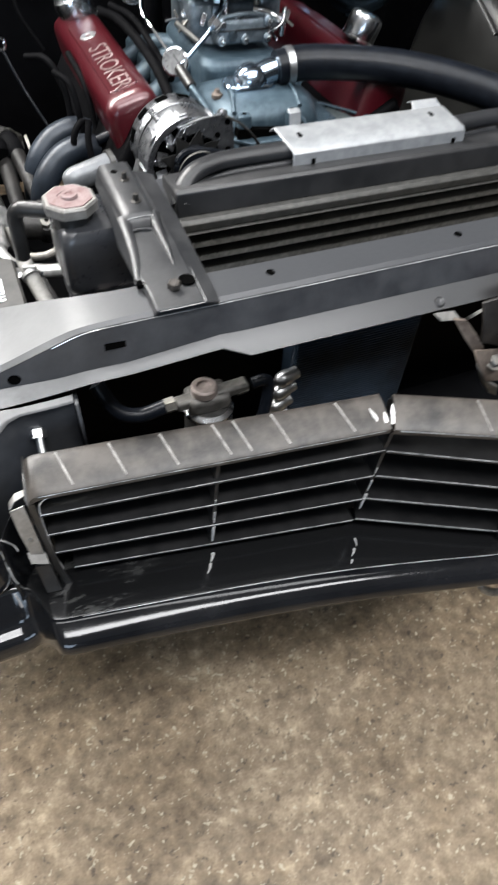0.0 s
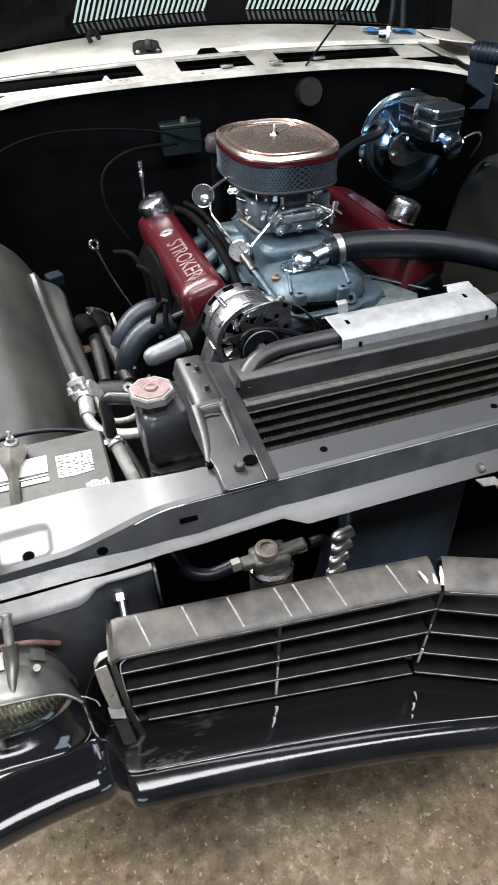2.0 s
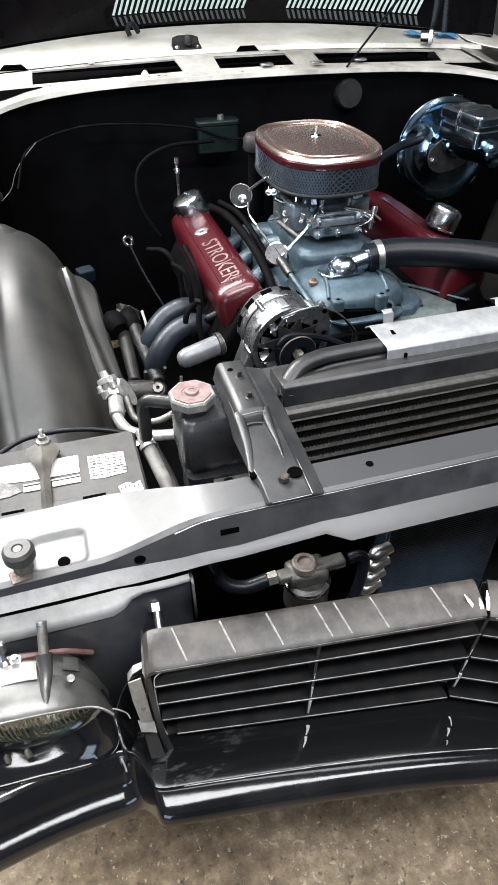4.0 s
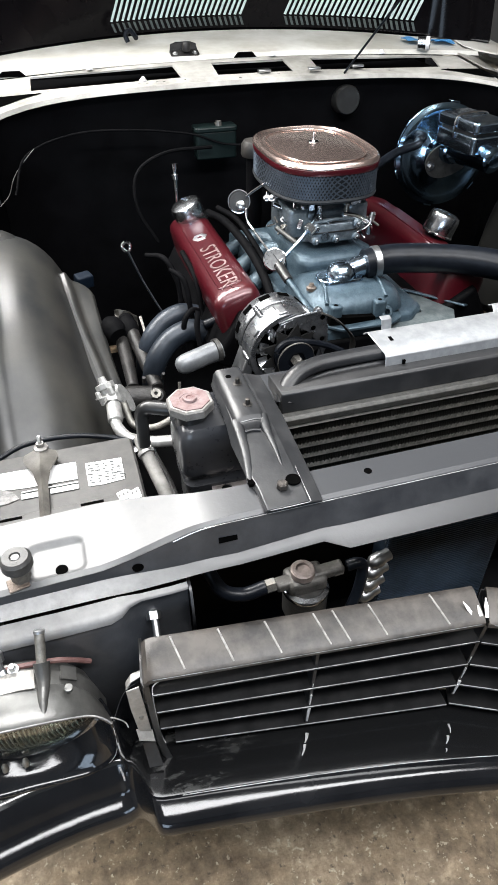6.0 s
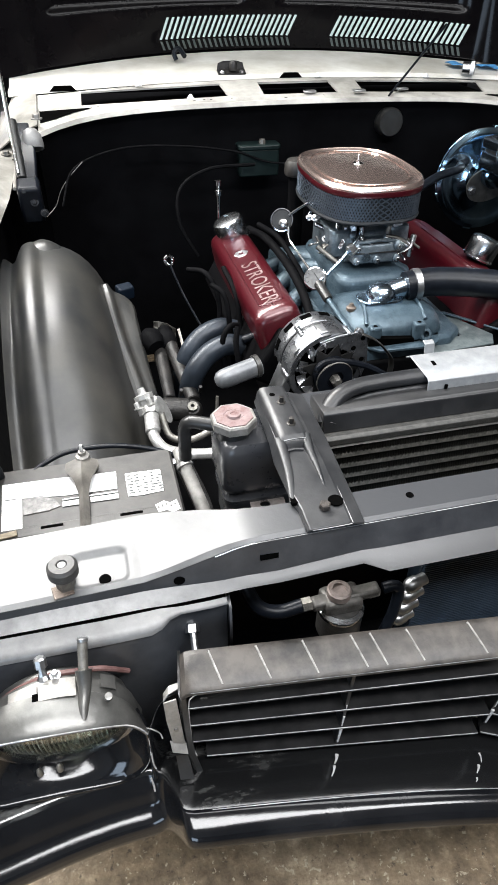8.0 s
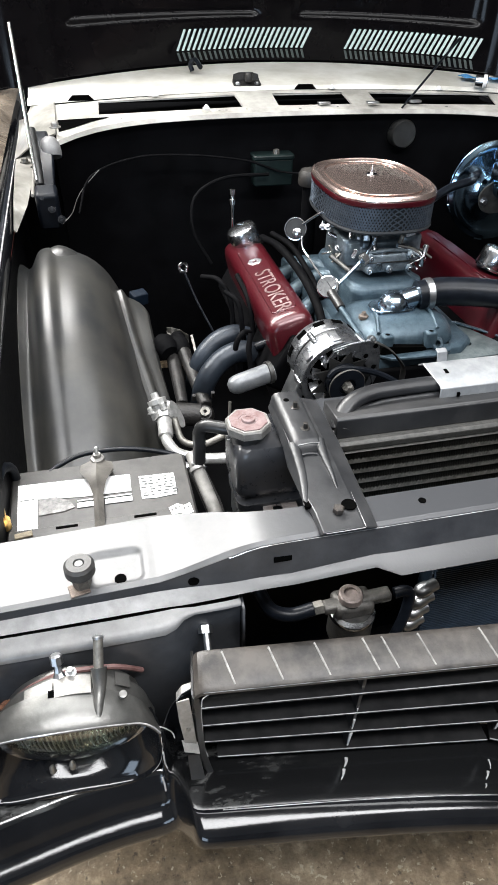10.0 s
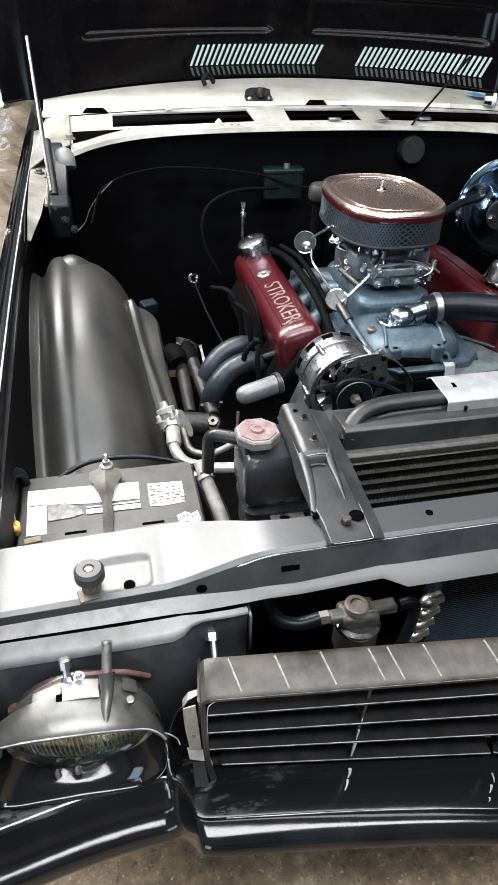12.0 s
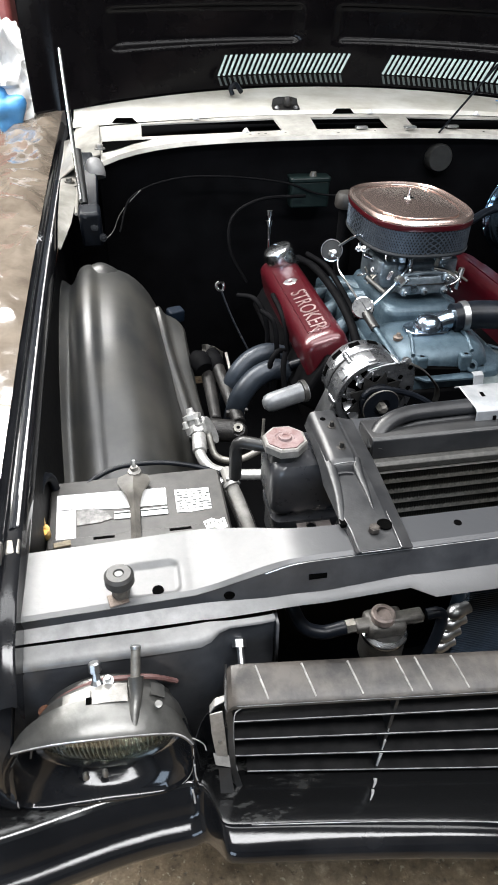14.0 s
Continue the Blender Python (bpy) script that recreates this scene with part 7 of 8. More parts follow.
star = [((0.058 if k % 2 == 0 else 0.036) * math.cos(math.pi * k / 9), (0.058 if k % 2 == 0 else 0.036) * math.sin(math.pi * k / 9)) for k in range(18)]
fan = part("fan", outline_prism(star, 0.004, TM @ pose(0, 0, 0.108)), BLACKPLASTIC, alt, "black star-shaped fan", smooth=False)
for k in range(11):
    a = 2 * math.pi * k / 11
    blade = sheet([[(0.040, -0.006, 0.0), (0.058, -0.008, 0.0)], [(0.042, 0.002, 0.006), (0.0595, 0.001, 0.006)], [(0.044, 0.007, 0.015), (0.057, 0.008, 0.016)]])
    part("fan_blade", blade, ALTCASE, fan, "bent bright fan blade", solid=0.002, smooth=False).data.transform(TM @ pose(0, 0, 0.096, 0, 0, math.degrees(a)))
pulley = part("pulley", lathe([(0.018, 0.110), (0.034, 0.112), (0.0345, 0.115), (0.025, 0.122), (0.025, 0.125), (0.0345, 0.132), (0.034, 0.135), (0.016, 0.136), (0.016, 0.132), (0, 0.132)], TM, 36), RUBBER, alt, "black pulley")
part("pulley_rim", lathe([(0.0335, 0.1352), (0.0350, 0.1340), (0.0345, 0.1325)], TM, 36), DULLMETAL, pulley, "worn pulley rim")
part("shaft_nut", lathe([(0, 0.132), (0.010, 0.132), (0.010, 0.144), (0.006, 0.147), (0, 0.147)], TM, 6), DULLMETAL, pulley, smooth=False)
for k in range(4):
    a = radians(35 + 90 * k)
    part("case_bolt", rod(TM @ V((0.071 * math.cos(a), 0.071 * math.sin(a), 0.040)), TM @ V((0.071 * math.cos(a), 0.071 * math.sin(a), 0.074)), 0.0055, 10), ALTCASE, alt)
for k in range(12):
    a = 2 * math.pi * (k + 0.5) / 12
    part("case_slot", box((0, 0, 0), (0.004, 0.020, 0.010)), HOLE, alt, "dark cooling slot").data.transform(TM @ pose(0.0695 * math.cos(a), 0.0695 * math.sin(a), 0.026, 0, 0, math.degrees(a)))
for k in range(8):
    a = 2 * math.pi * (k + 0.2) / 8
    part("case_lug", box((0, 0, 0), (0.008, 0.016, 0.030)), ALTCASE, alt, bevel=0.002).data.transform(TM @ pose(0.0725 * math.cos(a), 0.0725 * math.sin(a), 0.082, 0, 0, math.degrees(a)))
part("ear_web", outline_prism([(-0.262, 0.806), (-0.250, 0.829), (-0.220, 0.838), (-0.190, 0.843), (-0.176, 0.843), (-0.166, 0.834), (-0.162, 0.812), (-0.160, 0.776), (-0.168, 0.752), (-0.180, 0.782), (-0.196, 0.806), (-0.222, 0.820), (-0.244, 0.818)], 0.006, Matrix(((1, 0, 0, 0), (0, 0, -1, 0.684), (0, 1, 0, 0), (0, 0, 0, 1)))), ALTCASE, alt, "flat cast ear over the fan", bevel=0.001)
part("ear_rib", tube([(-0.252, 0.681, 0.829), (-0.220, 0.680, 0.8385), (-0.178, 0.679, 0.8435)], 0.0025, 8), ALTCASE, alt)
for x, z in ((-0.174, 0.832), (-0.190, 0.814), (-0.172, 0.79)):
    part("ear_hole", lathe([(0, 0.0006), (0.0036, 0.0006), (0.0046, 0)], aim((x, 0.6775, z), (x, 0.60, z)), 12), HOLE, alt)
part("rear_boss", lathe([(0, -0.012), (0.018, -0.012), (0.021, -0.006), (0.021, 0.020), (0, 0.020)], TM @ pose(-0.030, -0.060, 0.004), 20), ALTCASE, alt, "rounded rear boss")
part("rear_boss", lathe([(0, -0.012), (0.015, -0.012), (0.018, -0.006), (0.018, 0.020), (0, 0.020)], TM @ pose(0.012, -0.066, 0.004), 20), ALTCASE, alt, "rounded rear boss")
part("ear_boss", lathe([(0, -0.006), (0.006, -0.006), (0.0075, -0.003), (0.0075, 0.005), (0.004, 0.007), (0, 0.007)], aim((-0.181, 0.684, 0.842), (-0.178, 0.65, 0.85)), 18), ALTCASE, alt)
part("strap", tube([(-0.178, 0.676, 0.842), (-0.150, 0.678, 0.825), (-0.125, 0.682, 0.80), (-0.105, 0.69, 0.77), (-0.10, 0.70, 0.73)], 0.0055, 8, flat=0.4), GUNGREY, alt, "steel adjusting strap")
part("mount", box((-0.31, 0.72, 0.72), (0.02, 0.05, 0.09), (0, 20, 0)), ALLOY, alt, "bare bracket", bevel=0.003)
belt = thing("drive_belt", (-0.15, 0.63, 0.7), "black rubber drive belt on the alternator pulley", "belt")
part("belt", tube([(-0.255, 0.665, 0.755), (-0.258, 0.665, 0.79), (-0.228, 0.665, 0.80), (-0.15, 0.66, 0.775), (-0.05, 0.633, 0.70), (0.0, 0.633, 0.62)], 0.006, 8), RUBBER, belt)

pipe = thing("air_pipe", (-0.37, 0.75, 0.74), "short dull grey metal pipe stub", "pipe")
part("pipe", lathe([(0, -0.010), (0.009, -0.0085), (0.015, -0.003), (0.0180, 0.006), (0.0185, 0.016), (0.0185, 0.080)], aim((-0.416, 0.739, 0.742), (-0.335, 0.755, 0.755)), 24), PIPEGREY, pipe)
part("band", lathe([(0.0188, 0), (0.0215, 0.001), (0.0215, 0.009), (0.0188, 0.010)], aim((-0.350, 0.7525, 0.7535), (-0.33, 0.756, 0.755)), 24), GUNGREY, pipe, "dark band at the end")

headers = thing("exhaust_header", (-0.4, 1.0, 0.65), "blue-grey coated exhaust header tubes", "exhaust header")
for k in range(2):
    y = 0.915 + 0.075 * k
    part("tube", tube([(-0.32, y + 0.02, 0.69), (-0.36, y + 0.02, 0.70), (-0.405, y + 0.01, 0.685), (-0.44, y, 0.64), (-0.45, y + 0.03, 0.54)], 0.023, 14), HEADER, headers)

plug_wires = thing("spark_plug_wires", (-0.34, 0.98, 0.72), "black ignition wires looping down between the red cover and the header", "wire")
for pts in ([(-0.374, 1.02, 0.80), (-0.352, 0.99, 0.785), (-0.345, 0.97, 0.72), (-0.340, 0.96, 0.63)], [(-0.330, 1.10, 0.80), (-0.322, 1.02, 0.775), (-0.318, 0.98, 0.71), (-0.314, 0.96, 0.65)],
            [(-0.405, 1.13, 0.79), (-0.375, 1.08, 0.80), (-0.355, 1.05, 0.76), (-0.352, 1.03, 0.68)], [(-0.345, 0.90, 0.76), (-0.352, 0.885, 0.73), (-0.350, 0.87, 0.69)], [(-0.334, 0.95, 0.735), (-0.355, 0.93, 0.745), (-0.372, 0.92, 0.72), (-0.37, 0.92, 0.66)]):
    part("wire", tube(pts, 0.0058, 10), HOSEDARK, plug_wires)
part("boot", rod((-0.330, 0.918, 0.716), (-0.298, 0.915, 0.727), 0.0095, 12), RUBBER, plug_wires, "black plug boot")
booster = thing("brake_booster", (0.41, 1.35, 0.88), "chrome brake booster drum with a chrome master cylinder", "brake booster")
BM = aim((0.455, 1.38, 0.868), (0.435, 1.2, 0.888))
part("drum", lathe([(0.0, -0.05), (0.09, -0.05), (0.112, -0.035), (0.118, -0.022), (0.125, -0.019), (0.125, -0.013), (0.119, -0.010), (0.119, -0.003), (0.128, 0.0), (0.128, 0.006), (0.120, 0.009), (0.112, 0.012), (0.104, 0.010), (0.075, 0.016), (0.056, 0.024), (0.050, 0.040), (0.042, 0.043), (0, 0.044)], BM, 64), BLUECHROME, booster)
for k in range(6):
    a = radians(20 + 60 * k)
    part("rim_tab", box((0, 0, 0), (0.012, 0.026, 0.020)), BLUECHROME, booster, bevel=0.002).data.transform(BM @ pose(0.127 * math.cos(a), 0.127 * math.sin(a), -0.004, 0, 0, math.degrees(a)))
part("mounting_flange", outline_prism(superellipse(0.062, 0.042, 2.4, 40), 0.006, BM @ pose(0.0, -0.004, 0.044, 0, 0, 18), top_in=0.001), GUNGREY, booster, "dark scalloped cylinder flange")
for sx in (-1, 1):
    bolt("nut", BM @ pose(sx * 0.048, -0.004 + sx * 0.015, 0.050), 0.008, 0.012, POLISHED, booster)
part("master_cylinder", lathe([(0, 0), (0.030, 0), (0.032, 0.02), (0.027, 0.024), (0.027, 0.145), (0.030, 0.147), (0.030, 0.165), (0.022, 0.172), (0.014, 0.174), (0, 0.174)], aim((0.448, 1.335, 0.892), (0.482, 1.10, 0.912)), 28), BLUECHROME, booster)
TK = pose(0.452, 1.262, 0.0, 0, 0, 8)
part("fluid_tank", outline_prism(rounded(0.092, 0.145, 0.010), 0.040, TK @ pose(0, 0, 0.918), top_in=0.003), BLUEPOLISH, booster, "polished fluid tank", bevel=0.003)
part("tank_waist", outline_prism(rounded(0.080, 0.132, 0.010), 0.010, TK @ pose(0, 0, 0.957)), BLACKPLASTIC, booster, "dark gasket under the lid")
part("tank_lid", outline_prism(rounded(0.096, 0.150, 0.012), 0.026, TK @ pose(0, 0, 0.966), top_in=0.005), BLUEPOLISH, booster, "polished tank lid", bevel=0.003)
part("lid_bail", tube([TK @ V((-0.05, 0.0, 0.945)), TK @ V((-0.05, 0.0, 0.985)), TK @ V((-0.03, 0.0, 0.996)), TK @ V((0.03, 0.0, 0.996)), TK @ V((0.05, 0.0, 0.985)), TK @ V((0.05, 0.0, 0.945))], 0.003, 8), CHROME, booster, "wire bail over the lid")
part("brake_line", tube([(0.505, 1.20, 0.905), (0.525, 1.185, 0.925), (0.548, 1.18, 0.928), (0.562, 1.19, 0.905), (0.565, 1.22, 0.86)], 0.0035, 8), CHROME, booster, "thin bent brake line")
part("outlet", lathe([(0, 0), (0.011, 0), (0.011, 0.012), (0.007, 0.014), (0.007, 0.024), (0, 0.024)], aim((0.488, 1.195, 0.902), (0.52, 1.18, 0.915)), 6), BLUEPOLISH, booster, smooth=False)
part("valve", tube([BM @ V((-0.072, 0.052, 0.012)), BM @ V((-0.074, 0.052, 0.036)), BM @ V((-0.082, 0.050, 0.052)), BM @ V((-0.10, 0.046, 0.058))], 0.014, 14, r2=0.010), RUBBER, booster, "black elbow valve")
part("vacuum_hose", tube([BM @ V((-0.095, 0.046, 0.058)), (0.32, 1.28, 0.928), (0.24, 1.24, 0.925), (0.16, 1.19, 0.912), (0.10, 1.16, 0.90), (0.05, 1.14, 0.89)], 0.010, 12), RUBBER, booster, "black vacuum hose")

dip = thing("dipstick", (-0.446, 1.139, 0.8), "bright looped dipstick handle", "dipstick")
part("handle", tube([(-0.446, 1.139, 0.823), (-0.438, 1.139, 0.817), (-0.44, 1.135, 0.803), (-0.45, 1.135, 0.804), (-0.455, 1.137, 0.815), (-0.448, 1.139, 0.822)], 0.0035, 8), CHROME, dip)
part("rod", tube([(-0.444, 1.133, 0.803), (-0.42, 1.10, 0.74), (-0.38, 1.05, 0.66)], 0.0025, 8), RUBBER, dip)
sender = thing("vacuum_fitting", (-0.33, 1.4, 0.88), "bright stacked vacuum fitting on a stem", "fitting")
part("stem", lathe([(0.005, -0.12), (0.005, 0), (0.006, 0), (0.006, 0.02), (0.01, 0.022), (0.01, 0.032), (0.006, 0.034), (0.006, 0.044), (0.009, 0.046), (0.009, 0.058), (0, 0.06)], pose(-0.282, 1.375, 0.85), 14), CHROME, sender)


# ---- hood hinges and struts ----
def hinge(sx):
    ob = thing("hood_support_arm", (sx * 0.72, 1.42, 0.95), "black steel hood support arm with a pale rounded boss", "support arm", "hood support arms")
    part("arm", sheet([[(sx * 0.745, 1.34, 0.93), (sx * 0.705, 1.34, 0.93)], [(sx * 0.742, 1.40, 0.985), (sx * 0.70, 1.40, 0.985)], [(sx * 0.745, 1.50, 1.02), (sx * 0.71, 1.50, 1.02)]]), RUBBER, ob, solid=0.02, bevel=0.004)
    part("boss", lathe([(0.022, 0), (0.024, 0.01), (0.022, 0.03), (0.015, 0.042), (0.008, 0.046), (0, 0.047)], aim((sx * 0.703, 1.425, 0.985), (sx * 0.71, 1.46, 1.05)), 20), BOSS, ob, "pale grey rounded boss")
    bolt("bolt", pose(sx * 0.69, 1.50, 1.034), 0.009, 0.012, PALE, ob)
    part("lower_link", box((sx * 0.725, 1.33, 0.90), (0.05, 0.05, 0.09), (15, 0, 0)), RUBBER, ob, bevel=0.008)
    for k in range(3):
        bolt("rivet", aim((sx * (0.735 - 0.018 * k), 1.302, 0.93 - 0.025 * k), (sx * (0.735 - 0.018 * k), 1.28, 0.935 - 0.025 * k)), 0.006, 0.006, GREASEDARK, ob)
    st = thing("hood_strut", (sx * 0.745, 1.45, 1.05), "slim bright strut holding the hood open", "strut", "hood struts")
    part("rod", rod((sx * 0.742, 1.345, 0.955), (sx * 0.762, 1.62, 1.235), 0.005, 12), CHROME, st)
    part("barrel", rod((sx * 0.736, 1.345, 0.945), (sx * 0.742, 1.44, 1.045), 0.010, 14), BLACKPLASTIC, st, "black strut barrel")
    return ob


GREASEDARK = mat("oily_black_steel", (0.010, 0.010, 0.011), 0.3, 0.5, (0.03, 0.03, 0.032), 60, 0.3)
BOSS = mat("pale_grey_rubber", (0.12, 0.12, 0.12), 0.4, 0, (0.2, 0.2, 0.2), 50, 0.1)
hinge(-1)
DARKBLUE = mat("dark_blue_black_steel", (0.008, 0.012, 0.020), 0.24, 0.5, (0.020, 0.030, 0.048), 30, 0.15, rough2=0.45)
coil = thing("hood_spring_support", (0.77, 1.45, 0.95), "dark steel hood support with a thick spring barrel and flat links", "support arm", "hood support arms")
part("spring_barrel", lathe([(0, 0), (0.018, 0), (0.024, 0.005), (0.025, 0.02), (0.025, 0.105), (0.023, 0.115), (0.016, 0.120), (0, 0.120)], aim((0.728, 1.52, 1.052), (0.815, 1.40, 1.040)), 24), DARKBLUE, coil, "thick spring barrel")
for k in range(7):
    m = aim((0.728, 1.52, 1.052), (0.815, 1.40, 1.040)) @ pose(0, 0, 0.022 + 0.013 * k)
    part("coil", lathe([(0.0250, 0), (0.0275, 0.003), (0.0275, 0.006), (0.0250, 0.009)], m, 24), DARKBLUE, coil)
part("upper_link", sheet([[(0.842, 1.425, 1.14), (0.868, 1.42, 1.14)], [(0.842, 1.41, 1.05), (0.868, 1.405, 1.05)], [(0.838, 1.39, 0.975), (0.870, 1.385, 0.975)]]), DARKBLUE, coil, "flat upper link", solid=0.008, bevel=0.002)
part("lower_link", sheet([[(0.862, 1.395, 0.995), (0.858, 1.39, 0.970)], [(0.80, 1.365, 0.985), (0.80, 1.36, 0.960)], [(0.735, 1.345, 0.968), (0.738, 1.34, 0.943)]]), DARKBLUE, coil, "flat lower link", solid=0.008, bevel=0.002)
part("base_plate", sheet([[(0.735, 1.53, 1.035), (0.80, 1.49, 1.03)], [(0.735, 1.53, 0.90), (0.80, 1.49, 0.90)]]), DARKBLUE, coil, solid=0.006)
bolt("pivot", aim((0.852, 1.385, 0.985), (0.85, 1.33, 1.0)), 0.012, 0.016, GREASEDARK, coil)
bolt("pivot", aim((0.745, 1.338, 0.958), (0.745, 1.28, 0.97)), 0.009, 0.012, GREASEDARK, coil)
for sx in (-1,):
    brace = thing("fender_brace", (sx * 0.77, 1.4, 0.94), "cream painted brace at the rear of the fender", "brace")
    part("sheet", sheet([[(sx * 0.797, 1.20, 0.895), (sx * 0.792, 1.20, 0.89)], [(sx * 0.797, 1.30, 0.925), (sx * 0.770, 1.32, 0.91)], [(sx * 0.798, 1.46, 0.947), (sx * 0.755, 1.46, 0.94)], [(sx * 0.798, 1.60, 0.953), (sx * 0.755, 1.60, 0.96)], [(sx * 0.80, 1.9, 0.975), (sx * 0.76, 1.9, 0.985)]]), CREAMDIM, brace, solid=0.003)
    part("ridge", tube([(sx * 0.757, 1.34, 0.925), (sx * 0.754, 1.46, 0.943), (sx * 0.754, 1.62, 0.962)], 0.004, 8), CREAMDIM, brace)
    bolt("bolt", pose(sx * 0.775, 1.52, 0.954), 0.008, 0.01, DULLMETAL, brace)

gear = thing("steering_gear", (-0.44, 0.95, 0.6), "dull black steering gear with a coupling and bolts", "steering gear")
GREASE = mat("greasy_black_metal", (0.007, 0.007, 0.007), 0.34, 0.3, (0.028, 0.026, 0.025), 28, 0.5, rough2=0.6)
part("shaft", rod((-0.446, 0.87, 0.614), (-0.464, 1.06, 0.644), 0.0145, 16), GREASE, gear)
part("shaft", rod((-0.493, 0.89, 0.612), (-0.488, 1.06, 0.628), 0.012, 16, None, 0.016), GREASE, gear)
part("housing", rod((-0.515, 0.858, 0.612), (-0.458, 0.848, 0.608), 0.024, 20), GREASE, gear)
part("end_cap", lathe([(0, 0), (0.015, 0), (0.019, 0.004), (0.021, 0.010), (0.021, 0.045), (0, 0.045)], aim((-0.455, 0.835, 0.622), (-0.453, 0.86, 0.588)), 20), GREASE, gear)
part("end_nut", lathe([(0.004, 0.006), (0.0105, 0.006), (0.0115, 0.002), (0.0115, -0.004)], aim((-0.455, 0.833, 0.625), (-0.456, 0.815, 0.650)), 8), DULLMETAL, gear, "worn ring nut", smooth=False)
for dx, dz in ((-0.020, 0.028), (0.020, 0.030)):
    part("stud", rod((-0.452 + dx, 0.872, 0.604 + dz), (-0.452 + dx, 0.862, 0.622 + dz), 0.004, 8), GREASE, gear)
part("coupling", lathe([(0, -0.034), (0.016, -0.032), (0.021, -0.024), (0.022, 0.0), (0.018, 0.010), (0.020, 0.016), (0.014, 0.026), (0, 0.030)], aim((-0.470, 1.085, 0.650), (-0.476, 1.13, 0.668)), 20), HOSEDARK, gear, "dark rubber coupling")
part("boot", lathe([(0, -0.03), (0.020, -0.028), (0.027, -0.010), (0.024, 0.012), (0.012, 0.026), (0, 0.028)], aim((-0.505, 1.075, 0.655), (-0.52, 1.12, 0.67)), 18), HOSEDARK, gear, "dark rubber boot")
rng = random.Random(8)
part("heat_foil", sheet([[(-0.492 + 0.010 * i, 1.125 + rng.uniform(-0.006, 0.006), 0.628 + 0.011 * j + rng.uniform(-0.003, 0.003) - 0.0009 * i * i) for j in range(5)] for i in range(6)]), DULLMETAL, gear, "crumpled pale foil shield", solid=0.001, smooth=False)
part("foil_strip", sheet([[(-0.440 + 0.002 * i + rng.uniform(-0.001, 0.001), 1.11 - 0.02 * i, 0.655 - 0.014 * i), (-0.434 + 0.002 * i, 1.11 - 0.02 * i, 0.657 - 0.014 * i)] for i in range(4)]), DULLMETAL, gear, "pale folded foil strip", solid=0.001, smooth=False)
pipes = thing("coolant_pipes", (-0.45, 0.6, 0.6), "thin bent metal pipes beside the reservoir", "pipe")
part("pipe", tube([(-0.525, 0.775, 0.66), (-0.515, 0.74, 0.63), (-0.48, 0.72, 0.63), (-0.44, 0.72, 0.645), (-0.42, 0.73, 0.66)], 0.007, 10), DULLMETAL, pipes)
part("pipe", tube([(-0.42, 0.75, 0.70), (-0.425, 0.74, 0.66), (-0.44, 0.735, 0.64)], 0.003, 8), DULLMETAL, pipes)
for k in range(2):
    part("loom", tube([(-0.52 + 0.02 * k, 0.62, 0.66), (-0.50 + 0.02 * k, 0.56, 0.62), (-0.49 + 0.015 * k, 0.48, 0.60), (-0.47 + 0.02 * k, 0.42, 0.58)], 0.006, 8), GREASE, pipes)
ebox = thing("relay_box", (-0.13, 1.56, 0.9), "small dark green relay box on the firewall", "relay box")
part("case", outline_prism(rounded(0.11, 0.05, 0.008), 0.07, pose(-0.13, 1.565, 0.862)), TEAL, ebox, bevel=0.004)
part("lid", outline_prism(rounded(0.116, 0.056, 0.01), 0.012, pose(-0.13, 1.565, 0.93)), TEAL, ebox, bevel=0.003)
part("nut", lathe([(0, 0), (0.01, 0), (0.008, 0.012), (0, 0.012)], pose(-0.12, 1.56, 0.941), 8), DULLMETAL, ebox)
plug = thing("firewall_plug", (0.26, 1.6, 0.975), "round grey plug in the firewall", "plug")
part("disc", lathe([(0, 0.006), (0.034, 0.006), (0.038, 0.0), (0.038, -0.03)], aim((0.26, 1.585, 0.975), (0.26, 1.5, 0.98)), 24), PLUG, plug)
hoses = thing("vacuum_hoses", (-0.3, 1.4, 0.85), "thin black hoses looping across the firewall", "hose")
part("hose", tube([(-0.66, 1.40, 0.86), (-0.62, 1.46, 0.93), (-0.5, 1.52, 0.955), (-0.35, 1.54, 0.95), (-0.2, 1.54, 0.93), (-0.1, 1.53, 0.90), (0.05, 1.50, 0.90)], 0.0028, 8), HOSEDARK, hoses)
part("hose", tube([(-0.15, 1.52, 0.90), (-0.28, 1.5, 0.90), (-0.36, 1.48, 0.86), (-0.37, 1.45, 0.78), (-0.33, 1.42, 0.7)], 0.0048, 8), HOSEDARK, hoses)
part("hose", tube([(-0.215, 1.32, 0.80), (-0.2, 1.2, 0.815), (-0.185, 1.08, 0.80), (-0.18, 0.98, 0.775), (-0.185, 0.90, 0.745)], 0.0095, 12), HOSEDARK, hoses)
part("hose", tube([(-0.19, 1.32, 0.81), (-0.175, 1.2, 0.82), (-0.165, 1.1, 0.80), (-0.16, 1.0, 0.775)], 0.0065, 12), HOSEDARK, hoses)
loose = thing("loose_wire", (-0.66, 1.45, 0.92), "thin pale wire hanging beside the hood support", "wire")
part("wire", tube([(-0.599, 1.45, 0.947), (-0.640, 1.45, 0.908), (-0.661, 1.45, 0.880), (-0.677, 1.45, 0.847), (-0.703, 1.44, 0.825)], 0.0011, 6), PALE, loose)
blue_cap = thing("blue_connector", (-0.6, 1.2, 0.75), "small dark blue plastic connector behind the inner fender", "connector")
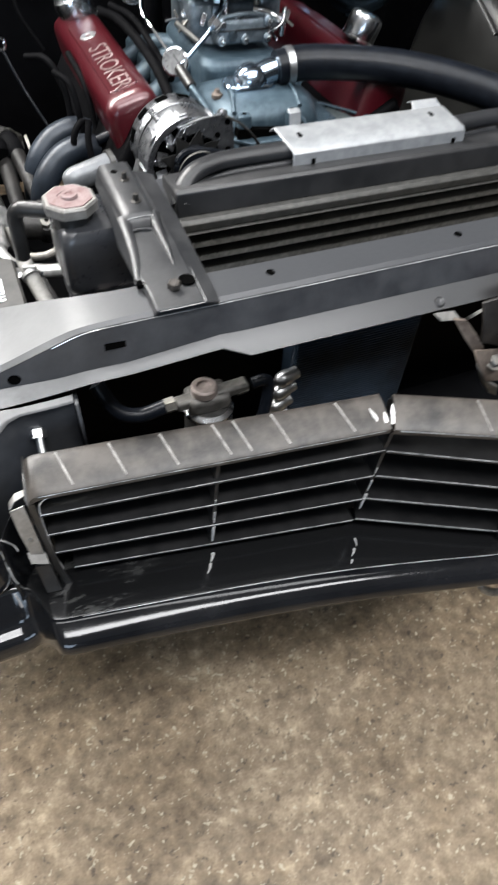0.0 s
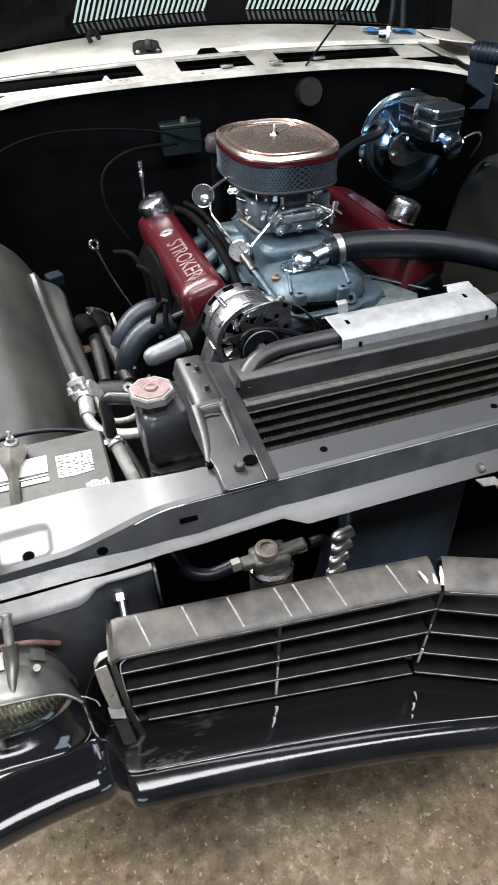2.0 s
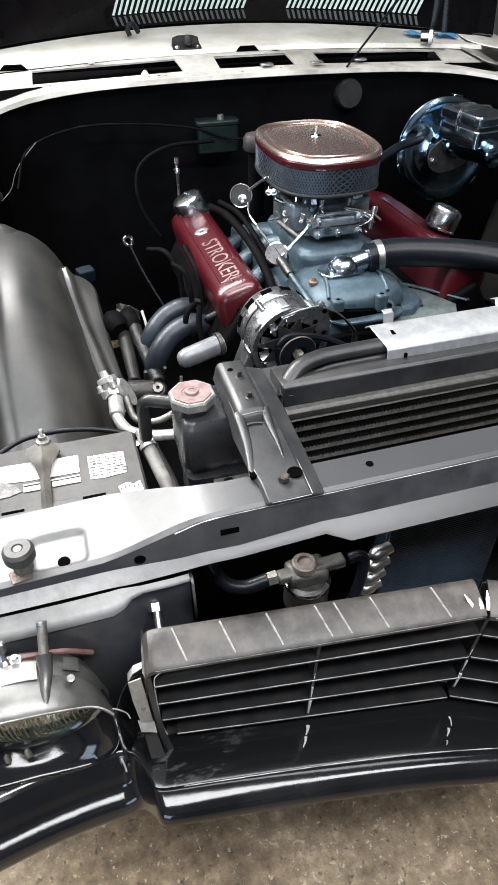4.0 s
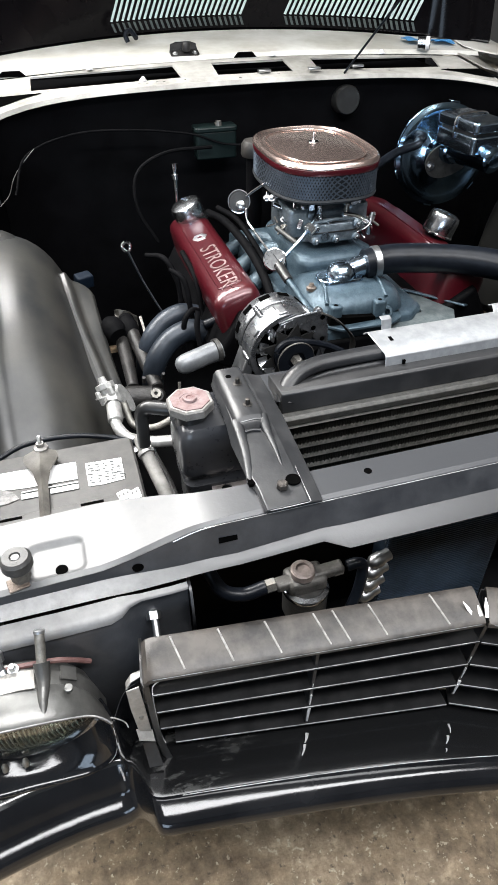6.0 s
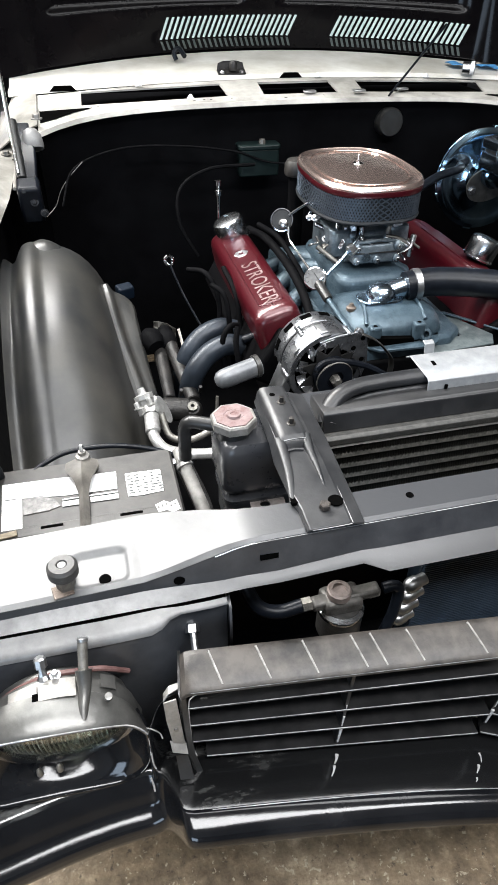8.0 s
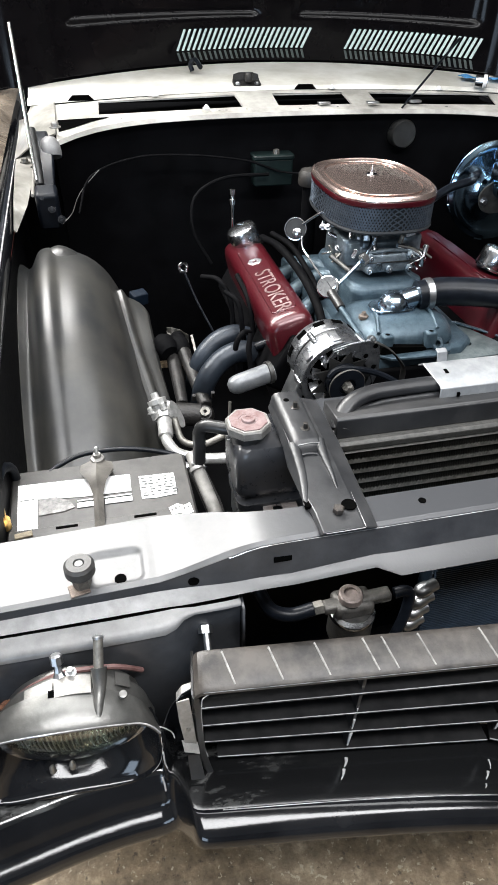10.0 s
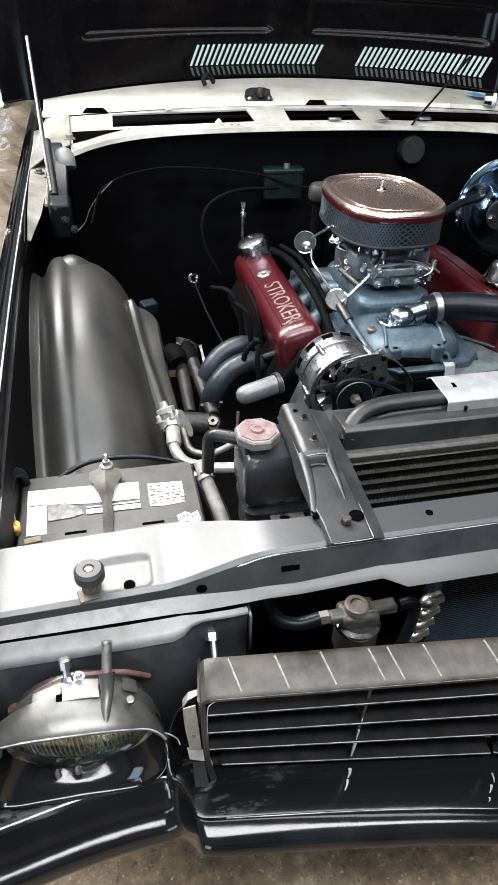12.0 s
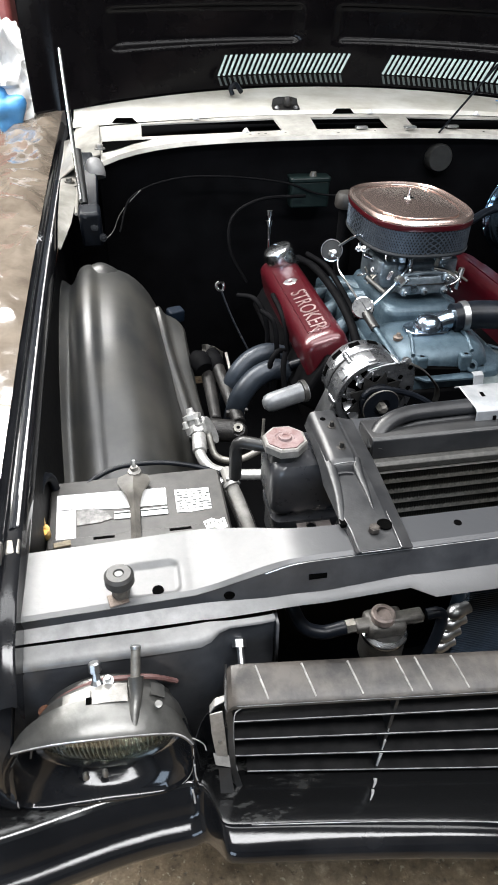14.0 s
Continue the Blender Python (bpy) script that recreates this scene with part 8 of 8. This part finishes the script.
part("shell", outline_prism(rounded(0.04, 0.03, 0.005), 0.03, pose(-0.545, 1.235, 0.690, 8, 0, 20), top_in=0.003), mat("dark_blue_plastic", (0.0015, 0.005, 0.012), 0.5, 0, (0.003, 0.009, 0.018), 40, spec=0.2), blue_cap, bevel=0.002)
part("stem", rod((-0.545, 1.235, 0.62), (-0.545, 1.235, 0.692), 0.008, 10), RUBBER, blue_cap)
dist = thing("distributor", (-0.13, 1.33, 0.9), "dull brown-grey distributor cap behind the air cleaner", "distributor")
part("cap", lathe([(0.028, 0), (0.031, 0.006), (0.030, 0.026), (0.024, 0.036), (0.010, 0.040), (0, 0.040)], pose(-0.090, 1.345, 0.918), 28), mat("brown_grey_cap", (0.010, 0.009, 0.008), 0.45, 0, (0.028, 0.025, 0.022), 40, 0.2), dist)
part("body", rod((-0.088, 1.345, 0.74), (-0.088, 1.345, 0.918), 0.020, 18), HOSEDARK, dist)
wire = thing("aerial_wire", (0.3, 1.7, 1.15), "thin dark rod leaning over the cowl", "rod")
part("rod", rod((0.251, 1.6, 1.04), (0.555, 1.9, 1.176), 0.0028, 8, None, 0.004), RUBBER, wire)
clipb = thing("cowl_bracket", (-0.15, 1.8, 1.09), "small dark hood-latch bracket on the cowl", "bracket")
part("base", outline_prism(rounded(0.080, 0.030, 0.006), 0.006, pose(-0.15, 1.795, 1.074, 20, 0, 0)), GREASE, clipb, bevel=0.001)
part("upright", sheet([[(-0.190, 1.808, 1.078), (-0.186, 1.812, 1.098), (-0.170, 1.812, 1.103)], [(-0.110, 1.808, 1.078), (-0.114, 1.812, 1.098), (-0.130, 1.812, 1.103)]]), GREASE, clipb, solid=0.004)
part("roller", lathe([(0, 0), (0.010, 0), (0.012, 0.004), (0.012, 0.018), (0.008, 0.024), (0, 0.024)], pose(-0.146, 1.790, 1.082), 16), GREASE, clipb)
for x in (-0.178, -0.122):
    bolt("screw", pose(x, 1.788, 1.078, 20, 0, 0), 0.005, 0.005, ALLOY, clipb)
nozzle = thing("washer_nozzle", (-0.3, 1.95, 1.1), "small black washer nozzle on the cowl", "nozzle")
part("body", tube([(-0.285, 1.93, 1.092), (-0.29, 1.935, 1.11), (-0.275, 1.93, 1.12), (-0.265, 1.90, 1.105)], 0.007, 8), RUBBER, nozzle)
for x, y in ((0.03, 1.63), (0.17, 1.62), (0.30, 1.625)):
    cl = thing("cowl_clip", (x, y, 1.05), "small bright spring clip on the cowl edge", "clip", "cowl clips")
    part("spring", box((x, y, 1.0515), (0.035, 0.016, 0.006), (0, 0, 5)), ALLOY, cl, bevel=0.002)
def blue_cloth(x, y, z, w, d, label):
    ob = thing("blue_rag", (x, y, z), label, "rag", "blue rags")
    bm = bmesh.new()
    bmesh.ops.create_grid(bm, x_segments=14, y_segments=10, size=0.5, matrix=pose(x, y, z, 0, 5) @ Matrix.Diagonal((w, d, 1, 1)))
    for v in bm.verts:
        v.co.z += 0.014 * abs(noise.noise(v.co * 22)) + 0.002
    part("cloth", bm, BLUEPLASTIC, ob, solid=0.002)


blue_cloth(0.592, 1.86, 1.072, 0.055, 0.05, "small crumpled blue cloth behind the silver tin")
blue_cloth(0.70, 1.86, 1.062, 0.07, 0.04, "flat blue cloth on the cowl corner")
tin = thing("silver_tin", (0.567, 1.755, 1.06), "small silver cylinder lying at the end of the cowl slot", "tin")
TINM = aim((0.556, 1.762, 1.079), (0.592, 1.742, 1.079))
part("drum", lathe([(0, 0), (0.015, 0), (0.0175, 0.002), (0.0175, 0.036), (0.015, 0.038), (0, 0.038)], TINM, 24), POLISHED, tin)
part("band", lathe([(0.0178, 0.024), (0.0188, 0.025), (0.0188, 0.034), (0.0178, 0.035)], TINM, 24), PAPER, tin, "pale band round the end")

# pale clips and dark oval plugs on the slotted strip
for x, y in ((0.10, 1.768), (0.44, 1.762), (-0.42, 1.752), (-0.30, 1.62)):
    clip_ = thing("cowl_clip", (x, y, 1.06), "small pale plastic clip on the cowl strip", "clip", "cowl clips")
    zc = 1.044 + 0.022 * (y - 1.58) / 0.195 + crown(x) * 0.6
    part("foot", box((x, y, zc + 0.001), (0.018, 0.010, 0.004), (6, 0, 8)), PAPER, clip_, bevel=0.001)
    part("head", lathe([(0.007, 0), (0.0065, 0.006), (0.003, 0.010), (0, 0.0105)], pose(x, y, zc), 10), PAPER, clip_)

# ---- film over the fender, and what lies beyond it ----
def fender_film(sx, y0, y1, steps, label, material, lift):
    ob = thing("fender_cover_film", (sx * 0.92, 1.3, 0.95), label, "plastic film", "fender covers")
    rows = []
    for y in np.linspace(y0, y1, steps):
        z = float(np.interp(y, (0.25, 0.4, 0.7, 1.1, 1.5, 1.9, 2.3), (0.855, 0.875, 0.905, 0.93, 0.945, 0.955, 0.96)))
        row = []
        for x in np.linspace(0.828, 1.075, 26):
            dz = float(np.interp(x, (0.828, 0.87, 0.93, 0.985, 1.03, 1.055, 1.075), (0.006, 0.008, 0.005, -0.006, -0.038, -0.11, -0.24)))
            p = V((x * 6, y * 2.6, sx))
            fold = 1 - abs(noise.noise(p + V((0.8 * noise.noise(p * 1.7), 0, 0)))) * 2
            w = 0.016 * max(0.0, fold) ** 3 + 0.010 * noise.noise(V((x * 11, y * 5, 2))) + 0.005 * max(0.0, 1 - 4 * abs(noise.noise(V((x * 17 + y * 8, y * 11 - x * 9, 3))))) ** 2
            w *= min(1.0, (x - 0.826) / 0.03)
            row.append((sx * x, y, z + dz + w + 0.003 + lift))
        rows.append(row)
    part("film", sheet(rows), material, ob, angle=180)


fender_film(-1, 0.27, 2.5, 170, "crinkled brown plastic film laid over the fender", FILM, 0.0)
fender_film(1, 1.0, 2.5, 110, "crinkled cream paper film with rusty specks on the fender", PAPERFILM, 0.03)
bag = thing("plastic_bag", (-0.99, 2.4, 0.96), "crumpled white plastic bag with blue print", "plastic bag")
BAGWHITE = mat("thin_white_plastic", (0.62, 0.63, 0.64), 0.18, 0, (0.8, 0.8, 0.8), 9, 0.2, 0, rough2=0.35, fine=40)
bm = bmesh.new()
bmesh.ops.create_icosphere(bm, subdivisions=5, radius=1, matrix=pose(-1.0, 2.42, 1.08) @ Matrix.Diagonal((0.085, 0.16, 0.17, 1)))
for v in bm.verts:
    d = v.co - V((-1.0, 2.42, 1.08))
    v.co += d * (0.35 * noise.noise(v.co * 9) + 0.3 * max(0.0, 1 - 4 * abs(noise.noise(v.co * 13 + V((3, 0, 0))))) - 0.1)
part("bag", bm, BAGWHITE, bag, angle=25)
bm = bmesh.new()
bmesh.ops.create_icosphere(bm, subdivisions=4, radius=1, matrix=pose(-1.005, 2.27, 1.0) @ Matrix.Diagonal((0.055, 0.04, 0.075, 1)))
for v in bm.verts:
    v.co += (v.co - V((-1.005, 2.27, 1.0))) * 0.6 * noise.noise(v.co * 18)
part("print", bm, BLUEPLASTIC, bag, "blue printed fold", angle=25)
crate = thing("red_box", (-1.05, 2.75, 0.6), "dull red box standing behind the car's fender", "box")
part("body", outline_prism(rounded(0.36, 0.3, 0.02), 1.42, pose(-1.16, 2.85, 0.0), top_in=0.006), REDPAINT, crate, bevel=0.003)
